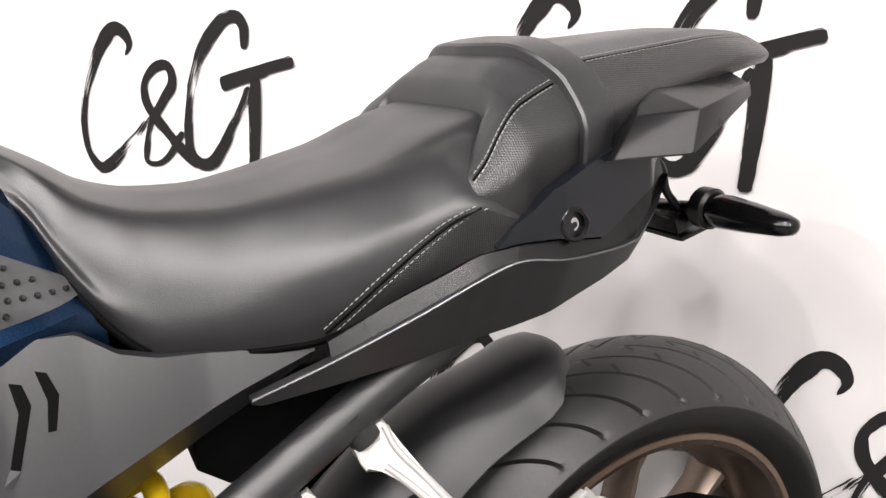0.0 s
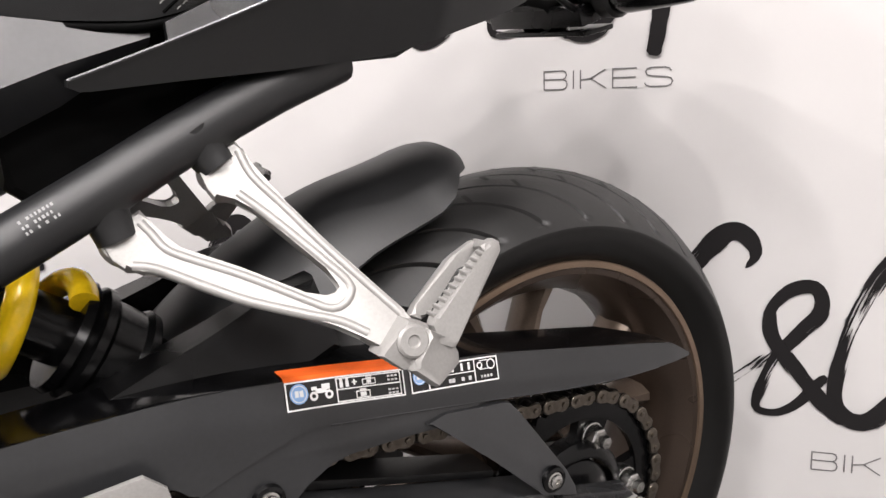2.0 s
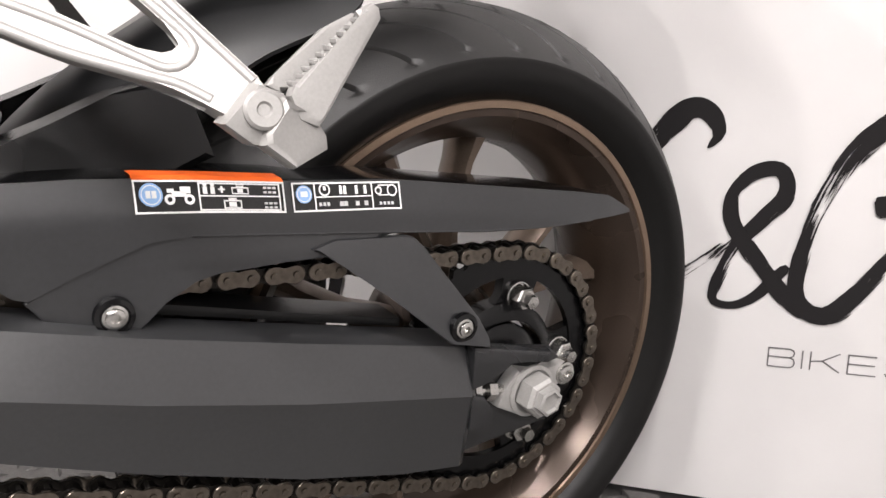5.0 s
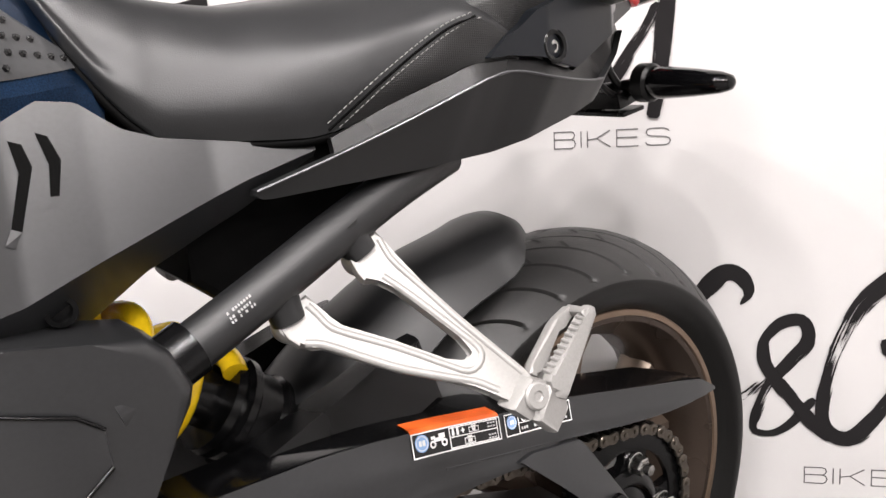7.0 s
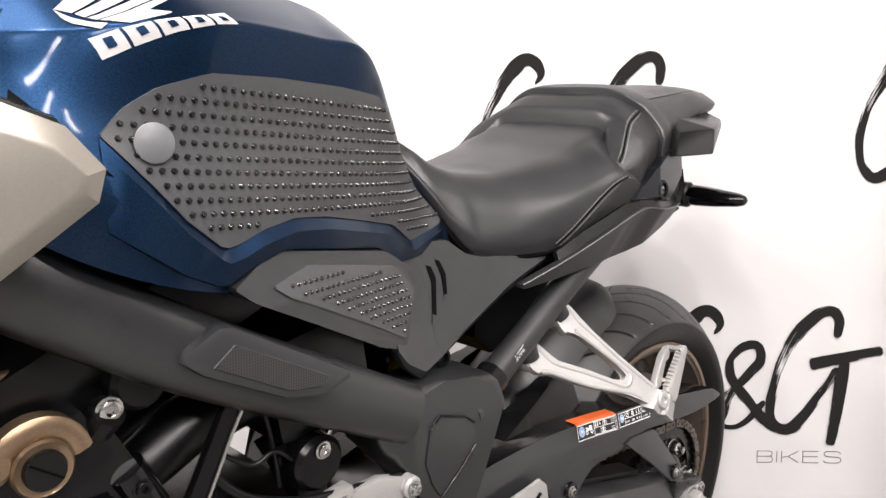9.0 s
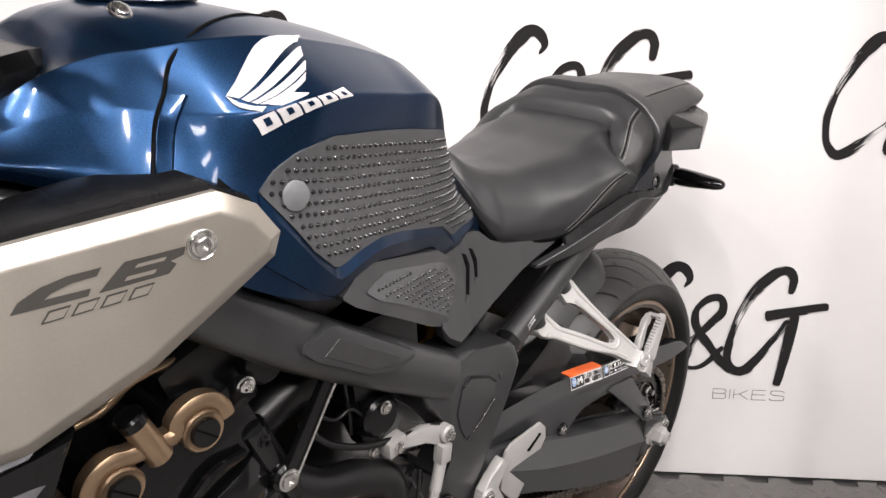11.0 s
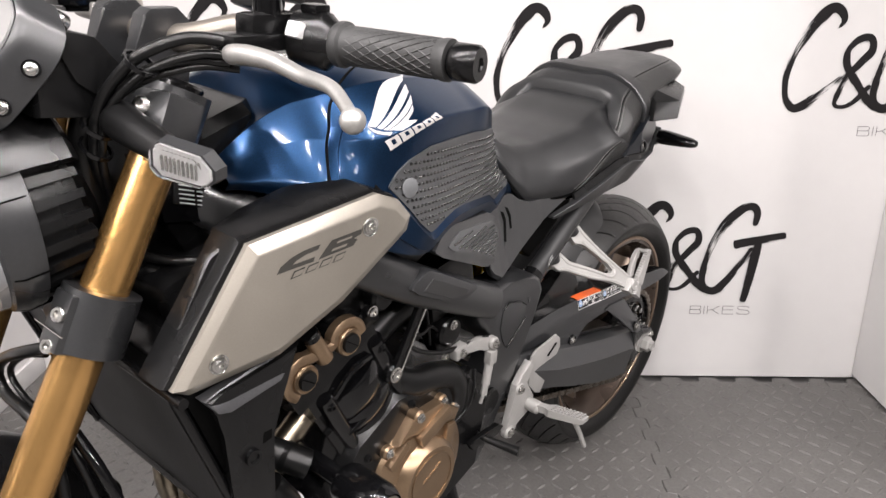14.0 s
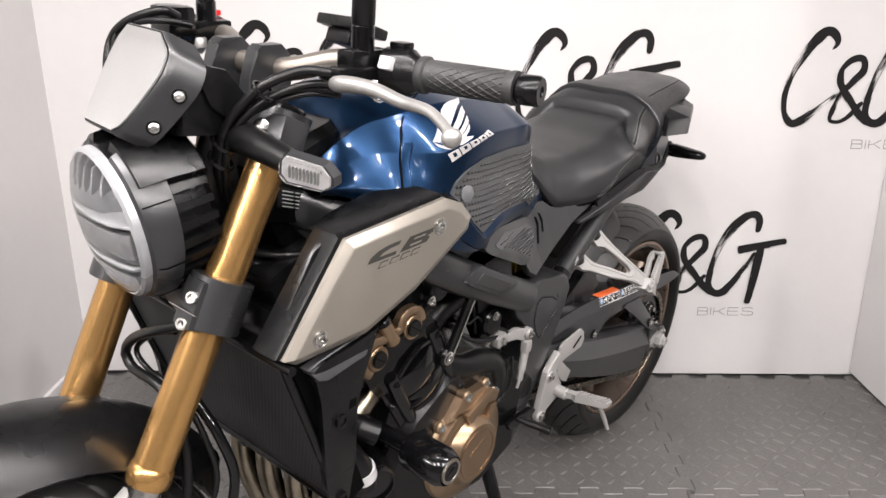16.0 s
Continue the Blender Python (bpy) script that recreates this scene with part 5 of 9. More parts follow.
pil.append((0.252, [(0, 0.780), (0.098, 0.780), (0.106, 0.797), (0.113, 0.814), (0.125, 0.819), (0.139, 0.808), (0.138, 0.796)]))
pil.append((0.240, [(0, 0.785), (0.092, 0.785), (0.099, 0.806), (0.106, 0.828), (0.120, 0.829), (0.142, 0.812), (0.140, 0.790)]))
pil.append((0.226, [(0, 0.790), (0.082, 0.790), (0.089, 0.820), (0.096, 0.846), (0.113, 0.845), (0.143, 0.818), (0.141, 0.787)]))
pil.append((0.217, [(0, 0.795), (0.075, 0.795), (0.082, 0.826), (0.089, 0.856), (0.109, 0.854), (0.141, 0.824), (0.139, 0.788)]))
pil.append((0.211, [(0, 0.868), (0.066, 0.867), (0.078, 0.865), (0.090, 0.863), (0.108, 0.858), (0.139, 0.828), (0.137, 0.790)]))
pil.append((0.200, [(0, 0.884), (0.050, 0.883), (0.070, 0.879), (0.089, 0.872), (0.106, 0.862), (0.134, 0.832), (0.132, 0.794)]))
pil.append((0.175, [(0, 0.898), (0.048, 0.896), (0.070, 0.890), (0.088, 0.880), (0.104, 0.867), (0.127, 0.837), (0.126, 0.802)]))
pil.append((0.120, [(0, 0.905), (0.045, 0.903), (0.066, 0.897), (0.083, 0.889), (0.098, 0.877), (0.116, 0.852), (0.113, 0.828)]))
pil.append((0.050, [(0, 0.911), (0.045, 0.909), (0.064, 0.904), (0.080, 0.897), (0.094, 0.888), (0.108, 0.871), (0.105, 0.856)]))
pil.append((-0.020, [(0, 0.916), (0.045, 0.914), (0.062, 0.910), (0.078, 0.905), (0.092, 0.898), (0.104, 0.887), (0.101, 0.878)]))
pil.append((-0.070, [(0, 0.915), (0.040, 0.913), (0.055, 0.910), (0.068, 0.905), (0.080, 0.899), (0.088, 0.891), (0.085, 0.884)]))
pil.append((-0.100, [(0, 0.904), (0.030, 0.903), (0.042, 0.901), (0.052, 0.898), (0.060, 0.894), (0.066, 0.889), (0.063, 0.885)]))
pil.append((-0.108, [(0, 0.892), (0.026, 0.892), (0.036, 0.891), (0.045, 0.890), (0.052, 0.889), (0.057, 0.887), (0.055, 0.885)]))
swell = lambda f: min(1.0, max(0.0, (0.25 - f) / 0.06))
pil = [(f, [(l * (1 + 0.07 * swell(f)), z + 0.002 + 0.004 * swell(f)) for l, z in h]) for f, h in pil]
bm, PR = profile_loft(pil, 0, 0, (4, 6))
pillion = part("pillion_seat", bm, SEAT, bike, "black vinyl raised pillion seat with a strap", 60)


def on_rings(rings, f, u):
    """A point on a loft at forward place f, u from 0 (middle) to 1 (lower left edge)."""
    n = (len(rings[0]) + 1) // 2 - 1
    k = n + u * n
    i = min(int(k), 2 * n - 1)
    line = [Vector(r[i]).lerp(Vector(r[i + 1]), k - i) for r in rings]
    for p, q in zip(line, line[1:]):
        if min(p.x, q.x) <= f <= max(p.x, q.x):
            return p.lerp(q, (f - p.x) / (q.x - p.x) if abs(q.x - p.x) > 1e-9 else 0)
    return line[0] if abs(line[0].x - f) < abs(line[-1].x - f) else line[-1]


def stitches(parent, pts, length=0.0032, gap=0.0012, r=0.0004, lift=0.0007):
    """A run of separate thread stitches along a line."""
    line = crom(pts, 400)
    run, bm, start = 0.0, bmesh.new(), line[0]
    for p, q in zip(line, line[1:]):
        run += (q - p).length
        if run >= length + gap:
            d = (q - start)
            a, c = start + d * 0.1, start + d * (length / (length + gap))
            up = Vector((0, 0.55, 0.83)) * lift
            tube(bm, [a + up * 0.6, (a + c) / 2 + up * 1.3, c + up * 0.6], r, 5)
            start, run = q, 0.0
    return part("stitching", bm, THREAD, parent, "pale grey double stitching", 60)


RIDER_SEAM = ((0.252, 0.66), (0.272, 0.70), (0.290, 0.745), (0.308, 0.79), (0.326, 0.84), (0.342, 0.91), (0.356, 0.985))
LOBE_SEAM = ((0.250, 0.73), (0.238, 0.715), (0.222, 0.70), (0.205, 0.675), (0.186, 0.645), (0.166, 0.61))
REAR_SEAM = ((0.126, 0.48), (0.09, 0.475), (0.04, 0.465), (-0.02, 0.45), (-0.075, 0.43))
for off in (-0.0045, 0.0045):
    stitches(rider, [on_rings(SR, f, u) + Vector((off, 0.0012, off * 0.3 + 0.0004)) for f, u in RIDER_SEAM])
    stitches(pillion, [on_rings(PR, f, u) + Vector((off * 0.5, off + 0.0006, 0.0012 - off * 0.5)) for f, u in LOBE_SEAM])
    stitches(pillion, [on_rings(PR, f, u) + Vector((0, off * 0.8 + 0.0004, 0.0010 - off * 0.3)) for f, u in REAR_SEAM])
for ob, R_, fu in ((rider, SR, RIDER_SEAM), (pillion, PR, LOBE_SEAM), (pillion, PR, REAR_SEAM)):
    bm = bmesh.new()
    tube(bm, [on_rings(R_, f, u) for f, u in fu], 0.0010, 6, 30)
    part("seam", bm, DARKHOLE, ob, "", 60)
# black edge trim that the rider seat sits on
bm = bmesh.new()
tube(bm, [on_rings(SR, f, 1.0) + Vector((0, -0.004, -0.003)) for f in (0.572, 0.558, 0.544, 0.53, 0.515, 0.50, 0.485, 0.47, 0.455, 0.44, 0.42, 0.40, 0.38, 0.36, 0.33, 0.30, 0.27, 0.24, 0.225, 0.210)], [0.0034] * 17 + [0.0030, 0.0026, 0.0020], 8, 60)
both("seat_edge", bm, DARKHOLE, rider, "black edge trim", 60)
# dark gap where the rider seat meets the pillion
bm = bmesh.new()
gap = [(0.2135, 0.0, 0.8560), (0.2135, 0.060, 0.8550), (0.2160, 0.076, 0.8515), (0.2215, 0.0845, 0.8460), (0.2310, 0.0925, 0.8370), (0.2420, 0.1020, 0.8250), (0.2520, 0.1110, 0.8140), (0.2575, 0.1220, 0.8070), (0.2535, 0.1345, 0.8020), (0.2400, 0.1405, 0.7930), (0.2240, 0.1410, 0.7870)]
tube(bm, [(f, -l, z) for f, l, z in gap[:0:-1]] + gap, 0.0022, 6, 90)
part("seat_gap", bm, DARKHOLE, pillion, "", 60)
# ribbed side panels
for ob, R_, f0, f1, edge in ((pillion, PR, 0.254, 0.150, LOBE_SEAM[::-1]), (pillion, PR, 0.134, -0.085, REAR_SEAM[::-1]), (rider, SR, 0.352, 0.207, ((0.21, 0.66),) + RIDER_SEAM)):
    bm = bmesh.new()
    rows = []
    for k in range(33):
        f = f0 + (f1 - f0) * k / 32
        u0 = lerp1(f, edge) + 0.012
        rows.append([on_rings(R_, f, u0 + (0.99 - u0) * j / 14) + Vector((0.0002, 0.0007, 0.0004)) for j in range(15)])
    skin(bm, rows, False, False)
    both("side_panel", bm, SEATWEAVE, ob, "ribbed vinyl side panel", 60)
# strap over the pillion
bm = bmesh.new()
rings = []
for k in range(41):
    u = -1 + 2 * k / 40
    f = 0.168 - 0.021 * min(1.0, abs(u) * 1.5)
    q, e = on_rings(PR, f + 0.016, abs(u) * 0.98), on_rings(PR, f - 0.016, abs(u) * 0.98)
    nrm = Vector((0, abs(u) ** 1.5, 1 - 0.8 * abs(u))).normalized()
    ring4 = [q - nrm * 0.001, q + nrm * 0.0070, q.lerp(e, 0.07) + nrm * 0.0088, q.lerp(e, 0.5) + nrm * 0.0096, q.lerp(e, 0.93) + nrm * 0.0088, e + nrm * 0.0070, e - nrm * 0.001, q.lerp(e, 0.5) - nrm * 0.004]
    rings.append([Vector((p.x, p.y * (1 if u >= 0 else -1), p.z)) for p in ring4])
skin(bm, rings)
part("seat_strap", bm, SEAT, pillion, "black vinyl grab strap", 30)

# -- seat-side cover --
CREASE = [(0.362, 0.714), (0.411, 0.697), (0.454, 0.679), (0.508, 0.656), (0.545, 0.640), (0.574, 0.634), (0.600, 0.648), (0.612, 0.662)]


def CS(f, z):
    """The cover's face: it leans in below its crease and flares towards the front."""
    fold = lerp1(f, CREASE)
    l = lerp1(f, [(0.34, 0.112), (0.43, 0.107), (0.50, 0.111), (0.545, 0.116), (0.575, 0.124), (0.62, 0.132)]) + (0.72 - fold) * 0.16 - 0.36 * (max(z, fold) - fold)
    return l - max(0.0, fold - z) * 0.85


bm = bmesh.new()
patch(bm, [(0.362, 0.720), (0.404, 0.720), (0.459, 0.724), (0.481, 0.730), (0.503, 0.745), (0.525, 0.746), (0.552, 0.742), (0.578, 0.734), (0.600, 0.716), (0.612, 0.690)], CREASE, CS, 0.002, 0.010, 70, 16)
patch(bm, CREASE, [(0.362, 0.710), (0.408, 0.675), (0.451, 0.652), (0.471, 0.642), (0.494, 0.622), (0.507, 0.612), (0.521, 0.608), (0.541, 0.613), (0.574, 0.625), (0.600, 0.643), (0.612, 0.660)], CS, 0.002, 0.010, 70, 6)
cov_l, cov_r = both("side_cover", bm, GREYPLASTIC, bike, "matt graphite side cover below the seat", 32)
for line, tip in (([(0.5405, 0.725), (0.5340, 0.723), (0.5305, 0.711), (0.5405, 0.678), (0.5455, 0.680), (0.5375, 0.708)], (0.5475, 0.671)),
                  ([(0.5265, 0.729), (0.5205, 0.727), (0.5155, 0.714), (0.5195, 0.695), (0.5240, 0.695), (0.5220, 0.712)], (0.5255, 0.689))):
    bm = bmesh.new()
    slab(bm, line, lambda f, z: CS(f, z) - 0.004, lambda f, z: CS(f, z) + 0.0028)
    slot = part("slot", bm, DARKHOLE, cov_l, "", 0)
    bm = bmesh.new()
    a, c = Vector((line[3][0], 0, line[3][1])), Vector((line[4][0], 0, line[4][1]))
    e = Vector((tip[0], 0, tip[1]))
    vs = [bm.verts.new((v.x, CS(v.x, v.z) + 0.0030, v.z)) for v in (a, c, e + (c - a) * 0.45, e - (c - a) * 0.45)]
    bm.faces.new(vs)
    part("slot_ramp", bm, GREYPLASTIC, slot, "", 0)
bm = bmesh.new()
lathe(bm, [(0, 0.009), (0.004, 0.009), (0.004, 0.0062), (0.0, 0.006), (0.0, 1e-5)], (0.525, CS(0.525, 0.631) + 0.0015, 0.631), (0, 1, 0), 20)
part("cover_screw", bm, SATIN, cov_l, "", 40)
# added filler block, its near-black standing for the shade under the seat
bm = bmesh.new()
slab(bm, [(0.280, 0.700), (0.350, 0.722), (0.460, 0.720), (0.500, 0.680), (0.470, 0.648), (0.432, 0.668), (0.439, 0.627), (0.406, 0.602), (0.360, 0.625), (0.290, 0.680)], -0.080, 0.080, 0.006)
part("hollow_fill", bm, DARKHOLE, bike, "", 0)

# -- rear shock --
SA, SB = Vector((0.565, 0.028, 0.622)), Vector((0.414, 0.030, 0.524))
ax = (SB - SA).normalized()
u1 = ax.cross(Vector((0, 1, 0))).normalized()
u2 = ax.cross(u1)
bm = bmesh.new()
turns, steps = 4.6, 150
tube(bm, [SA + (SB - SA) * (k / steps) + 0.035 * (math.cos(2 * math.pi * turns * k / steps) * u1 + math.sin(2 * math.pi * turns * k / steps) * u2) for k in range(steps + 1)], 0.0092, 12)
shock = part("shock_spring", bm, YELLOW, bike, "bright yellow rear shock spring", 60)
bm = bmesh.new()
L = (SB - SA).length
lathe(bm, [(-0.03, 1e-5), (-0.03, 0.016), (0.0, 0.020), (0.10, 0.020), (L + 0.002, 0.022), (L + 0.002, 0.038), (L + 0.008, 0.040), (L + 0.012, 0.036), (L + 0.016, 0.040), (L + 0.022, 0.040), (L + 0.026, 0.035), (L + 0.046, 0.034), (L + 0.050, 0.037), (L + 0.056, 0.036), (L + 0.060, 0.024), (L + 0.10, 0.018), (L + 0.10, 1e-5)], SA, ax, 32)
part("damper_body", bm, SATIN, shock, "black damper body with adjuster collar", 30)
bm = bmesh.new()
lathe(bm, [(0.06, 0.0215), (0.13, 0.0215)], SA, ax, 24)
part("damper_rod", bm, STEEL, shock)

# -- fuel tank --
tank = []
tank.append((0.484, [(0, 0.780), (0.028, 0.779), (0.046, 0.774), (0.060, 0.766), (0.070, 0.757), (0.079, 0.748), (0.078, 0.728)]))
tank.append((0.512, [(0, 0.812), (0.030, 0.810), (0.050, 0.801), (0.064, 0.788), (0.076, 0.774), (0.086, 0.760), (0.084, 0.733)]))
tank.append((0.545, [(0, 0.850), (0.036, 0.847), (0.058, 0.836), (0.074, 0.816), (0.087, 0.792), (0.095, 0.766), (0.092, 0.732)]))
tank.append((0.600, [(0, 0.905), (0.050, 0.903), (0.086, 0.892), (0.112, 0.866), (0.120, 0.824), (0.120, 0.784), (0.110, 0.728)]))
tank.append((0.667, [(0, 0.952), (0.060, 0.949), (0.114, 0.938), (0.157, 0.915), (0.150, 0.864), (0.147, 0.802), (0.134, 0.738)]))
tank.append((0.720, [(0, 0.968), (0.060, 0.965), (0.114, 0.954), (0.168, 0.921), (0.160, 0.864), (0.164, 0.806), (0.152, 0.744)]))
tank.append((0.795, [(0, 0.980), (0.066, 0.976), (0.122, 0.962), (0.181, 0.924), (0.176, 0.866), (0.183, 0.806), (0.176, 0.750)]))
tank.append((0.845, [(0, 0.985), (0.068, 0.980), (0.126, 0.964), (0.183, 0.920), (0.181, 0.866), (0.190, 0.812), (0.188, 0.762)]))
tank.append((0.895, [(0, 0.982), (0.066, 0.977), (0.118, 0.958), (0.168, 0.910), (0.177, 0.862), (0.188, 0.822), (0.186, 0.782)]))
tank.append((0.930, [(0, 0.978), (0.060, 0.972), (0.106, 0.950), (0.143, 0.908), (0.167, 0.867), (0.178, 0.838), (0.172, 0.804)]))
tank.append((0.965, [(0, 0.964), (0.056, 0.958), (0.098, 0.943), (0.129, 0.911), (0.152, 0.880), (0.164, 0.858), (0.160, 0.832)]))
tank.append((1.005, [(0, 0.912), (0.064, 0.914), (0.094, 0.927), (0.116, 0.904), (0.134, 0.882), (0.140, 0.870), (0.136, 0.856)]))
tank.append((1.040, [(0, 0.868), (0.058, 0.870), (0.086, 0.900), (0.108, 0.892), (0.124, 0.881), (0.128, 0.876), (0.122, 0.867)]))
tank.append((1.060, [(0, 0.852), (0.054, 0.854), (0.084, 0.884), (0.104, 0.886), (0.122, 0.884), (0.126, 0.879), (0.118, 0.870)]))
def creased(half, at, a, b):
    """Two points in place of one, so that the skin folds there in a narrow round."""
    p, q, r = [Vector(half[at + k]) for k in (-1, 0, 1)]
    return half[:at] + [tuple(q.lerp(p, a)), tuple(q.lerp(r, b))] + half[at + 1:]


tank = [(f, creased(creased(h, 3, 0.14, 0.12), 2, 0.12, 0.12)) for f, h in tank]
bm, TR = profile_loft(tank, 0, 0, (5, 8, 0))
tk = part("fuel_tank", bm, BLUE, bike, "metallic blue fuel tank with rubber grip pads", 60)
NT = 40


def tank_side(f, z):
    """How far to the left the tank's flank stands at (forward, up)."""
    i = next((k for k in range(len(TR) - 1) if TR[k][NT].x <= f <= TR[k + 1][NT].x), 0 if f < TR[0][NT].x else len(TR) - 2)
    res = []
    for r in (TR[i], TR[i + 1]):
        half = r[NT + 4:]
        val = half[0].y if z > half[0].z else half[-1].y
        for p, q in zip(half, half[1:]):
            if q.z <= z <= p.z:
                val = p.y + (q.y - p.y) * (p.z - z) / max(1e-6, p.z - q.z)
                break
        res.append(val)
    x0, x1 = TR[i][NT].x, TR[i + 1][NT].x
    t = min(1, max(0, (f - x0) / (x1 - x0)))
    return res[0] + (res[1] - res[0]) * t


def tank_from_above(f, l):
    """A place on the tank's upper half at (forward, left)."""
    lo, hi = 0.0, 0.62
    for _ in range(24):
        mid = (lo + hi) / 2
        lo, hi = (mid, hi) if on_rings(TR, f, mid).y < l else (lo, mid)
    return on_rings(TR, f, lo)


# panel seam of the front covers, with a bright chamfer behind its upright run
SEAM_TOP = [(0.795, 0.065), (0.840, 0.084), (0.885, 0.104), (0.918, 0.119)]
SEAM_SIDE = [(0.931, 0.921), (0.943, 0.903), (0.952, 0.882), (0.959, 0.862), (0.964, 0.840)]
seam = [tank_from_above(f, l) for f, l in SEAM_TOP] + [Vector((f, tank_side(f, z), z)) for f, z in SEAM_SIDE]
bm = bmesh.new()
tube(bm, seam, 0.0017, 8, 70)
both("panel_seam", bm, DARKHOLE, tk, "", 60)
bm = bmesh.new()
rings = []
for p in crom([(f, 0, z) for f, z in SEAM_SIDE], 20):
    rings.append([(p.x - 0.0015, tank_side(p.x - 0.0015, p.z) - 0.001, p.z), (p.x - 0.0025, tank_side(p.x - 0.0025, p.z) + 0.0006, p.z), (p.x - 0.0110, tank_side(p.x - 0.0110, p.z) + 0.0032, p.z), (p.x - 0.0150, tank_side(p.x - 0.0150, p.z) - 0.001, p.z)])
skin(bm, rings, False, False)
both("seam_flange", bm, BLUE, tk, "", 30)

# rubber tank pads with raised pips
PAD_T = [(0.496, 0.771), (0.552, 0.806), (0.606, 0.852), (0.626, 0.872), (0.645, 0.883), (0.700, 0.889), (0.760, 0.892), (0.815, 0.892), (0.850, 0.882), (0.870, 0.870), (0.884, 0.855)]
PAD_B = [(0.496, 0.765), (0.529, 0.758), (0.566, 0.752), (0.605, 0.773), (0.649, 0.782), (0.709, 0.793), (0.746, 0.796), (0.777, 0.791), (0.797, 0.784), (0.810, 0.782), (0.838, 0.803), (0.872, 0.840), (0.884, 0.853)]


def pad(name, top, bot, side, rows_dir, parent, label, pip=0.0020, gap=0.0077, lift=0.0026):
    bm = bmesh.new()
    patch(bm, top, bot, side, lift, 0.004, 60, 12)
    p = part(name, bm, PADRUBBER, parent, label, 50)
    bm = bmesh.new()
    f, row = top[0][0] + 0.006, 0
    z0 = min(z for _, z in bot)
    while z0 < max(z for _, z in top):
        f = top[0][0] + (gap / 4 if row % 2 else 0)
        while f < top[-1][0]:
            z = z0 + rows_dir * (f - top[0][0])
            if lerp1(f, bot) + 0.005 < z < lerp1(f, top) - 0.005 and top[0][0] + 0.006 < f < top[-1][0] - 0.006:
                q = Vector((f, side(f, z) + lift, z))
                n = Vector((-(side(f + 0.01, z) - side(f - 0.01, z)) / 0.02, 1, -(side(f, z + 0.006) - side(f, z - 0.006)) / 0.012)).normalized()
                lathe_pip(bm, q, n, pip)
            f += gap
        z0 += gap * 1.12
        row += 1
    part("stud_relief", bm, STUD, p, "rows of raised rubber pips", 60)["kind"] = "stuff"
    return p


def lathe_pip(bm, q, n, r):
    a = n.cross(Vector((0, 0, 1))).normalized()
    c = n.cross(a)
    lo = [bm.verts.new(q + r * 1.15 * (math.cos(t) * a + math.sin(t) * c)) for t in [k * math.pi / 3 for k in range(6)]]
    hi = [bm.verts.new(q + n * r * 1.15 + r * 0.62 * (math.cos(t) * a + math.sin(t) * c)) for t in [k * math.pi / 3 for k in range(6)]]
    bm.faces.new(hi)
    for k in range(6):
        bm.faces.new((lo[k], lo[(k + 1) % 6], hi[(k + 1) % 6], hi[k]))


bm = bmesh.new()   # folded ledge of the tank under the pad
rings = []
for k in range(61):
    f = 0.500 + 0.385 * k / 60
    zb, zt = lerp1(f, PAD_B), lerp1(f, [(0.50, 0.735), (0.59, 0.735), (0.61, 0.746), (0.628, 0.756), (0.754, 0.775), (0.782, 0.768), (0.81, 0.757), (0.84, 0.770), (0.885, 0.800)])
    g = min(1.0, (f - 0.498) / 0.06, (0.887 - f) / 0.05)
    ze = min(zb - 0.004, max(zt + 0.003, zb - 0.009))
    rings.append([(f, tank_side(f, zb) - 0.002, zb + 0.002), (f, tank_side(f, zb) + 0.0012, zb), (f, tank_side(f, ze) + 0.0012 + 0.0075 * g, ze), (f, tank_side(f, min(zt, ze - 0.001)) + 0.001 + 0.0055 * g, min(zt, ze - 0.001)), (f, tank_side(f, zt) - 0.003, min(zt, ze - 0.001) - 0.002)])
skin(bm, rings, False, False)
both("tank_ledge", bm, BLUE, tk, "", 22)
pad_l = pad("tank_pad", PAD_T, PAD_B, tank_side, 0.06, tk, "charcoal studded rubber tank grip pad")
bm = bmesh.new()
lathe(bm, [(0, 1e-5), (0, 0.0120), (0.0010, 0.0120), (0.0015, 0.0113), (0.0015, 1e-5)], (0.856, tank_side(0.856, 0.850) + 0.0052, 0.850), (0.1, 1, 0.12), 28)
part("pad_badge", bm, shader("grey badge film", (0.11, 0.113, 0.117), 0.4), pad_l, "small round grey badge")

# tank emblem, as plain silver shapes: five feather bars and five blocks; places are (forward, round the tank's half from its ridge)
def on_tank(f, u, off):
    p = on_rings(TR, f, u)
    n = (on_rings(TR, f, u + 0.012) - on_rings(TR, f, u - 0.012)).cross(on_rings(TR, f + 0.005, u) - on_rings(TR, f - 0.005, u)).normalized()
    return p + n * (off if n.y > 0 else -off)


def tank_decal(quad, off=0.0009, n=10):
    bm = bmesh.new()
    (a, b, c, d) = [Vector(p) for p in quad]
    rows = []
    for i in range(n + 1):
        p, q = a.lerp(d, i / n), b.lerp(c, i / n)
        rows.append([on_tank(*p.lerp(q, k / 3), off) for k in range(4)])
    skin(bm, rows, False, False)
    return bm


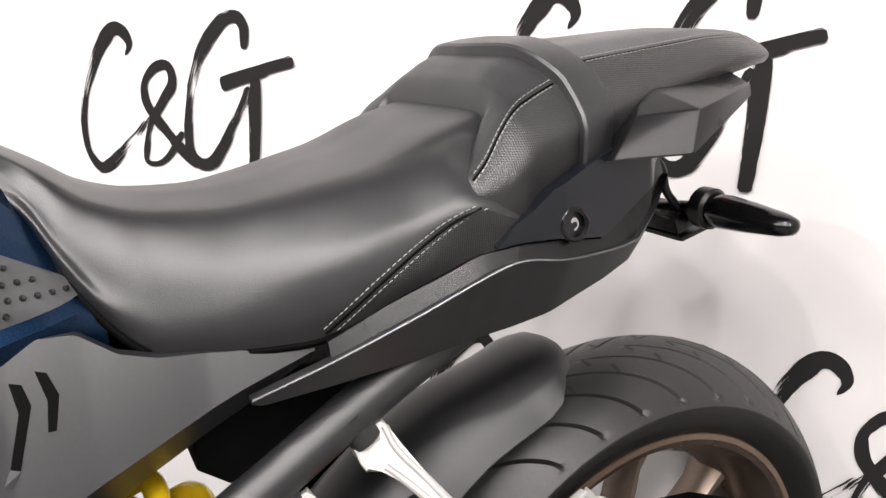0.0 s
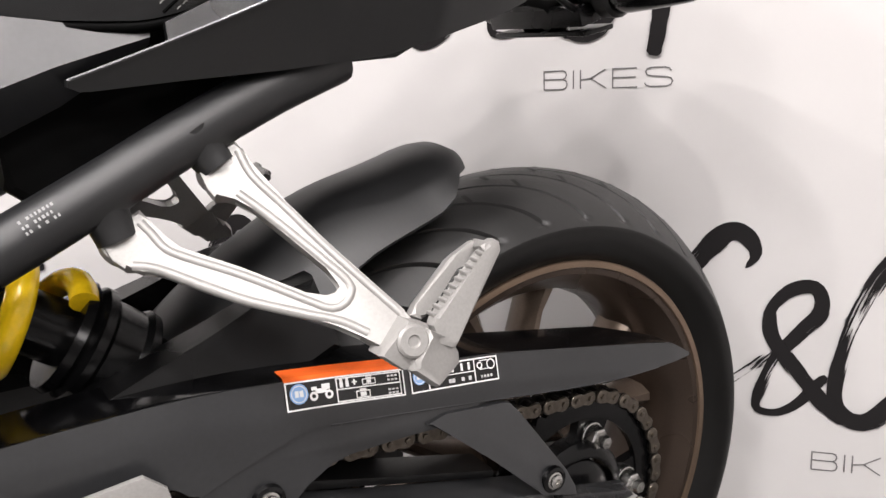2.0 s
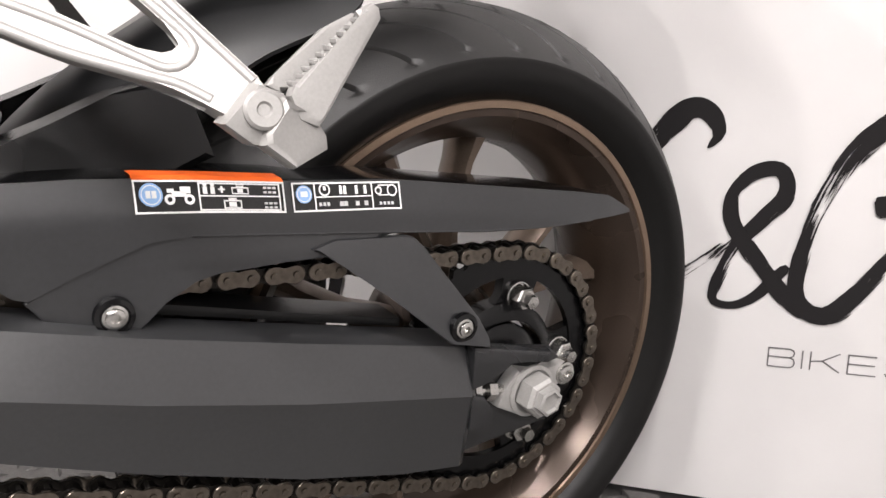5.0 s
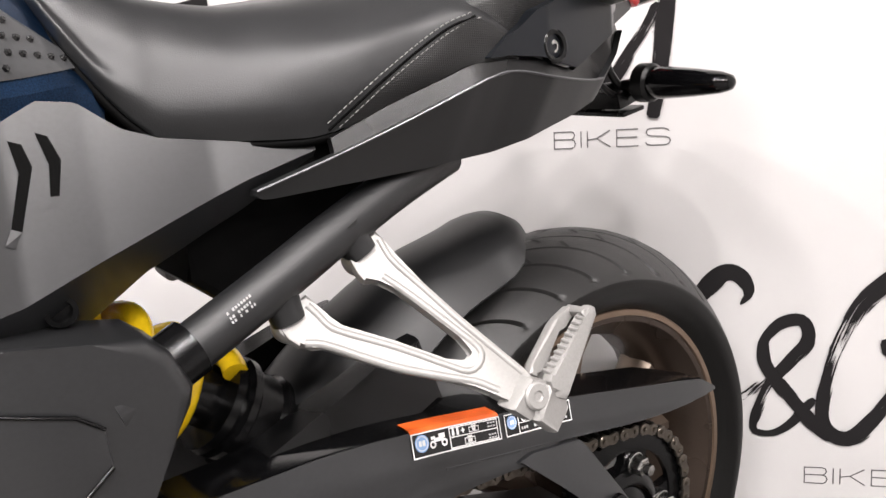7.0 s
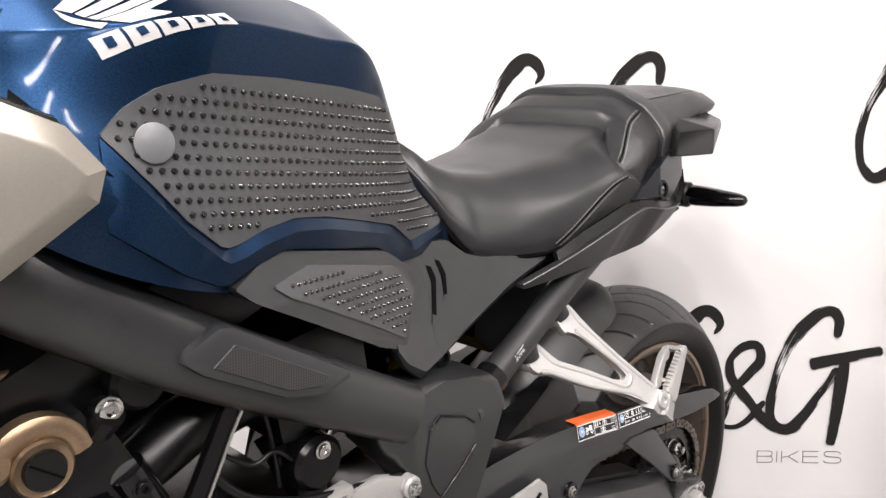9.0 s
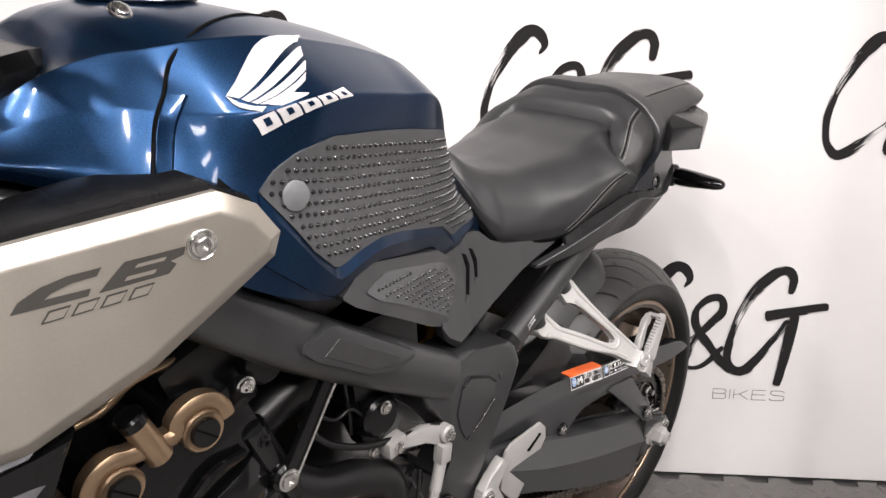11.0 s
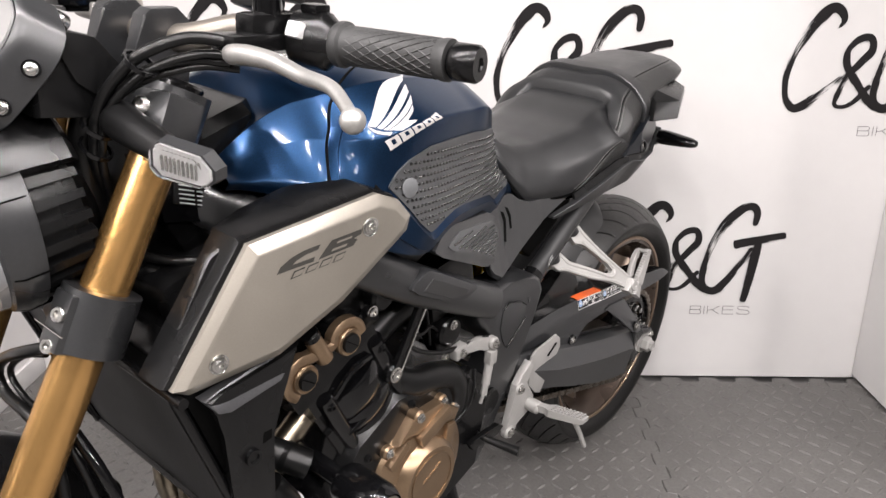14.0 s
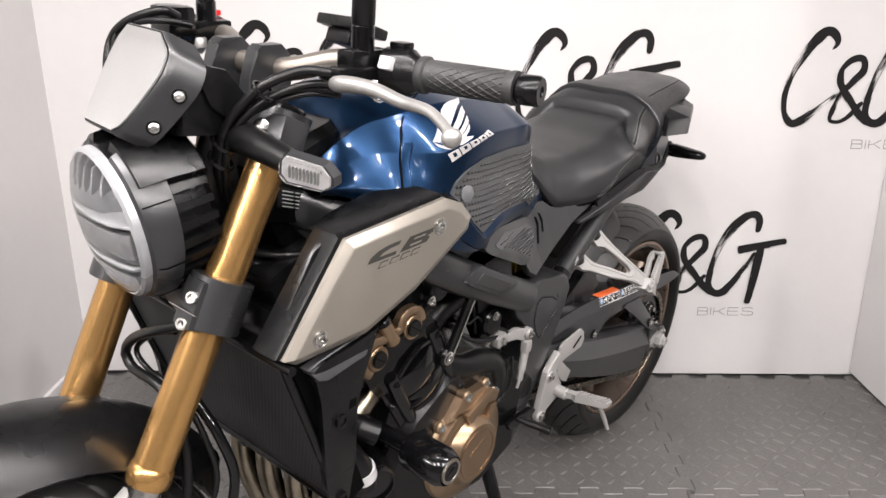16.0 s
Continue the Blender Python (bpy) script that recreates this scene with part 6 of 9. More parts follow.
for q in (((0.800, 0.250), (0.812, 0.3675), (0.8885, 0.491), (0.896, 0.480)), ((0.813, 0.388), (0.819, 0.4175), (0.8835, 0.505), (0.8875, 0.493)), ((0.820, 0.428), (0.827, 0.450), (0.8785, 0.520), (0.8825, 0.508)),
          ((0.829, 0.456), (0.834, 0.4725), (0.8705, 0.535), (0.8775, 0.522)), ((0.856, 0.4925), (0.837, 0.513), (0.863, 0.572), (0.872, 0.536)), ((0.8965, 0.480), (0.893, 0.510), (0.878, 0.590), (0.874, 0.550))):
    part("emblem_bar", tank_decal(q), SILVERINK, tk, "silver emblem bar", 0)
HI0, HI1, LO0, LO1 = Vector((0.886, 0.6225)), Vector((0.800, 0.5025)), Vector((0.880, 0.665)), Vector((0.794, 0.585))
for k in range(5):
    a0, a1 = k / 5 + 0.010, (k + 1) / 5 - 0.012
    block = lambda a, t: HI0.lerp(HI1, a).lerp(LO0.lerp(LO1, a), t)
    part("emblem_block", tank_decal([block(a0, 0), block(a0, 1), block(a1, 1), block(a1, 0)]), SILVERINK, tk, "silver emblem block", 0)
    m0, m1 = a0 + 0.062, a1 - 0.062
    part("emblem_gap", tank_decal([block(m0, 0.26), block(m0, 0.74), block(m1, 0.74), block(m1, 0.26)], 0.0013), BLUE, tk, "", 0)
bm = bmesh.new()
lathe(bm, [(-0.02, 0.045), (0.004, 0.045), (0.010, 0.040), (0.012, 1e-5)], (0.880, 0, 0.978), (0.08, 0, 1), 40)
cap = part("fuel_cap", bm, SATIN, tk, "black round fuel filler cap", 40)
bm = bmesh.new()
lathe(bm, [(0.002, 0.046), (0.006, 0.052), (0.010, 0.050), (0.010, 0.046)], (0.880, 0, 0.978), (0.08, 0, 1), 48, close=True)
part("cap_flange", bm, STEEL, cap, "bright filler cap ring", 40)
screw(tk, (0.945, 0.098, 0.974), 0.007, (0, 0.6, 0.8))

bm = bmesh.new()   # black cover between the tank's front wings
skin(bm, [[(f, -w, z - 0.05), (f, -w, z - 0.010), (f, -w * 0.8, z), (f, w * 0.8, z), (f, w, z - 0.010), (f, w, z - 0.05)] for f, w, z in ((0.978, 0.060, 0.944), (0.995, 0.078, 0.944), (1.030, 0.080, 0.934), (1.068, 0.074, 0.918), (1.080, 0.060, 0.905))])
part("nose_cover", bm, PLASTIC, bike, "black cover between the tank and the steering head", 30)

# -- black trim below the tank with its own small pad --
TRS = lambda f, z: lerp1(f, [(0.57, 0.128), (0.65, 0.150), (0.75, 0.182), (0.82, 0.200)]) + max(0, z - 0.74) * -0.35
bm = bmesh.new()
patch(bm, [(0.582, 0.716), (0.590, 0.732), (0.610, 0.744), (0.628, 0.754), (0.754, 0.773), (0.782, 0.767), (0.804, 0.756)], [(0.582, 0.713), (0.590, 0.691), (0.596, 0.658), (0.639, 0.673), (0.719, 0.711), (0.790, 0.744), (0.804, 0.754)], TRS, 0.0, 0.030, 60, 10)
trim_l, trim_r = both("knee_trim", bm, GREYPLASTIC, bike, "matt black trim panel under the tank", 40)
pad("knee_pad", [(0.589, 0.714), (0.608, 0.733), (0.624, 0.742), (0.734, 0.760), (0.750, 0.757), (0.770, 0.752)], [(0.589, 0.711), (0.593, 0.698), (0.601, 0.672), (0.650, 0.695), (0.718, 0.725), (0.756, 0.741), (0.770, 0.750)], TRS, 0.02, trim_l, "small studded rubber knee pad", pip=0.0017, gap=0.0066, lift=0.0016)

# -- frame: spars, pivot plates --
bm = bmesh.new()
spar = [(0.600, 0.138, 0.600), (0.660, 0.146, 0.629), (0.740, 0.156, 0.668), (0.820, 0.162, 0.708), (0.900, 0.158, 0.754), (0.970, 0.138, 0.798), (1.040, 0.092, 0.838), (1.085, 0.045, 0.860)]
line = crom(spar, 34)
rings = []
for i, q in enumerate(line):
    d = (line[min(i + 1, 33)] - line[max(i - 1, 0)]).normalized()
    side = d.cross(Vector((0, 0, 1))).normalized() * -1
    up = side.cross(d)
    if up.z < 0:
        up = -up
    rings.append([q + up * 0.028 * math.copysign(abs(math.sin(t)) ** 0.8, math.sin(t)) + side * 0.021 * math.copysign(abs(math.cos(t)) ** 0.8, math.cos(t)) for t in [2 * math.pi * k / 20 for k in range(20)]])
skin(bm, rings)
spar_l, spar_r = both("frame_spar", bm, FRAME, bike, "graphite steel frame spar", 45)
bm = bmesh.new()
lathe(bm, [(-0.075, 1e-5), (-0.075, 0.036), (0.080, 0.036), (0.080, 1e-5)], (1.105, 0, 0.880), (-0.42, 0, 0.907), 30)
part("steering_head", bm, FRAME, bike, "graphite steering head", 40)
bm = bmesh.new()
box(bm, (1.04, 0, 0.835), (0.12, 0.16, 0.075), Euler((0, radians(28), 0)), 0.015)
part("head_gusset", bm, SATIN, bike, "", 35)
bm = bmesh.new()
slab(bm, [(1.122, 0.902), (1.042, 0.876), (0.940, 0.832), (0.960, 0.806), (1.050, 0.826), (1.112, 0.838)], 0.040, 0.0890, 0.004)
part("head_cover", bm, GLOSS, bike, "gloss black cover beside the steering head", 35)
bm = bmesh.new()
web(bm, [(1.100, 0.0905, 0.883), (1.050, 0.0905, 0.867), (1.055, 0.0905, 0.841), (1.103, 0.0905, 0.858)], 0.002, 0.0004)
plate = part("info_plate", bm, BLACKLABEL, bike, "small printed information plate", 30)
for k in range(5):
    bm = bmesh.new()
    z = 0.878 - 0.0048 * k
    for s0, s1 in ((0.08, 0.45), (0.52, 0.66), (0.72, 0.95)):
        a = Vector((1.099, 0.0918, z)).lerp(Vector((1.053, 0.0918, z - 0.015)), s0)
        c = Vector((1.099, 0.0918, z)).lerp(Vector((1.053, 0.0918, z - 0.015)), s1)
        tube(bm, [a, c], 0.0007, 4)
    part("print_bar", bm, LIGHTGREY, plate, "", 0)
PIV = [(0.646, 0.598), (0.632, 0.616), (0.600, 0.623), (0.560, 0.624), (0.520, 0.620), (0.490, 0.616), (0.476, 0.606), (0.464, 0.584), (0.466, 0.572), (0.480, 0.548), (0.494, 0.515), (0.512, 0.450), (0.534, 0.384), (0.552, 0.320), (0.566, 0.270), (0.620, 0.262),
       (0.618, 0.340), (0.612, 0.410), (0.592, 0.455), (0.572, 0.490), (0.574, 0.512), (0.600, 0.540), (0.632, 0.572)]
bm = bmesh.new()
slab(bm, PIV, 0.095, lambda f, z: 0.150 if z > 0.5 else 0.150 - 0.03 * (0.5 - z) / 0.25, 0.009, 3)
piv_l, piv_r = both("pivot_plate", bm, FRAME, bike, "graphite frame pivot plate", 40)
bm = bmesh.new()
slab(bm, [(0.578, 0.582), (0.566, 0.592), (0.530, 0.582), (0.516, 0.572), (0.513, 0.548), (0.535, 0.528), (0.560, 0.508), (0.572, 0.524), (0.582, 0.548)], 0.148, 0.1516, 0.0015, 2)
part("recess_panel", bm, FRAME, piv_l, "", 30)
bm = bmesh.new()
tube(bm, [(0.5135, 0.152, 0.549), (0.535, 0.152, 0.5285), (0.560, 0.152, 0.508)], 0.0014, 6)
tube(bm, [(0.578, 0.152, 0.582), (0.566, 0.152, 0.592), (0.530, 0.152, 0.582), (0.516, 0.152, 0.572)], 0.0012, 6)
part("recess_edge", bm, SATIN, piv_l, "", 60)
bm = bmesh.new()
tube(bm, [(0.474, 0.1245, 0.590), (0.510, 0.130, 0.575)], 0.0215, 18)
part("lug", bm, FRAME, piv_l, "", 40)
bm = bmesh.new()
lathe(bm, [(0, 0.024), (0.008, 0.024), (0.010, 0.022), (0.008, 0.019), (0.008, 1e-5)], (0.584, 0.138, 0.413), (0, 1, 0), 30)
part("pivot_cap", bm, SATIN, piv_l, "", 40)
# side panel on the spar
bm = bmesh.new()
slab(bm, [(0.842, 0.712), (0.838, 0.720), (0.816, 0.732), (0.806, 0.731), (0.706, 0.679), (0.706, 0.672), (0.730, 0.664), (0.764, 0.670), (0.828, 0.701)], 0.168, 0.190, 0.005, 2)
cap_l, cap_r = both("spar_cover", bm, GREYPLASTIC, bike, "black textured cover panel on the frame spar", 35)
bm = bmesh.new()
slab(bm, [(0.822, 0.706), (0.806, 0.719), (0.728, 0.680), (0.734, 0.673), (0.762, 0.676)], 0.1895, 0.1912, 0.0005, 1)
part("grip_texture", bm, weave(shader("pebbled plastic", (0.018, 0.018, 0.018), 0.5), 150, 0.25), cap_l, "pebbled insert", 30)

# -- engine --
bm = bmesh.new()
rings = []
for l, s in ((-0.150, 0.90), (-0.135, 1.0), (0.135, 1.0), (0.150, 0.90)):
    ctr = Vector((0.765, 0, 0.395))
    prof = [(0.60, 0.30), (0.585, 0.42), (0.64, 0.50), (0.72, 0.53), (0.82, 0.535), (0.90, 0.49), (0.955, 0.42), (0.95, 0.33), (0.90, 0.275), (0.70, 0.262)]
    rings.append([(ctr.x + (f - ctr.x) * s, l, ctr.z + (z - ctr.z) * s) for f, z in prof])
skin(bm, rings)
engine = part("engine", bm, SATIN, bike, "black four-cylinder engine with bronze covers", 30)
UPD = Vector((0.50, 0, 0.866)).normalized()    # cylinders lean forward
FWD = Vector((0.866, 0, -0.50)).normalized()
CYL = Vector((0.842, 0, 0.500))


def eng(a, l, u):
    """A place on the cylinder block: a along the engine's own forward, l left, u up its cylinders."""
    return CYL + FWD * a + Vector((0, l, 0)) + UPD * u


bm = bmesh.new()
skin(bm, [[eng(a, l, u) for a, l in ((-0.058, -w), (0.072, -w), (0.072, w), (-0.058, w))] for u, w in ((-0.04, 0.138), (0.06, 0.138), (0.064, 0.132), (0.10, 0.132), (0.104, 0.142), (0.165, 0.146))])
part("cylinder_block", bm, GLOSS, engine, "black cylinder block and head", 25)
bm = bmesh.new()   # cam covers
CAMS = ((-0.014, 0.170), (0.058, 0.183))
for a, u in CAMS:
    lathe(bm, [(-0.148, 1e-5), (-0.148, 0.026), (0.144, 0.026), (0.148, 0.023)], eng(a, 0, u), (0, 1, 0), 28)
skin(bm, [[eng(a, l, u) for a, l in ((-0.050, -0.148), (0.088, -0.148), (0.088, 0.148), (-0.050, 0.148))] for u in (0.140, 0.182)])
part("cam_cover", bm, SATIN, engine, "black cam housing", 35)
for a, u in CAMS:
    bm = bmesh.new()
    lathe(bm, [(0.146, 0.0125), (0.146, 0.0185), (0.1545, 0.0185), (0.1565, 0.0170), (0.1555, 0.0150), (0.1555, 0.0125)], eng(a, 0, u), (0, 1, 0), 36, close=True)
    part("cap_ring", bm, BRONZE, engine, "bronze end ring", 35)
    bm = bmesh.new()
    lathe(bm, [(0.140, 1e-5), (0.140, 0.0132), (0.1585, 0.0128), (0.160, 0.012), (0.160, 1e-5)], eng(a, 0, u), (0, 1, 0), 30)
    bore = part("end_plug", bm, RUBBER, engine, "round black rubber end plug", 35)
    bm = bmesh.new()
    box(bm, eng(a, 0.1605, u), (0.023, 0.0010, 0.0012), Euler((0, radians(-35), 0)))
    part("plug_line", bm, DARKHOLE, bore, "", 0)
bm = bmesh.new()   # bronze flange that arches over both ends
arch = []
for (a, u), a0, a1 in ((CAMS[0], 200, 35), (CAMS[1], 140, -35)):
    for k in range(7):
        g = radians(a0 + (a1 - a0) * k / 6)
        arch.append((a + 0.0245 * math.cos(g), u + 0.0245 * math.sin(g)))
line = crom([(a, 0.0, u) for a, u in arch], 44)
rings = []
for i, q in enumerate(line):
    d = (line[min(i + 1, 43)] - line[max(i - 1, 0)]).normalized()
    e = Vector((-d.z, 0, d.x)) * 0.0072
    rings.append([eng(q.x + e.x * s_, l, q.z + e.z * s_) for s_, l in ((-1, 0.140), (-1, 0.1515), (-0.5, 0.1540), (0.5, 0.1540), (1, 0.1515), (1, 0.140))])
skin(bm, rings)
part("cover_rib", bm, BRONZE, engine, "", 35)
bm = bmesh.new()   # bronze top edge of the cam cover, seen end on
tube(bm, [eng(-0.040, 0.120, 0.215), eng(0.0, 0.125, 0.232), eng(0.030, 0.120, 0.226), eng(0.075, 0.125, 0.240), eng(0.108, 0.120, 0.222)], 0.0035, 8, 30)
part("cover_edge", bm, BRONZE, engine, "", 60)
bm = bmesh.new()
lathe(bm, [(0, 0.0115), (0.040, 0.0105), (0.042, 0.009)], eng(0.022, 0.148, 0.178), UPD, 20)
part("plug_tower", bm, BRONZE, engine, "", 40)
bm = bmesh.new()
disc(bm, eng(0.022, 0.148, 0.219), UPD, 0.0118, 0.010, 20, 0.002)
part("tower_bolt", bm, SATIN, engine, "", 40)
bm = bmesh.new()
for a in (-0.050, 0.050):
    tube(bm, [eng(a * 0.96, 0.132, -0.03), eng(a, 0.135, 0.02), eng(a, 0.136, 0.06), eng(a, 0.138, 0.122)], [0.013, 0.012, 0.013, 0.014], 16)
tube(bm, [eng(-0.032, 0.146, 0.112), eng(0.0, 0.149, 0.124), eng(0.040, 0.146, 0.112)], 0.005, 8, 14)
tube(bm, [eng(-0.048, 0.146, 0.050), eng(-0.01, 0.146, 0.052), eng(0.01, 0.146, 0.036), eng(0.050, 0.146, 0.040)], 0.0032, 8, 24)
part("cylinder_casting", bm, GLOSS, engine, "", 40)
for u0, u1, bulge in ((-0.030, 0.018, 0.013), (0.022, 0.050, 0.016), (0.054, 0.098, 0.018)):
    bm = bmesh.new()   # rounded water jacket between the columns, in stepped bands
    rings = []
    for s_, k in ((u0, 0.86), (u0 + 0.004, 1.0), ((u0 + u1) / 2, 1.06), (u1 - 0.004, 1.0), (u1, 0.86)):
        rings.append([eng(-0.040 + 0.080 * j / 10, 0.134 + bulge * k * math.sin(math.pi * (0.08 + 0.84 * j / 10)) ** 0.6, s_) for j in range(11)] + [eng(0.040, 0.120, s_), eng(-0.040, 0.120, s_)])
    skin(bm, rings)
    part("water_jacket", bm, GLOSS, engine, "", 40)
for a, u in ((-0.050, 0.108), (0.050, 0.108), (-0.050, -0.026), (0.048, -0.026)):
    screw(engine, eng(a, 0.1495, u), 0.0055, (0, 1, 0), "bolt", SATIN)
bm = bmesh.new()   # crankcase deck under the cylinders
slab(bm, [(0.790, 0.440), (0.785, 0.500), (0.812, 0.548), (0.868, 0.566), (0.925, 0.540), (0.945, 0.470), (0.930, 0.430)], -0.132, 0.1325, 0.006)
part("crankcase_deck", bm, SATIN, engine, "", 30)
# alternator cover, bronze
AC = Vector((0.768, 0, 0.380))
bm = bmesh.new()
lathe(bm, [(0.120, 0.106), (0.140, 0.104), (0.156, 0.094), (0.164, 0.076), (0.166, 0.062), (0.176, 0.058), (0.182, 0.052), (0.182, 1e-5)], AC, (0, 1, 0), 56)
alt = part("alternator_cover", bm, BRONZE, engine, "bronze round alternator cover", 28)
bm = bmesh.new()
lathe(bm, [(0.1822, 0.044), (0.1836, 0.044), (0.1836, 0.0425), (0.1822, 0.0425)], AC, (0, 1, 0), 40, close=True)
part("cover_line", bm, BRONZE, alt, "", 40)
for k in range(6):
    bm = bmesh.new()
    box(bm, AC + Vector((0.016 - 0.0064 * k, 0.1828, 0.002 + 0.0034 * k)), (0.0042, 0.0012, 0.0052), Euler((0, radians(28), 0)))
    part("raised_mark", bm, BRONZE, alt, "", 0)
bm = bmesh.new()
web(bm, [AC + Vector(q) for q in ((0.060, 0.150, 0.075), (0.030, 0.150, 0.108), (-0.030, 0.150, 0.110), (-0.075, 0.150, 0.080), (-0.062, 0.152, 0.062), (0.0, 0.152, 0.088))], 0.034, 0.006)
part("cover_flange", bm, BRONZE, alt, "", 30)
bm = bmesh.new()
box(bm, AC + Vector((-0.012, 0.166, 0.082)), (0.070, 0.020, 0.022), Euler((0, radians(24), 0)), 0.004)
box(bm, AC + Vector((-0.048, 0.166, 0.044)), (0.020, 0.014, 0.050), Euler((0, radians(-8), 0)), 0.004)
box(bm, AC + Vector((0.056, 0.160, 0.060)), (0.044, 0.018, 0.016), Euler((0, radians(40), 0)), 0.004)
part("cover_rib", bm, BRONZE, alt, "", 30)
for q in ((0.070, 0.158, 0.070), (0.018, 0.166, 0.108), (-0.040, 0.160, 0.106), (-0.082, 0.150, 0.072), (0.100, 0.140, -0.020), (-0.095, 0.140, 0.0), (0.03, 0.14, -0.10)):
    bm = bmesh.new()
    disc(bm, AC + Vector((q[0], q[1] - 0.02, q[2])), (0, 1, 0), 0.0105, 0.022, 16, 0.003)
    part("bolt_boss", bm, BRONZE, alt, "", 35)
    screw(alt, AC + Vector((q[0], q[1] + 0.002, q[2])), 0.006, (0, 1, 0), "bolt")
# sprocket cover behind it
bm = bmesh.new()
slab(bm, [(0.690, 0.500), (0.640, 0.500), (0.600, 0.470), (0.590, 0.400), (0.600, 0.330), (0.650, 0.290), (0.720, 0.300), (0.700, 0.400)], 0.100, 0.146, 0.008)
part("sprocket_cover", bm, SATIN, engine, "black front sprocket cover", 30)
# crash protector on the engine's side
bm = bmesh.new()
SL = Vector((0.968, 0, 0.503))
lathe(bm, [(0.120, 1e-5), (0.120, 0.013), (0.206, 0.013), (0.208, 0.0255), (0.214, 0.028), (0.268, 0.028), (0.280, 0.0225), (0.281, 0.0215)], SL, (0, 1, 0), 40)
slider = part("crash_bobbin", bm, GLOSS, engine, "glossy black crash bobbin", 30)
bm = bmesh.new()
lathe(bm, [(0.280, 0.0190), (0.2832, 0.0186), (0.2832, 0.0150), (0.2822, 0.0145)], SL, (0, 1, 0), 32)
part("bobbin_ring", bm, BARTI, slider, "machined silver ring", 30)
bm = bmesh.new()
lathe(bm, [(0.2825, 0.0148), (0.2825, 1e-5)], SL, (0, 1, 0), 24)
box(bm, SL + Vector((0, 0.2832, 0)), (0.016, 0.0008, 0.005), Euler((0, radians(25), 0)))
part("bobbin_cap", bm, SATIN, slider, "", 30)
bm = bmesh.new()
tube(bm, [SL + Vector((0.11, 0.06, 0.06)), SL + Vector((0.06, 0.10, 0.03)), SL + Vector((0.01, 0.150, 0.0))], 0.019, 14)
lathe(bm, [(0, 0.0205), (0.008, 0.0205)], SL + Vector((0.03, 0.13, 0.012)), (-0.4, 0.9, -0.2), 20)
part("water_pipe", bm, RUBBER, engine, "black coolant hose", 50)
# engine hanger strut and bolts
bm = bmesh.new()
web(bm, [(0.836, 0.150, 0.568), (0.820, 0.150, 0.566), (0.795, 0.158, 0.640), (0.772, 0.160, 0.690), (0.786, 0.160, 0.692), (0.806, 0.158, 0.645)], 0.008, 0.0015)
strut = part("engine_hanger", bm, SATIN, bike, "slim engine hanger strut", 25)
bm = bmesh.new()
tube(bm, [(0.8185, 0.1555, 0.572), (0.794, 0.1635, 0.642), (0.772, 0.1655, 0.688)], 0.0016, 6)
part("bare_edge", bm, STEEL, strut, "bare metal edge", 60)
bm = bmesh.new()
disc(bm, (0.828, 0.140, 0.571), (0, 1, 0), 0.0145, 0.014, 24, 0.003)
part("hanger_boss", bm, SATIN, strut, "", 40)
screw(strut, (0.828, 0.1545, 0.571), 0.009, (0, 1, 0), "hanger_bolt")
screw(engine, (0.873, 0.150, 0.679), 0.0075, (0, 1, 0), "bolt")
bm = bmesh.new()
disc(bm, (0.850, 0.120, 0.692), (0, 1, 0), 0.020, 0.030, 24, 0.004)
tube(bm, [(0.873, 0.150, 0.679), (0.880, 0.130, 0.655), (0.885, 0.120, 0.63)], 0.012, 10)
part("coil_pack", bm, PLASTIC, engine, "", 35)
# intake and throttle bodies, dark, in the gap behind the cylinders
bm = bmesh.new()
box(bm, (0.69, 0, 0.655), (0.10, 0.27, 0.09), Euler((0, radians(12), 0)), 0.012)
intake = part("intake", bm, RUBBER, bike, "black rubber intake stubs and airbox", 35)
bm = bmesh.new()
box(bm, (0.82, 0, 0.72), (0.24, 0.26, 0.07), Euler((0, radians(26), 0)), 0.012)
part("airbox", bm, RUBBER, intake, "", 35)
for l in (-0.105, -0.035, 0.035, 0.105):
    bm = bmesh.new()
    tube(bm, [(0.850, l, 0.600), (0.800, l, 0.632), (0.740, l, 0.650), (0.690, l, 0.655)], [0.020, 0.024, 0.026, 0.030], 16)
    part("intake_stub", bm, RUBBER, intake, "", 35)
bm = bmesh.new()
disc(bm, (0.700, 0.112, 0.585), (0, 1, 0), 0.024, 0.034, 24, 0.004)
slab(bm, [(0.735, 0.600), (0.690, 0.612), (0.672, 0.590), (0.676, 0.545), (0.700, 0.538), (0.712, 0.560)], 0.10, 0.125, 0.004)
part("shift_housing", bm, SATIN, bike, "", 35)
for q in ((0.700, 0.147, 0.598), (0.706, 0.14, 0.545)):
    screw(engine, q, 0.006, (0, 1, 0), "bolt")
for k, pts in enumerate(([(0.800, 0.135, 0.610), (0.770, 0.142, 0.580), (0.720, 0.146, 0.560), (0.660, 0.148, 0.552), (0.615, 0.150, 0.548)],
                         [(0.790, 0.130, 0.620), (0.760, 0.136, 0.600), (0.740, 0.138, 0.606), (0.720, 0.136, 0.590)],
                         [(0.640, 0.150, 0.500), (0.650, 0.158, 0.470), (0.660, 0.156, 0.440), (0.690, 0.150, 0.420)],
                         [(0.760, 0.12, 0.66), (0.745, 0.128, 0.64), (0.735, 0.13, 0.60), (0.73, 0.13, 0.57)])):
    bm = bmesh.new()
    tube(bm, pts, 0.0038 if k == 0 else 0.0022, 8, 24)
    part("cable", bm, RUBBER, engine, "thin black cable", 60)
bm = bmesh.new()
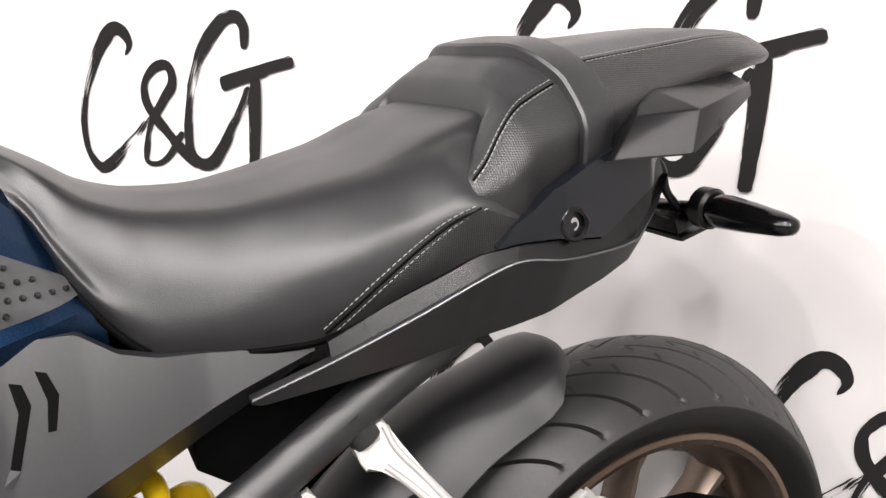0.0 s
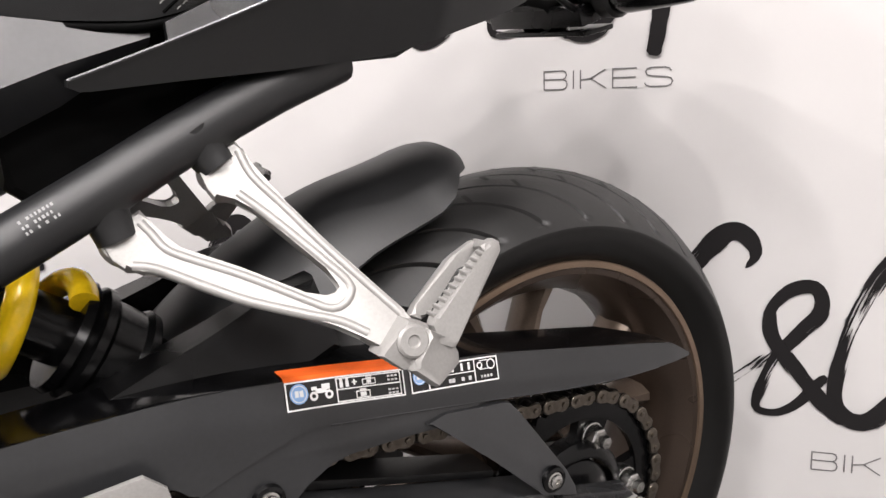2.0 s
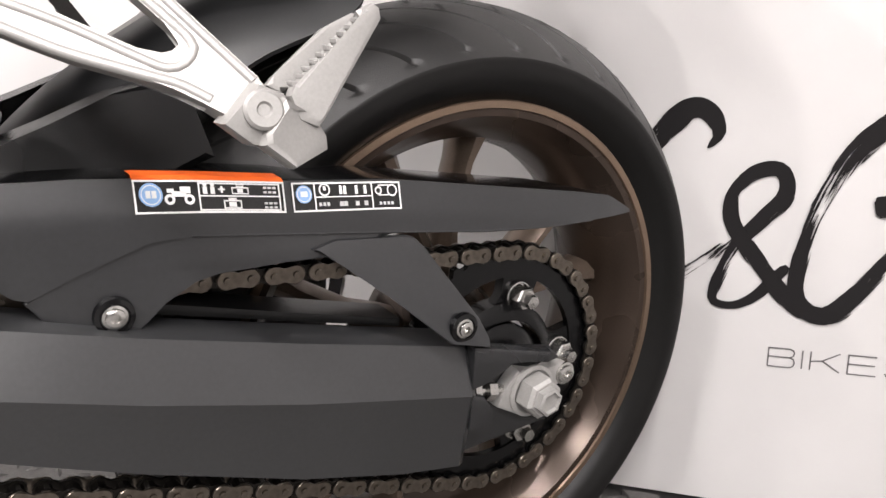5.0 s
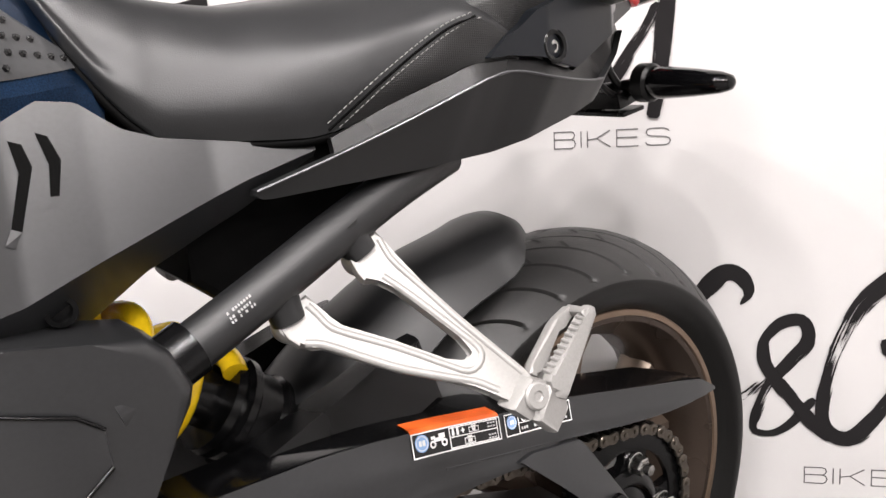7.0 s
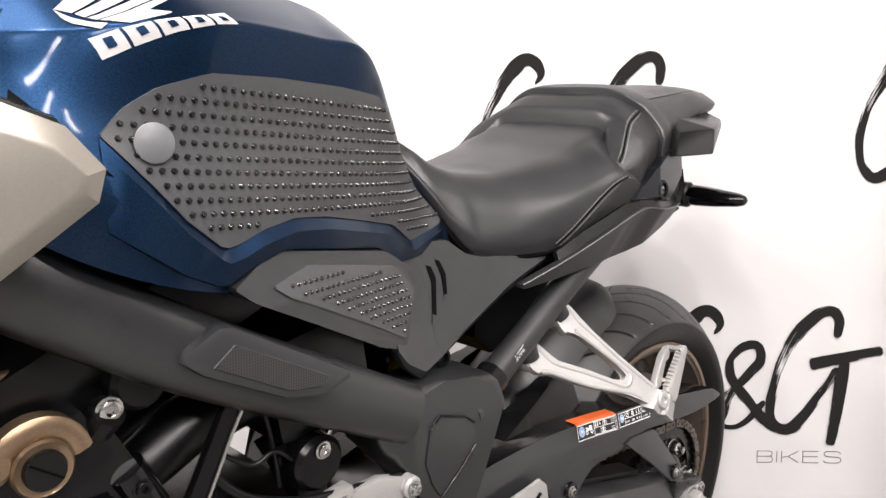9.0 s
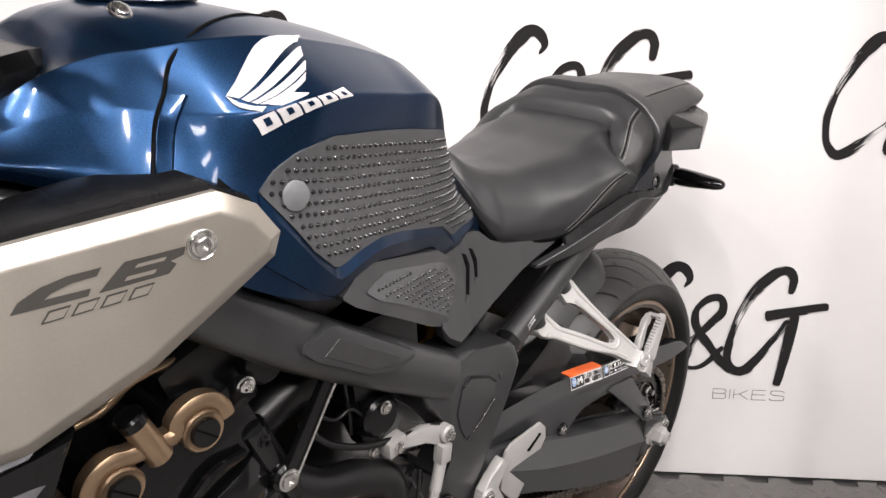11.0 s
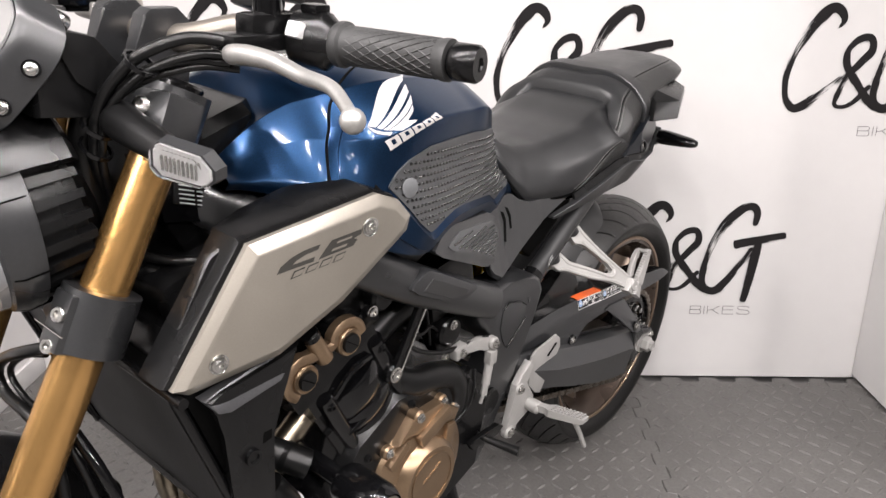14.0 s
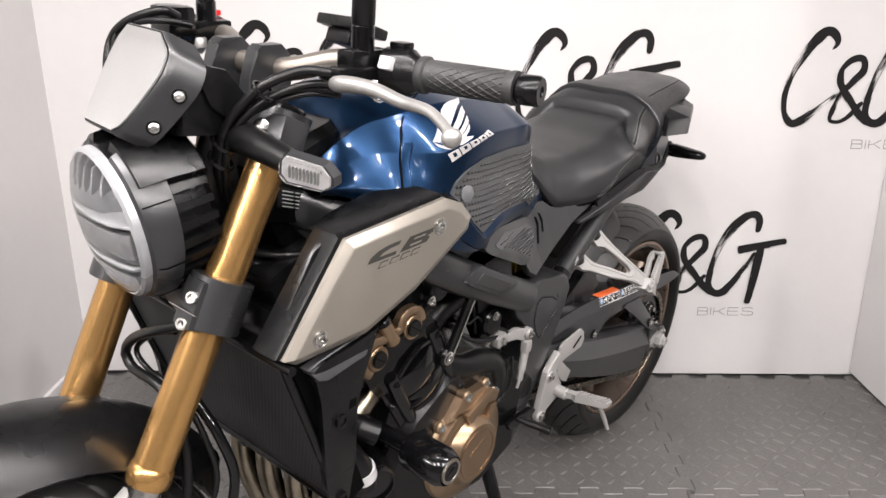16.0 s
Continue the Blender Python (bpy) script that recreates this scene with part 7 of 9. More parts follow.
tube(bm, [(0.810, 0.122, 0.545), (0.775, 0.136, 0.528), (0.730, 0.140, 0.522), (0.690, 0.140, 0.505), (0.672, 0.138, 0.465), (0.672, 0.130, 0.420)], 0.021, 16, 30)
part("coolant_hose", bm, RUBBER, engine, "thick black coolant hose", 60)
# gear linkage
bm = bmesh.new()
box(bm, (0.684, 0.148, 0.549), (0.026, 0.016, 0.020), Euler((0, radians(12), 0)), 0.003)
web(bm, [(0.676, 0.150, 0.554), (0.640, 0.150, 0.556), (0.612, 0.150, 0.548), (0.604, 0.150, 0.530), (0.616, 0.150, 0.522), (0.640, 0.150, 0.540), (0.676, 0.150, 0.541)], 0.012, 0.003)
link = part("shift_linkage", bm, ALU, bike, "bare aluminium quick-shifter linkage", 30)
bm = bmesh.new()
disc(bm, (0.608, 0.150, 0.538), (0, 1, 0), 0.0105, 0.012, 20, 0.002)
box(bm, (0.612, 0.158, 0.515), (0.018, 0.014, 0.024), None, 0.003)
part("rod_end", bm, ALU, link, "", 30)
for q in ((0.684, 0.157, 0.549), (0.608, 0.163, 0.538)):
    screw(link, q, 0.0055, (0, 1, 0), "bolt")
bm = bmesh.new()
tube(bm, [(0.614, 0.158, 0.505), (0.622, 0.160, 0.470)], 0.0070, 12)
tube(bm, [(0.622, 0.160, 0.470), (0.625, 0.160, 0.452)], 0.0055, 6)
tube(bm, [(0.625, 0.160, 0.452), (0.628, 0.158, 0.436)], 0.0030, 8)
part("shift_rod", bm, ALU, link, "", 40)
bm = bmesh.new()
tube(bm, [(0.618, 0.150, 0.366), (0.610, 0.172, 0.362), (0.598, 0.222, 0.360)], [0.006, 0.006, 0.0085], 12)
both("shift_peg", bm, RUBBER, link, "black rubber gear lever peg", 50)
bm = bmesh.new()
web(bm, [(0.655, 0.160, 0.372), (0.640, 0.160, 0.374), (0.575, 0.158, 0.372), (0.560, 0.158, 0.362), (0.575, 0.158, 0.352), (0.645, 0.160, 0.356)], 0.010, 0.002)
part("gear_lever", bm, SATIN, link, "", 30)

# -- rider foot-peg assembly with heel guard --
bm = bmesh.new()
web(bm, [(f, 0.150, z) for f, z in ((0.507, 0.436), (0.486, 0.454), (0.474, 0.442), (0.494, 0.414), (0.483, 0.397), (0.464, 0.378), (0.462, 0.356), (0.480, 0.350), (0.514, 0.340), (0.514, 0.320), (0.523, 0.314), (0.534, 0.319), (0.541, 0.334), (0.522, 0.420))], 0.014, 0.003)
heel_l, heel_r = both("rider_bracket", bm, ALU, bike, "cast aluminium rider foot-peg bracket with heel guard", 28)
bm = bmesh.new()
web(bm, [(f, 0.143, z) for f, z in ((0.389, 0.466), (0.376, 0.455), (0.371, 0.436), (0.424, 0.359), (0.440, 0.366), (0.466, 0.392), (0.468, 0.437), (0.463, 0.450), (0.453, 0.457))], 0.005, 0.0015)
both("heel_guard", bm, ALU, heel_l, "polished heel guard plate", 28)
bm = bmesh.new()
slab(bm, [(0.390, 0.451), (0.386, 0.448), (0.411, 0.430), (0.416, 0.433)], 0.1440, 0.1465)
part("guard_slot", bm, DARKHOLE, heel_l, "", 0)
for q in ((0.512, 0.159, 0.410), (0.530, 0.159, 0.331)):
    bm = bmesh.new()
    disc(bm, (q[0], q[1] - 0.012, q[2]), (0, 1, 0), 0.0125, 0.012, 22, 0.003)
    both("bolt_boss", bm, ALU, heel_l, "", 40)
    screw(heel_l, q, 0.007)
bm = bmesh.new()
disc(bm, (0.479, 0.156, 0.367), (0, 1, 0), 0.0120, 0.026, 24, 0.004)
both("peg_pivot", bm, ALU, heel_l, "", 40)
bm = bmesh.new()
rings = []
for t, wd, ht in ((0, 0.007, 0.008), (0.20, 0.007, 0.008), (0.30, 0.012, 0.009), (0.92, 0.011, 0.007), (1.0, 0.009, 0.005)):
    q = Vector((0.480, 0.176, 0.371)).lerp(Vector((0.460, 0.262, 0.374)), t)
    rings.append([q + Vector((wd, 0, ht * 0.6)), q + Vector((-wd, 0, ht * 0.6)), q + Vector((-wd, 0, -ht)), q + Vector((wd, 0, -ht))])
skin(bm, rings)
rp_l, rp_r = both("rider_peg", bm, ALU, heel_l, "ribbed aluminium foot peg", 30)
for k in range(9):
    for s in (-1, 0, 1):
        bm = bmesh.new()
        q = Vector((0.4735, 0.206, 0.3775)).lerp(Vector((0.4615, 0.257, 0.3785)), k / 8)
        box(bm, q + Vector((s * 0.0068, 0, 0.0010)), (0.0045, 0.0032, 0.0032))
        part("rib", bm, ALU, rp_l, "", 0)
bm = bmesh.new()
tube(bm, [(0.462, 0.240, 0.366), (0.446, 0.247, 0.334), (0.430, 0.252, 0.300)], [0.005, 0.0045, 0.004], 10)
both("feeler", bm, ALU, rp_l, "", 60)
# side stand
bm = bmesh.new()
tube(bm, [(0.640, 0.110, 0.265), (0.650, 0.150, 0.200), (0.664, 0.215, 0.075), (0.672, 0.250, 0.004)], [0.014, 0.012, 0.010, 0.010], 12, 14)
box(bm, (0.674, 0.254, -0.014), (0.055, 0.034, 0.008), Euler((radians(4), 0, 0)), 0.003)
part("side_stand", bm, SATIN, bike, "black side stand, down", 45)

# -- radiator shrouds --
SH = lambda f, z: 0.3727 - 0.147 * f
OUT = [(1.168, 0.707), (1.152, 0.699), (1.056, 0.711), (0.980, 0.751), (0.898, 0.815), (0.894, 0.832), (0.912, 0.853), (0.940, 0.864), (1.087, 0.838)]


OUT = [(f + 0.009, z + 0.008) for f, z in OUT]


def grown(pts, k, df=0.0, dz=0.0):
    cx, cz = sum(p[0] for p in pts) / len(pts), sum(p[1] for p in pts) / len(pts)
    return [(cx + (f - cx) * k + df, cz + (z - cz) * k + dz) for f, z in pts]


bm = bmesh.new()
slab(bm, OUT, lambda f, z: SH(f, z) - 0.014, lambda f, z: SH(f, z) - 0.007)
bm.faces.ensure_lookup_table()
face = max(bm.faces, key=lambda fc: fc.calc_center_median().y * (1 if len(fc.verts) > 5 else 0))
bmesh.ops.recalc_face_normals(bm, faces=bm.faces)
r = bmesh.ops.inset_region(bm, faces=[face], thickness=0.012, depth=0.008)
bmesh.ops.bevel(bm, geom=[e for e in face.edges], offset=0.002, segments=2, affect="EDGES", profile=0.5)
sh_l, sh_r = both("radiator_shroud", bm, SILVER, bike, "satin champagne-silver radiator shroud with bevelled rim", 20)
bm = bmesh.new()
slab(bm, grown(OUT, 1.022, 0.003, 0.003), lambda f, z: SH(f, z) - 0.055, lambda f, z: SH(f, z) - 0.0125, 0.006)
back_l, back_r = both("shroud_backing", bm, PLASTIC, sh_l, "gloss black shroud surround", 30)
bm = bmesh.new()
slab(bm, [(1.095, 0.846), (1.120, 0.830), (1.180, 0.716), (1.170, 0.700), (1.150, 0.700), (1.075, 0.840)], 0.168, lambda f, z: SH(f, z) - 0.030, 0.004)
both("air_duct", bm, PLASTIC, sh_l, "black ribbed air duct", 30)
for k in range(6):
    bm = bmesh.new()
    t = k / 5
    f, z = 1.108 + 0.060 * t, 0.815 - 0.095 * t
    box(bm, (f, SH(f, z) - 0.0305, z), (0.012, 0.004, 0.016), Euler((0, radians(-58), 0)))
    part("duct_cell", bm, DARKHOLE, sh_l, "", 0)
bm = bmesh.new()
slab(bm, [(0.892, 0.834), (0.912, 0.855), (0.942, 0.867), (1.095, 0.842), (1.06, 0.856), (0.99, 0.871), (0.940, 0.871)], 0.140, lambda f, z: SH(f, z) - 0.020, 0.005)
both("shroud_top", bm, PLASTIC, sh_l, "", 30)
for q in ((0.963, 0.840), (1.135, 0.735)):
    bm = bmesh.new()
    lathe(bm, [(-0.002, 0.0105), (0.0008, 0.0105), (0.0012, 0.0098), (0.0003, 0.0085), (0.0003, 1e-5)], (q[0], SH(*q) + 0.0012, q[1]), (0.08, 1, 0), 26)
    part("washer", bm, STEEL, sh_l, "", 40)
    screw(sh_l, (q[0], SH(*q) + 0.0012, q[1]), 0.0062, (0.08, 1, 0))


def shroud_mark(pts, off, material=GREYINK):
    bm = bmesh.new()
    vs = [bm.verts.new((f, SH(f, z) + 0.0016 + off, z)) for f, z in pts]
    bm.faces.new(vs)
    part("shroud_mark", bm, material, sh_l, "dark grey printed shape", 0)


# two slanted dark shapes and a row of outlined blocks, along a rising line
def sl(a, b):
    """a along the mark's line (from front to rear), b across it."""
    return (1.073 - 0.094 * a - 0.006 * b, 0.812 + 0.012 * a + 0.0165 * b)


shroud_mark([sl(0.0, 0.04), sl(0.02, 0.45), sl(0.12, 0.80), sl(0.26, 0.98), sl(0.46, 1.0), sl(0.45, 0.70), sl(0.30, 0.66), sl(0.20, 0.48), sl(0.17, 0.30), sl(0.44, 0.28), sl(0.44, 0.0)], 0.0)
shroud_mark([sl(0.50, 0.0), sl(0.54, 0.42), sl(0.60, 0.98), sl(0.99, 1.0), sl(1.0, 0.68), sl(0.92, 0.54), sl(0.97, 0.38), sl(0.94, 0.04)], 0.0)
shroud_mark([sl(0.64, 0.22), sl(0.65, 0.38), sl(0.84, 0.38), sl(0.83, 0.22)], 0.0004, SILVER)
shroud_mark([sl(0.68, 0.64), sl(0.69, 0.78), sl(0.88, 0.78), sl(0.87, 0.64)], 0.0004, SILVER)
for k in range(4):
    a = 0.20 + 0.17 * k
    shroud_mark([sl(a, -0.62), sl(a + 0.02, -0.16), sl(a + 0.15, -0.14), sl(a + 0.13, -0.60)], 0.0)
    shroud_mark([sl(a + 0.014, -0.55), sl(a + 0.030, -0.23), sl(a + 0.140, -0.215), sl(a + 0.122, -0.53)], 0.0004, SILVER)

# -- radiator with its guard and side plate --
RD = [Vector((1.165, 0, 0.705)), Vector((1.070, 0, 0.455))]
bm = bmesh.new()
rings = []
for l in (-0.188, 0.188):
    d = (RD[1] - RD[0]).normalized()
    n = Vector((-d.z, 0, d.x))
    rings.append([RD[0] + Vector((0, l, 0)) + n * 0.0, RD[1] + Vector((0, l, 0)), RD[1] + Vector((0, l, 0)) - n * 0.035, RD[0] + Vector((0, l, 0)) - n * 0.035])
skin(bm, rings)
rad = part("radiator", bm, DARKHOLE, bike, "black radiator behind a perforated guard", 25)


def grille():
    """Black perforated guard sheet: rows of small slots."""
    m = shader("black guard sheet", (0.020, 0.020, 0.021), 0.45, 0.0, spec=0.12)
    nt = m.node_tree
    b_ = nt.nodes["Principled BSDF"]
    uv = nt.nodes.new("ShaderNodeUVMap")
    br = nt.nodes.new("ShaderNodeTexBrick")
    br.inputs["Scale"].default_value = 1.0
    br.inputs["Mortar Size"].default_value, br.inputs["Mortar Smooth"].default_value = 0.22, 0.2
    br.inputs["Brick Width"].default_value, br.inputs["Row Height"].default_value = 1.0, 1.0
    nt.links.new(uv.outputs[0], br.inputs[0])
    bp = nt.nodes.new("ShaderNodeBump")
    bp.inputs["Strength"].default_value, bp.inputs["Distance"].default_value = 1.0, 0.004
    nt.links.new(br.outputs["Fac"], bp.inputs["Height"])
    nt.links.new(bp.outputs[0], b_.inputs["Normal"])
    mx = nt.nodes.new("ShaderNodeMix")
    mx.data_type = "RGBA"
    mx.inputs[6].default_value, mx.inputs[7].default_value = (0.0004, 0.0004, 0.0004, 1), (0.035, 0.035, 0.036, 1)
    nt.links.new(br.outputs["Fac"], mx.inputs[0])
    nt.links.new(mx.outputs[2], b_.inputs["Base Color"])
    return m


bm = bmesh.new()
uvl = bm.loops.layers.uv.new("UVMap")
d = (RD[1] - RD[0]).normalized()
n = Vector((-d.z, 0, d.x)) if Vector((-d.z, 0, d.x)).x > 0 else Vector((d.z, 0, -d.x))
q = [RD[0] + n * 0.006 + Vector((0, l, 0)) for l in (-0.188, 0.188)] + [RD[1] + n * 0.006 + Vector((0, l, 0)) for l in (0.188, -0.188)]
fc = bm.faces.new([bm.verts.new(p) for p in q])
for loop, w in zip(fc.loops, ((0, 0), (54, 0), (54, 36), (0, 36))):
    loop[uvl].uv = w
part("radiator_guard", bm, grille(), rad, "black perforated stone guard", 0)
bm = bmesh.new()
for l in (-0.188, 0.188):
    tube(bm, [RD[0] + n * 0.008 + Vector((0, l, 0)), RD[1] + n * 0.008 + Vector((0, l, 0))], 0.006, 8)
tube(bm, [RD[1] + n * 0.006 + Vector((0, -0.2, 0)), RD[1] + n * 0.006 + Vector((0, 0.2, 0))], 0.006, 8)
tube(bm, [RD[0] + n * 0.006 + Vector((0, -0.2, 0)), RD[0] + n * 0.006 + Vector((0, 0.2, 0))], 0.006, 8)
part("guard_frame", bm, SATIN, rad, "", 50)
bm = bmesh.new()
slab(bm, [(1.060, 0.452), (1.040, 0.452), (1.050, 0.425), (1.062, 0.422)], -0.066, -0.050, 0.002)
part("guard_tab", bm, SATIN, rad, "", 30)
bm = bmesh.new()
lathe(bm, [(-0.01, 1e-5), (-0.01, 0.013), (0.012, 0.013), (0.016, 0.016), (0.026, 0.016), (0.030, 0.012), (0.030, 1e-5)], (1.112, 0.060, 0.700), (0.3, 0.8, 0.5), 20)
tube(bm, [(1.100, 0.05, 0.695), (1.09, 0.0, 0.690), (1.08, -0.06, 0.69)], 0.012, 10)
capo = part("radiator_cap", bm, SATIN, rad, "", 35)
screw(capo, (1.124, 0.085, 0.716), 0.008, (0.3, 0.8, 0.5), "cap_bolt")
bm = bmesh.new()
slab(bm, [(1.150, 0.697), (1.132, 0.701), (1.062, 0.708), (1.036, 0.724), (1.050, 0.690), (1.066, 0.655), (1.074, 0.622), (1.068, 0.580), (1.066, 0.530), (1.070, 0.470), (1.088, 0.462), (1.112, 0.505), (1.120, 0.560), (1.126, 0.648), (1.140, 0.680)], 0.186, lambda f, z: 0.207 - 0.05 * (0.70 - z), 0.005, 3)
rs_l, rs_r = both("radiator_side_plate", bm, PLASTIC, bike, "satin graphite radiator side plate", 35)
bm = bmesh.new()   # satin lip along the plate's upper edge
slab(bm, [(1.152, 0.698), (1.132, 0.702), (1.062, 0.709), (1.036, 0.725), (1.043, 0.700), (1.064, 0.688), (1.126, 0.678), (1.140, 0.682)], 0.190, lambda f, z: 0.2115 - 0.75 * max(0.0, z - 0.688), 0.004)
both("plate_lip", bm, LIPGREY, rs_l, "satin graphite lip", 35)
bm = bmesh.new()
slab(bm, [(1.084, 0.648), (1.070, 0.652), (1.072, 0.618), (1.084, 0.616)], 0.19, 0.2035, 0.001)
part("plate_slot", bm, DARKHOLE, rs_l, "", 0)
for q in ((1.098, 0.2045, 0.607), (1.088, 0.1975, 0.480)):
    bm = bmesh.new()
    lathe(bm, [(-0.004, 0.0095), (0.003, 0.0095), (0.003, 0.006), (0.001, 0.0055), (0.001, 1e-5)], q, (0, 1, 0), 20)
    part("plate_bolt", bm, SATIN, rs_l, "", 40)
bm = bmesh.new()
box(bm, (1.116, 0, 0.712), (0.070, 0.36, 0.042), Euler((0, radians(-20), 0)), 0.008)
part("radiator_tank", bm, SATIN, rad, "black radiator header tank", 35)
# exhaust headers and oil filter below
for l in (-0.10, -0.035, 0.035, 0.10):
    bm = bmesh.new()
    tube(bm, [eng(0.070, l, 0.08), (1.000, l, 0.485), (1.030, l, 0.420), (1.020, l, 0.330), (0.980, l * 0.9, 0.240), (0.880, l * 0.7, 0.195), (0.780, l * 0.4, 0.190)], 0.0185, 14, 36)
    part("exhaust_header", bm, PIPE, bike, "heat-tinted steel exhaust header pipe", 60)
bm = bmesh.new()
lathe(bm, [(-0.06, 1e-5), (-0.06, 0.034), (0.02, 0.034), (0.026, 0.031), (0.027, 0.028), (0.022, 0.026), (0.022, 1e-5)], (0.975, 0.135, 0.420), (0.35, 0.9, -0.1), 36)
part("oil_filter", bm, GLOSS, engine, "black oil filter canister", 30)
bm = bmesh.new()
tube(bm, [(1.040, 0.150, 0.505), (1.022, 0.160, 0.475), (1.012, 0.160, 0.440)], 0.020, 16)
part("hose_sleeve", bm, RUBBER, engine, "", 50)
bm = bmesh.new()
tube(bm, [(1.020, 0.161, 0.472), (1.015, 0.161, 0.456)], 0.0215, 18)
part("hose_band", bm, LIGHTGREY, engine, "pale grey hose band", 50)
# belly: dark mass under the engine
bm = bmesh.new()
box(bm, (0.80, 0, 0.255), (0.30, 0.20, 0.05), None, 0.015)
part("oil_sump", bm, SATIN, engine, "black oil sump", 35)

# -- fork, yokes --
def fork_axis(sy, z):
    """Forward place of a fork leg's axis at height z."""
    return (1.2197 + (0.716 - z) * 0.516) if sy > 0 else (1.224 + (0.716 - z) * 0.470)


FL = 0.093
legs = []
for sy in (1, -1):
    bm = bmesh.new()
    P = lambda z: Vector((fork_axis(sy, z), sy * FL, z))
    tube(bm, [P(0.950), P(0.905), P(0.790), P(0.640), P(0.580)], [0.0230, 0.0230, 0.0232, 0.0235, 0.0235], 28)
    leg = part("fork_tube", bm, GOLD, bike, "gold anodised upside-down fork tube", 50)
    bm = bmesh.new()
    tube(bm, [P(0.584), P(0.580), P(0.566), P(0.562)], [0.0238, 0.0262, 0.0262, 0.0238], 28)
    part("dust_seal", bm, GOLD, leg, "", 40)
    bm = bmesh.new()
    tube(bm, [P(0.566), P(0.340)], 0.0205, 24)
    part("stanchion", bm, STEEL, leg, "chromed fork stanchion", 50)
    bm = bmesh.new()
    tube(bm, [P(0.52) + Vector((0, sy * 0.002, 0)), P(0.47), P(0.40), P(0.30)], [0.016, 0.027, 0.028, 0.030], 18)
    part("fork_foot", bm, ALU, leg, "silver cast fork foot", 45)
    bm = bmesh.new()
    disc(bm, P(0.948), (-0.42, 0, 0.907), 0.0228, 0.034, 32, 0.003)
    part("fork_cap", bm, SATIN, leg, "black fork cap", 35)
    legs.append(leg)


def yoke(z0, z1, grow, name, label):
    bm = bmesh.new()
    mid = (z0 + z1) / 2
    rings = []
    ax_ = Vector((-0.42, 0, 0.907))
    for sy in (1, -1):
        c0 = Vector((fork_axis(sy, mid), sy * FL, mid))
        lathe(bm, [(-(mid - z0), 0.0225), (-(mid - z0), 0.031 + grow), (z1 - mid, 0.031 + grow), (z1 - mid, 0.0225)], c0, ax_, 32, close=True)
    a, c = Vector((fork_axis(1, mid), FL, mid)), Vector((fork_axis(-1, mid), -FL, mid))
    m = (a + c) / 2 - Vector((0.040, 0, 0))
    for p, q2 in ((a, m), (c, m)):
        skin(bm, [[p + Vector((0.024, 0, 0)) - ax_ * 0.8 * (mid - z0), p + Vector((0.024, 0, 0)) + ax_ * 0.8 * (z1 - mid), p - Vector((0.024, 0, 0)) + ax_ * 0.8 * (z1 - mid), p - Vector((0.024, 0, 0)) - ax_ * 0.8 * (mid - z0)],
                  [q2 + Vector((0.036, 0, 0)) - ax_ * 0.8 * (mid - z0), q2 + Vector((0.036, 0, 0)) + ax_ * 0.8 * (z1 - mid), q2 - Vector((0.026, 0, 0)) + ax_ * 0.8 * (z1 - mid), q2 - Vector((0.026, 0, 0)) - ax_ * 0.8 * (mid - z0)]])
    return part(name, bm, GREYPLASTIC if "top" in name else FRAME, bike, label, 35)


low_yoke = yoke(0.732, 0.792, 0.006, "lower_yoke", "black lower fork yoke with pinch bolts")
top_yoke = yoke(0.930, 0.974, 0.001, "top_yoke", "graphite top fork yoke")
bm = bmesh.new()
box(bm, (1.220, 0.096, 0.768), (0.030, 0.032, 0.058), Euler((0, radians(-25), 0)), 0.004)
both("pinch_block", bm, FRAME, low_yoke, "", 30)
bm = bmesh.new()
tube(bm, [(1.240, 0.070, 0.768), (1.238, 0.118, 0.766)], 0.001, 6)
part("yoke_line", bm, STEEL, low_yoke, "", 60)
for q in ((1.231, 0.104, 0.782), (1.242, 0.098, 0.751)):
    bm = bmesh.new()
    lathe(bm, [(-0.01, 0.0075), (0.004, 0.0075), (0.005, 0.0065), (0.005, 0.004), (0.002, 0.0035), (0.002, 1e-5)], q, (0.85, 0.30, 0.42), 20)
    part("pinch_bolt", bm, STEEL, low_yoke, "bright socket bolt", 40)
bm = bmesh.new()
box(bm, (1.118, 0.116, 0.954), (0.048, 0.046, 0.040), Euler((0, radians(-25), radians(12))), 0.006)
both("clamp_ear", bm, GREYPLASTIC, top_yoke, "", 30)
bm = bmesh.new()
lathe(bm, [(-0.006, 0.0085), (0.004, 0.0085), (0.005, 0.007), (0.005, 0.0045), (0.002, 0.004), (0.002, 1e-5)], (1.139, 0.114, 0.966), (0.80, 0.50, 0.30), 22)
part("clamp_bolt", bm, STEEL, top_yoke, "bright socket bolt", 40)

# -- front mudguard --
bm = bmesh.new()
rings = []
for k in range(25):
    a = radians(18 + 128 * k / 24)
    d = Vector((math.cos(a), 0, math.sin(a)))
    taper = 1 - 0.35 * max(0, (abs(k - 12) - 8) / 4)
    R0 = 0.330 + 0.024 * math.sin(math.pi * k / 24)
    sec = [FM + d * (R0 - 0.050 * abs(e) ** 2.2 + 0.012) + Vector((0, e * 0.082 * taper, 0)) for e in [-1 + j / 9 for j in range(19)]]
    sec += [FM + d * (R0 - 0.004 - 0.050 * abs(e) ** 2.2 + 0.012) + Vector((0, e * 0.079 * taper, 0)) for e in [1 - j / 9 for j in range(19)]]
    rings.append(sec)
skin(bm, rings)
fender = part("front_mudguard", bm, PLASTIC, bike, "satin black front mudguard", 50)
bm = bmesh.new()
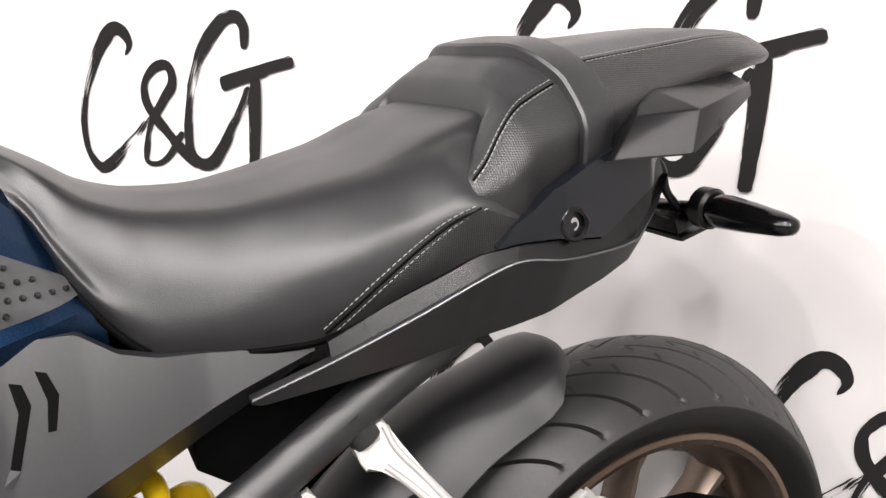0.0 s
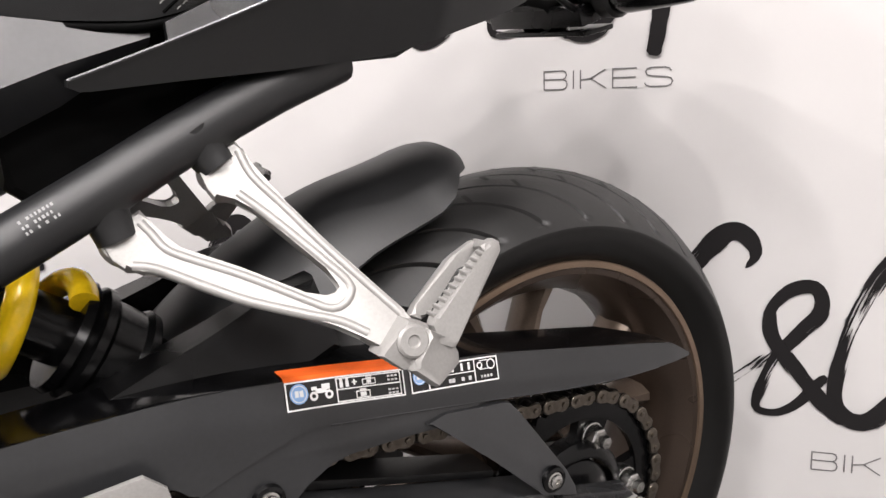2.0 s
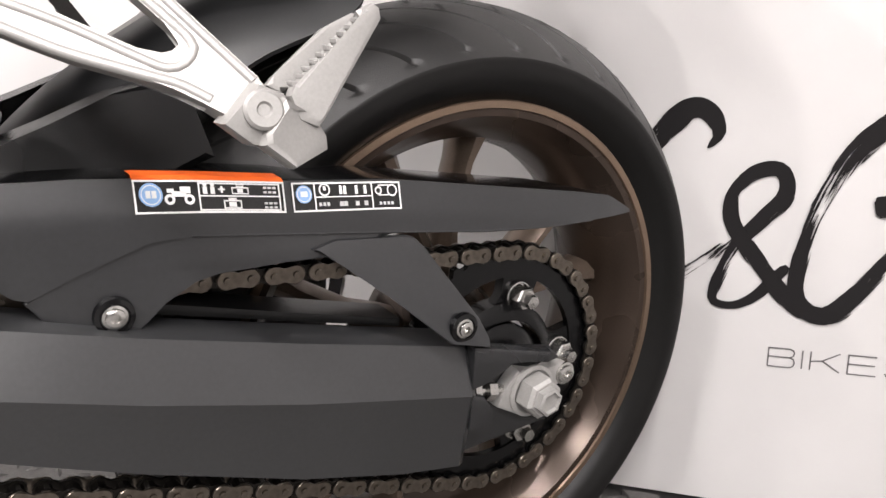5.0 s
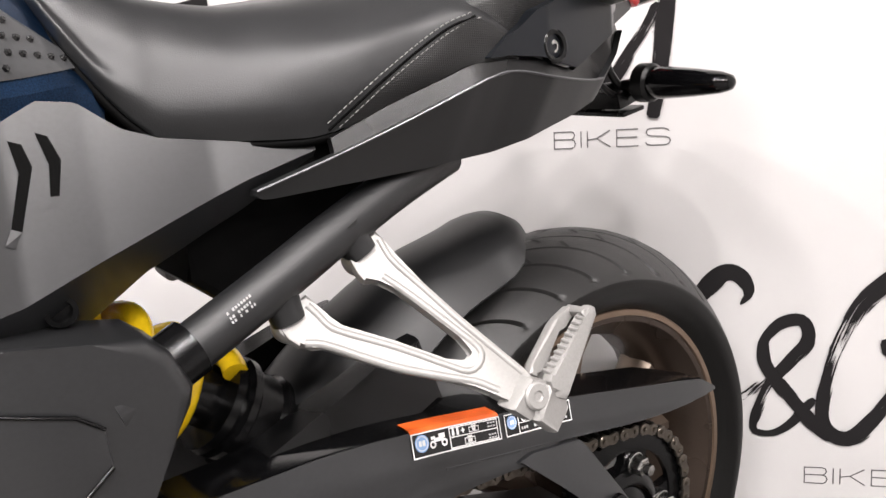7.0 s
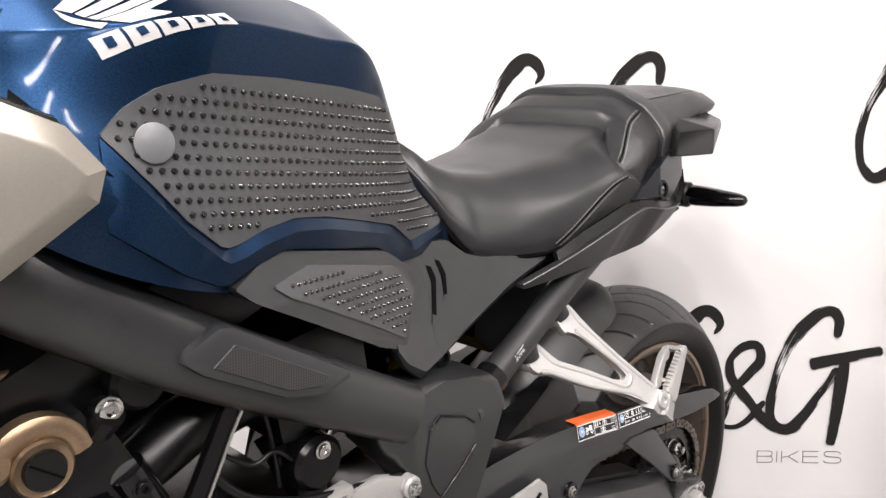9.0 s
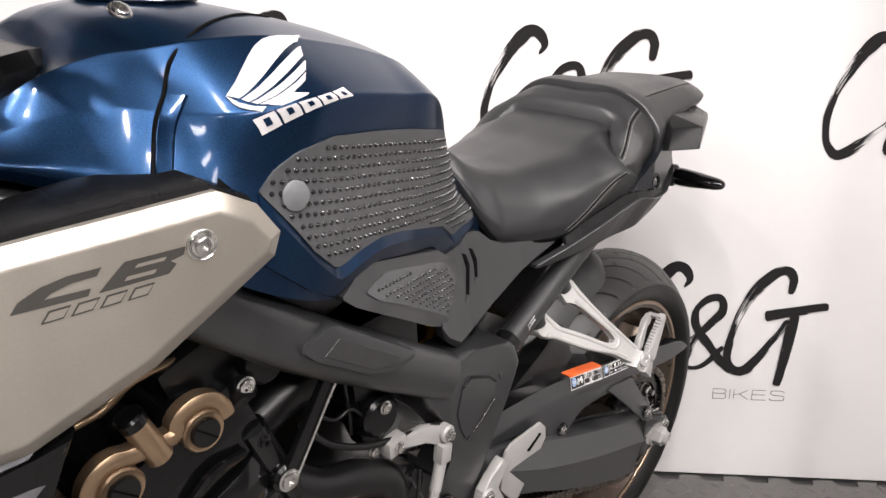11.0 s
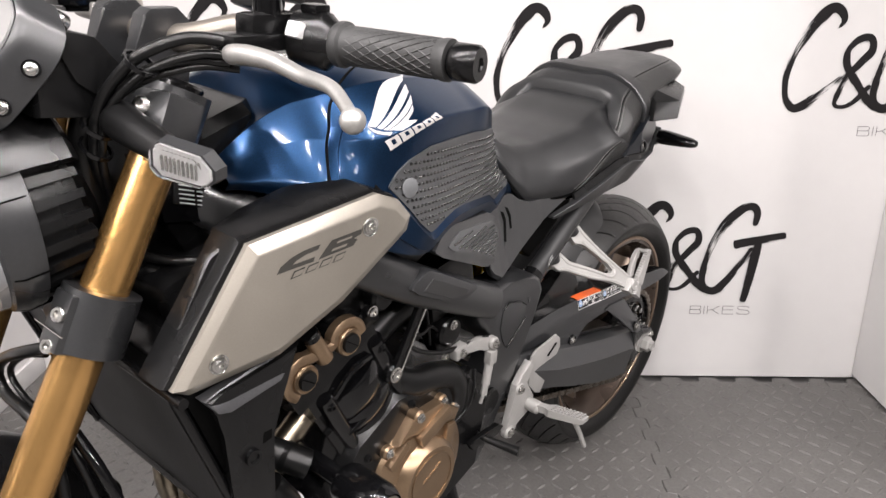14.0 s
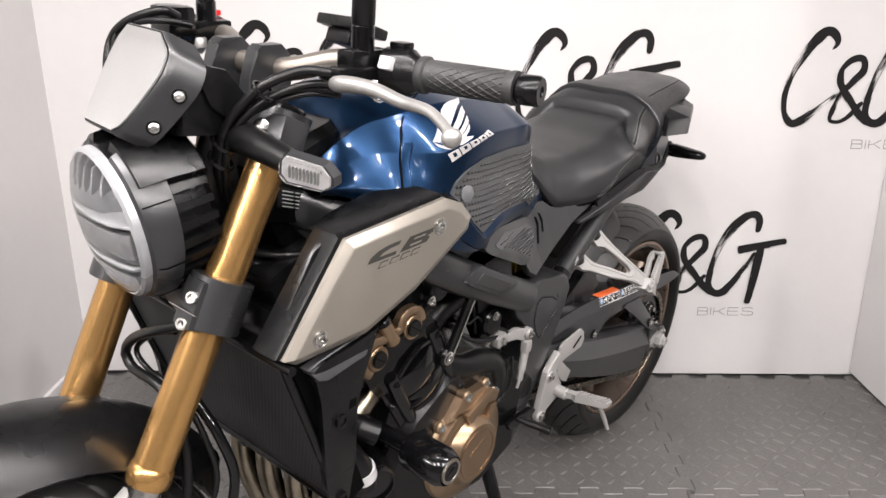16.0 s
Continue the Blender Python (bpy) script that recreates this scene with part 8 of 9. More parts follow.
slab(bm, [(1.32, 0.565), (1.42, 0.50), (1.44, 0.42), (1.36, 0.44), (1.29, 0.50)], 0.082, 0.096, 0.006)
both("mudguard_stay", bm, ALU, fender, "silver mudguard stay", 35)
for sy in (1, -1):
    bm = bmesh.new()
    lathe(bm, [(-0.003, 0.118), (-0.003, 0.155), (0.002, 0.155), (0.002, 0.118)], FX + Vector((0, sy * 0.066, 0)), (0, 1, 0), 60, close=True)
    part("brake_disc", bm, STEEL, front, "drilled steel brake disc", 35)
    bm = bmesh.new()
    box(bm, (1.320, sy * 0.082, 0.40), (0.055, 0.055, 0.11), Euler((0, radians(20), 0)), 0.012)
    part("brake_caliper", bm, GLOSS, front, "black radial brake caliper", 35)
bm = bmesh.new()
tube(bm, [FX + Vector((0, -0.11, 0)), FX + Vector((0, 0.11, 0))], 0.012, 14)
part("axle", bm, STEEL, front, "", 50)


# -- cables and hoses at the front --
def hose(name, pts, r, label="", material=None, parent=None, steps=36):
    bm = bmesh.new()
    tube(bm, pts, r, 10, steps)
    return part(name, bm, material or RUBBER, parent or bike, label, 60)


hose("brake_hose", [(1.235, 0.095, 0.747), (1.250, 0.053, 0.729), (1.250, 0.0, 0.699), (1.250, -0.024, 0.671), (1.250, -0.008, 0.654), (1.250, 0.054, 0.652), (1.245, 0.085, 0.610), (1.255, 0.105, 0.530), (1.285, 0.110, 0.43)], 0.0062, "thick black brake hose")
hose("brake_hose", [(1.235, 0.070, 0.728), (1.240, 0.034, 0.714), (1.240, -0.007, 0.685), (1.240, -0.014, 0.667), (1.240, 0.013, 0.655), (1.240, 0.049, 0.650), (1.238, 0.080, 0.600)], 0.0035, "thin black brake line")
hose("sensor_cable", [(1.225, 0.085, 0.640), (1.215, 0.115, 0.600), (1.205, 0.130, 0.540), (1.225, 0.130, 0.480), (1.280, 0.120, 0.430)], 0.0065, "braided cable sleeve", GLOSS)
hose("sensor_cable", [(1.232, 0.085, 0.630), (1.225, 0.105, 0.590), (1.220, 0.115, 0.540), (1.240, 0.115, 0.490), (1.290, 0.110, 0.440)], 0.0040, "black sensor cable")
for k, (r, df, dl, dz) in enumerate(((0.0056, 0.0, 0.0, 0.0), (0.0042, -0.010, 0.006, -0.014), (0.0036, -0.014, -0.004, -0.026), (0.0046, -0.006, -0.010, -0.020))):
    near = [1.0, 1.0, 0.8, 0.5, 0.35, 0.3, 0.3, 0.3]
    way = [(1.084, 0.168, 1.026), (1.112, 0.148, 1.028), (1.147, 0.130, 1.013), (1.163, 0.104, 0.984), (1.167, 0.084, 0.957), (1.166, 0.072, 0.930), (1.164, 0.065, 0.905), (1.150, 0.050, 0.860)]
    hose("handlebar_cable", [(f + df * w, l + dl * (1.6 - w), z + dz * w) for (f, l, z), w in zip(way, near)], r, "black handlebar cable")
hose("wiring_loom", [(1.160, 0.062, 0.985), (1.164, 0.056, 0.955), (1.168, 0.050, 0.930), (1.170, 0.050, 0.905), (1.163, 0.048, 0.870), (1.140, 0.045, 0.830)], 0.013, "taped black wiring loom")
hose("wiring_loom", [(1.150, 0.040, 0.985), (1.156, 0.036, 0.950), (1.160, 0.034, 0.910), (1.150, 0.034, 0.860), (1.130, 0.036, 0.820)], 0.012, "taped black wiring loom")
for q in ((1.147, 0.130, 1.006), (1.165, 0.078, 0.942), (1.166, 0.072, 0.921)):
    bm = bmesh.new()
    lathe(bm, [(-0.002, 0.0145), (-0.002, 0.0165), (0.002, 0.0165), (0.002, 0.0145)], q, (0.3, -0.5, -0.8), 14, close=True)
    part("cable_tie", bm, GLOSS, bike, "black cable tie", 60)
for k, pts in enumerate(([(1.120, 0.060, 0.780), (1.090, 0.100, 0.768), (1.060, 0.130, 0.775), (1.020, 0.150, 0.77)], [(1.130, 0.050, 0.780), (1.100, 0.090, 0.768), (1.070, 0.130, 0.775)],
                         [(1.140, 0.030, 0.800), (1.110, 0.080, 0.795), (1.070, 0.110, 0.792)])):
    hose("wiring", pts, 0.009 - 0.002 * k, "bundle of black wires")
bm = bmesh.new()
box(bm, (1.075, 0, 0.745), (0.09, 0.22, 0.10), Euler((0, radians(20), 0)), 0.012)
part("airbox_front", bm, PLASTIC, bike, "", 35)

# -- headlamp --
HC = Vector((1.260, -0.005, 0.848))
HA = Vector((0.975, -0.13, -0.17)).normalized()
bm = bmesh.new()
lathe(bm, [(0.004, 0.0800), (0.008, 0.0850), (0.005, 0.0890), (-0.004, 0.0895), (-0.004, 0.0800)], HC, HA, 64, close=True)
lampo = part("headlamp_ring", bm, shader("frosted lamp ring", (0.30, 0.305, 0.315), 0.30, 0.3), bike, "round LED headlamp with silver ring", 40)
bm = bmesh.new()
lathe(bm, [(0.006, 0.0860), (0.013, 0.0800), (0.021, 0.0600), (0.026, 0.0300), (0.027, 1e-5)], HC, HA, 56)
lathe(bm, [(0.004, 0.0830), (0.011, 0.0770), (0.018, 0.0580), (0.023, 0.0290), (0.024, 1e-5)], HC, HA, 56)
part("headlamp_lens", bm, GLASS, lampo, "clear domed lens", 60).visible_shadow = False
bm = bmesh.new()
lathe(bm, [(0.004, 0.0855), (-0.006, 0.080), (-0.022, 0.060), (-0.026, 1e-5)], HC, HA, 48)
part("reflector", bm, shader("shaded reflector", (0.30, 0.305, 0.31), 0.32, 0.6), lampo, "grey faceted reflector", 40)
bm = bmesh.new()
for dz, w in ((0.012, 0.060), (-0.034, 0.052)):
    box(bm, HC - HA * 0.010 + Vector((0, 0, dz)), (0.026, w * 2, 0.004), Euler((0, radians(10), 0)), 0.002)
for k in range(7):
    box(bm, HC - HA * 0.010 + Vector((0, -0.040 + 0.0133 * k, 0.046)), (0.016, 0.003, 0.024), Euler((0, radians(10), 0)), 0.001)
part("light_guides", bm, shader("frosted light guide", (0.24, 0.245, 0.25), 0.3), lampo, "", 30)
bm = bmesh.new()
for dz in (-0.010, -0.056):
    box(bm, HC - HA * 0.012 + Vector((0, 0, dz)), (0.018, 0.100, 0.028), Euler((0, radians(10), 0)), 0.004)
part("projector", bm, shader("grey projector housing", (0.09, 0.09, 0.092), 0.35), lampo, "dark projector unit", 30)
bm = bmesh.new()
lathe(bm, [(-0.003, 0.0890), (-0.010, 0.0900), (-0.036, 0.0900), (-0.040, 0.0840), (-0.085, 0.0800), (-0.105, 0.050), (-0.105, 1e-5)], HC, HA, 56)
part("headlamp_shell", bm, PLASTIC, lampo, "black headlamp shell", 35)
HS = HA.cross(Vector((0, 0, 1))).normalized() * -1    # to the lamp's left
HU = HS.cross(HA).normalized() * -1
if HU.z < 0:
    HU = -HU


def lamp_at(along, ang, r):
    """Round the lamp: ang 0 at its left, 90 at its top."""
    return HC + HA * along + HS * (r * math.cos(radians(ang))) + HU * (r * math.sin(radians(ang)))


for side in (1, -1):
    for k in range(7):
        bm = bmesh.new()
        a = -48 + 13 * k
        g = lambda al, da, r: lamp_at(al, a + da if side > 0 else 180 - a - da, r)
        skin(bm, [[g(-0.034, -3.2, 0.082), g(-0.034, -3.2, 0.0955), g(-0.034, 3.2, 0.0955), g(-0.034, 3.2, 0.082)], [g(-0.088, -2.6, 0.076), g(-0.088, -2.6, 0.0905), g(-0.088, 2.6, 0.0905), g(-0.088, 2.6, 0.076)]])
        part("cooling_fin", bm, PLASTIC, lampo, "", 30)
    bm = bmesh.new()   # band beside the ring, with two facets
    rings = []
    for k in range(25):
        a = -84 + 150 * k / 24
        g = lambda al, r: lamp_at(al, a if side > 0 else 180 - a, r)
        wide = 0.036 + 0.008 * math.sin(radians(a + 30))
        rings.append([g(-0.003, 0.0890), g(-0.006, 0.0945), g(-0.016, 0.0985), g(-wide, 0.0975), g(-wide - 0.002, 0.088)])
    skin(bm, rings)
    part("lamp_band", bm, GREYPLASTIC, lampo, "graphite lamp side band", 32)
    bm = bmesh.new()   # shoulder above the fins
    rings = []
    for k in range(9):
        a = 36 + 40 * k / 8
        g = lambda al, r: lamp_at(al, a if side > 0 else 180 - a, r)
        rings.append([g(-0.010, 0.090), g(-0.014, 0.1005), g(-0.046, 0.1035), g(-0.088, 0.0995), g(-0.096, 0.086)])
    skin(bm, rings)
    part("lamp_shoulder", bm, PLASTIC, lampo, "graphite shoulder bracket", 28)
for a in (24, -20, -58):
    bm = bmesh.new()
    skin(bm, [[lamp_at(-0.008, a + d, 0.0955), lamp_at(-0.016, a + d, 0.0992), lamp_at(-0.040, a + d, 0.0982), lamp_at(-0.040, a + d, 0.0920)] for d in (-0.5, 0.5)])
    part("band_step", bm, DARKHOLE, lampo, "", 0)

# -- fly screen --
VB, VT = Vector((1.270, 0.006, 0.957)), Vector((1.210, 0.006, 1.061))
vd = (VT - VB)
vn = Vector((vd.z, 0, -vd.x)).normalized()


def vis(l, s, o=0.0):
    """On the fly screen: l to the left, s from 0 (low edge) to 1 (top), o off its face."""
    q = VB + vd * s + Vector((0, l, 0)) + vn * (o - 0.9 * abs(l) ** 1.6) - Vector((1.18, 0, 0))
    return Vector((1.18 + q.x * 0.9945 + q.y * 0.1045, q.y * 0.9945 - q.x * 0.1045, q.z))


def screen_plate(half, th, o, mat_, name, parent, label):
    bm = bmesh.new()
    half = [(q.x, q.y) for q in by_span([(l, s, 0) for l, s in half], 4, True)]
    ring = [(l, s) for l, s in half] + [(-l, s) for l, s in half[::-1]]
    a = [bm.verts.new(vis(l, s, o)) for l, s in ring]
    c = [bm.verts.new(vis(l, s, o - th)) for l, s in ring]
    m = len(half)
    for vs, flip in ((a, False), (c, True)):
        for i in range(m - 1):
            qd = [vs[i], vs[i + 1], vs[2 * m - 2 - i], vs[2 * m - 1 - i]]
            bm.faces.new(qd[::-1] if flip else qd)
    for i in range(2 * m):
        j = (i + 1) % (2 * m)
        bm.faces.new((a[i], a[j], c[j], c[i]))
    return part(name, bm, mat_, parent, label, 25)


FACE = [(0.034, 0.05), (0.046, 0.15), (0.058, 0.42), (0.065, 0.68), (0.062, 0.84), (0.040, 1.0)]
bm = bmesh.new()   # shell round the plate: narrow bevel, wide side faces, inner return
half = [(q.x, q.y) for q in by_span([(l, s, 0) for l, s in FACE], 5, True)]
loop = half + [(-l, s) for l, s in half[::-1]]
skin(bm, [[vis(l * kl, 0.5 + (s - 0.5) * ks, o) for l, s in loop] for kl, ks, o in ((0.80, 0.84, -0.004), (0.98, 0.985, -0.001), (1.05, 1.03, 0.0032), (1.10, 1.055, 0.0012), (1.14, 1.07, -0.004), (1.27, 1.085, -0.030), (1.24, 1.07, -0.032), (1.05, 0.94, -0.020))], True, False)
screen = part("fly_screen", bm, GREYPLASTIC, bike, "small fly screen with a silver face in a dark grey shell", 32)
screen_plate(FACE, 0.002, 0.004, shader("pale silver plate", (0.44, 0.44, 0.435), 0.34, 0.75, 500, 0.04), "screen_face", screen, "pale silver plate")
for l, s in ((0.0760, 0.56), (0.0625, 0.22)):
    for sy in (1, -1):
        q = vis(sy * l, s, -0.0175)
        bm = bmesh.new()
        lathe(bm, [(-0.004, 0.0078), (0.0025, 0.0078), (0.0025, 0.0062), (-0.001, 0.006), (-0.001, 1e-5)], q, (0.55, 0.8 * sy, 0.25), 22)
        part("screw_cup", bm, GLOSS, screen, "", 40)
        screw(screen, q, 0.0052, (0.55, 0.8 * sy, 0.25))
bm = bmesh.new()
slab(bm, [(1.215, 1.020), (1.175, 1.012), (1.150, 0.970), (1.170, 0.950), (1.215, 0.955)], -0.078, 0.078, 0.008)
part("instrument_cowl", bm, PLASTIC, bike, "black instrument cowl", 30)
bm = bmesh.new()
web(bm, [(1.198, 0.074, 1.020), (1.184, 0.076, 1.030), (1.162, 0.078, 1.024), (1.130, 0.080, 0.985), (1.150, 0.080, 0.960), (1.182, 0.076, 0.985)], 0.016, 0.004)
both("cowl_bracket", bm, PLASTIC, bike, "graphite cowl bracket", 28)


# -- front indicators --
def front_indicator(sy):
    B0, B1 = Vector((1.160, 0.120 * sy, 0.952)), Vector((1.163, 0.192 * sy, 0.944))
    bm = bmesh.new()
    tube(bm, [Vector((1.150, 0.090 * sy, 0.950)), B0, B0.lerp(B1, 0.5), B1], [0.0185, 0.0175, 0.0160, 0.0140], 18)
    st = part("indicator_stalk", bm, RUBBER, bike, "black rubber indicator stalk", 40)
    c, ex, ez = Vector((1.166, 0.2215 * sy, 0.941)), Vector((-0.30, 0.95 * sy, -0.09)).normalized(), Vector((0.1, 0.12 * sy, 0.98)).normalized()
    ny = Vector((0.9, 0.25 * sy, 0.0)).normalized()
    ny = ex.cross(ez) if ex.cross(ez).x > 0 else -ex.cross(ez)
    shape = [(-0.030, 0.010), (-0.024, 0.0165), (0.022, 0.0150), (0.034, 0.004), (0.034, -0.006), (0.026, -0.0130), (-0.022, -0.0150), (-0.031, -0.007)]
    for nm, k, o0, o1, mt, lb in (("indicator_body", 1.0, -0.009, 0.004, GREYPLASTIC, "grey indicator body"), ("indicator_lens", 0.90, 0.004, 0.0125, GLASS, "clear indicator lens"), ("indicator_element", 0.86, 0.0041, 0.0056, LIGHTGREY, "ribbed light element")):
        bm = bmesh.new()
        skin(bm, [[c + ex * u * k + ez * w * k + ny * o0 for u, w in shape], [c + ex * u * k * 0.96 + ez * w * k * 0.93 + ny * o1 for u, w in shape]])
        part(nm, bm, mt, st, lb, 25)
    for k in range(9):   # ribs of the light element
        bm = bmesh.new()
        q = c + ex * (-0.016 + 0.0042 * k) + ny * 0.0066
        skin(bm, [[q + ex * a_ + ez * b_ - ny * 0.001 for a_, b_ in ((-0.0009, -0.0068), (0.0009, -0.0068), (0.0009, 0.0068), (-0.0009, 0.0068))], [q + ex * a_ + ez * b_ + ny * 0.002 for a_, b_ in ((-0.0006, -0.0064), (0.0006, -0.0064), (0.0006, 0.0064), (-0.0006, 0.0064))]])
        part("element_rib", bm, STEEL, st, "", 0)


front_indicator(1)
earlier = set(bpy.data.objects)
front_indicator(-1)
for ob in set(bpy.data.objects) - earlier:
    ob.data.transform(Matrix.Translation(Vector((1.10, 0, 0))) @ Matrix.Rotation(radians(-9), 4, "Z") @ Matrix.Translation(Vector((-1.10, 0, 0))))

# -- handlebar, turned a little to the right --
def about_stem(degrees):
    c = Matrix.Translation(Vector((1.10, 0, 0)))
    return c @ Matrix.Rotation(radians(-degrees), 4, "Z") @ c.inverted()


STEER = about_stem(4.5)
bm = bmesh.new()
bar = [(0.972, 0.350, 1.026), (0.999, 0.233, 1.027), (1.012, 0.175, 1.030), (1.028, 0.118, 1.030), (1.048, 0.075, 1.018), (1.058, 0.040, 1.012)]
tube(bm, bar + [STEER @ Vector((f, -l, z)) for f, l, z in bar[::-1]], [0.0112, 0.0112, 0.0115, 0.0130, 0.0143, 0.0143, 0.0143, 0.0143, 0.0130, 0.0115, 0.0112, 0.0112], 18, 80)
hb = part("handlebar", bm, BARTI, bike, "titanium-coloured tapered handlebar", 60)
for l in (-0.040, 0.038):
    bm = bmesh.new()
    slab(bm, [(1.112, 0.962), (1.104, 1.006), (1.094, 1.036), (1.086, 1.042), (1.056, 1.042), (1.044, 1.030), (1.040, 1.006), (1.048, 0.968)], l - 0.0095, l + 0.0095, 0.003)
    part("bar_clamp", bm, GREYPLASTIC, hb, "graphite handlebar clamp", 30)
for sy in (1, -1):
    earlier = set(bpy.data.objects)
    G0, G1 = Vector((1.002, 0.222 * sy, 1.0265)), Vector((0.976, 0.336 * sy, 1.026))
    gd = (G1 - G0)
    bm = bmesh.new()
    tube(bm, [G0, G0.lerp(G1, 0.03), G0.lerp(G1, 0.08), G0.lerp(G1, 0.10), G0.lerp(G1, 0.5), G0.lerp(G1, 0.93), G0.lerp(G1, 0.95), G1], [0.019, 0.021, 0.021, 0.0178, 0.0172, 0.0172, 0.0186, 0.0186], 26)
    grip = part("grip", bm, GRIPRUBBER, hb, "black rubber grip with diamond lattice", 40)
    e1 = gd.normalized().cross(Vector((0, 0, 1))).normalized()
    e2 = e1.cross(gd.normalized())
    bm = bmesh.new()   # lattice ribs
    for hand in (1, -1):
        for k in range(14):
            pts = []
            for j in range(13):
                t = 0.14 + 0.76 * j / 12
                a = 2 * math.pi * k / 14 + hand * 2.6 * j / 12
                pts.append(G0 + gd * t + 0.0173 * (math.cos(a) * e1 + math.sin(a) * e2))
            tube(bm, pts, 0.0008, 4)
    part("grip_lattice", bm, GRIPRUBBER, grip, "", 60)
    bm = bmesh.new()
    lathe(bm, [(0, 0.0135), (0.004, 0.0165), (0.024, 0.0165), (0.027, 0.0145), (0.027, 0.006), (0.025, 0.005), (0.025, 1e-5)], G1 + gd.normalized() * 0.001, gd, 30)
    part("bar_end", bm, SATIN, hb, "gloss black bar-end weight", 40)
    bm = bmesh.new()   # switch housing
    rings = []
    for t, r1, r2 in ((-0.42, 0.017, 0.018), (-0.38, 0.022, 0.026), (-0.10, 0.022, 0.027), (-0.04, 0.019, 0.021), (0.0, 0.0185, 0.019)):
        q = G0 + gd * t
        rings.append([q + r1 * math.cos(a) * e1 + r2 * math.sin(a) * e2 for a in [2 * math.pi * k / 16 for k in range(16)]])
    skin(bm, rings)
    sw = part("switch_housing", bm, PLASTIC, hb, "black handlebar switch housing", 35)
    bm = bmesh.new()
    box(bm, G0 + gd * -0.24 + Vector((0.020, 0, 0.010)), (0.012, 0.018, 0.015), Euler((0, radians(-20), 0)), 0.003)
    part("switch_button", bm, LIGHTGREY if sy > 0 else SATIN, sw, "pale grey switch" if sy > 0 else "", 35)
    bm = bmesh.new()
    box(bm, G0 + gd * -0.22 + Vector((0.0, 0, 0.029)), (0.018, 0.022, 0.008), None, 0.002)
    part("switch_top", bm, RED if sy < 0 else SATIN, sw, "red kill switch" if sy < 0 else "", 35)
    bm = bmesh.new()   # lever perch and mirror boss
    q = G0 + gd * -0.52
    box(bm, q + Vector((0.018, 0, 0.006)), (0.060, 0.028, 0.034), None, 0.006)
    box(bm, q + Vector((0.044, 0.004 * sy, -0.002)), (0.060, 0.036, 0.016), None, 0.004)
    perch = part("lever_perch", bm, SATIN, hb, "black lever perch", 35)
    bm = bmesh.new()
    disc(bm, q + Vector((0.020, 0, 0.016)), (0, 0, 1), 0.0135, 0.034, 20, 0.003)
    part("mirror_boss", bm, GLOSS, perch, "", 40)
    bm = bmesh.new()
    tube(bm, [q + Vector((0.020, 0, 0.046)), q + Vector((0.020, 0, 0.050)), q + Vector((0.020, 0.001 * sy, 0.082))], [0.010, 0.0135, 0.0135], 20)
    tube(bm, [q + Vector((0.020, 0.001 * sy, 0.080)), q + Vector((0.020, 0.004 * sy, 0.105)), q + Vector((0.012, 0.030 * sy, 0.150)), q + Vector((0.0, 0.075 * sy, 0.200))], 0.0068, 12, 16)
    part("mirror_stem", bm, RUBBER, perch, "black rubber-booted mirror stem", 50)
    bm = bmesh.new()
    rings = []
    mc = q + Vector((-0.004, 0.110 * sy, 0.215))
    for o, k in ((-0.012, 0.80), (-0.006, 1.0), (0.006, 0.96), (0.018, 0.55)):
        rings.append([mc + Vector((o, 0.066 * k * math.cos(a), 0.042 * k * math.sin(a))) for a in [2 * math.pi * j / 24 for j in range(24)]])
    skin(bm, rings)
    part("mirror_head", bm, PLASTIC, perch, "black mirror head", 40)
    bm = bmesh.new()   # lever with ball end
    root = Vector((1.074, 0.160 * sy, 1.014))
    tip = Vector((1.122, 0.369 * sy, 0.999))
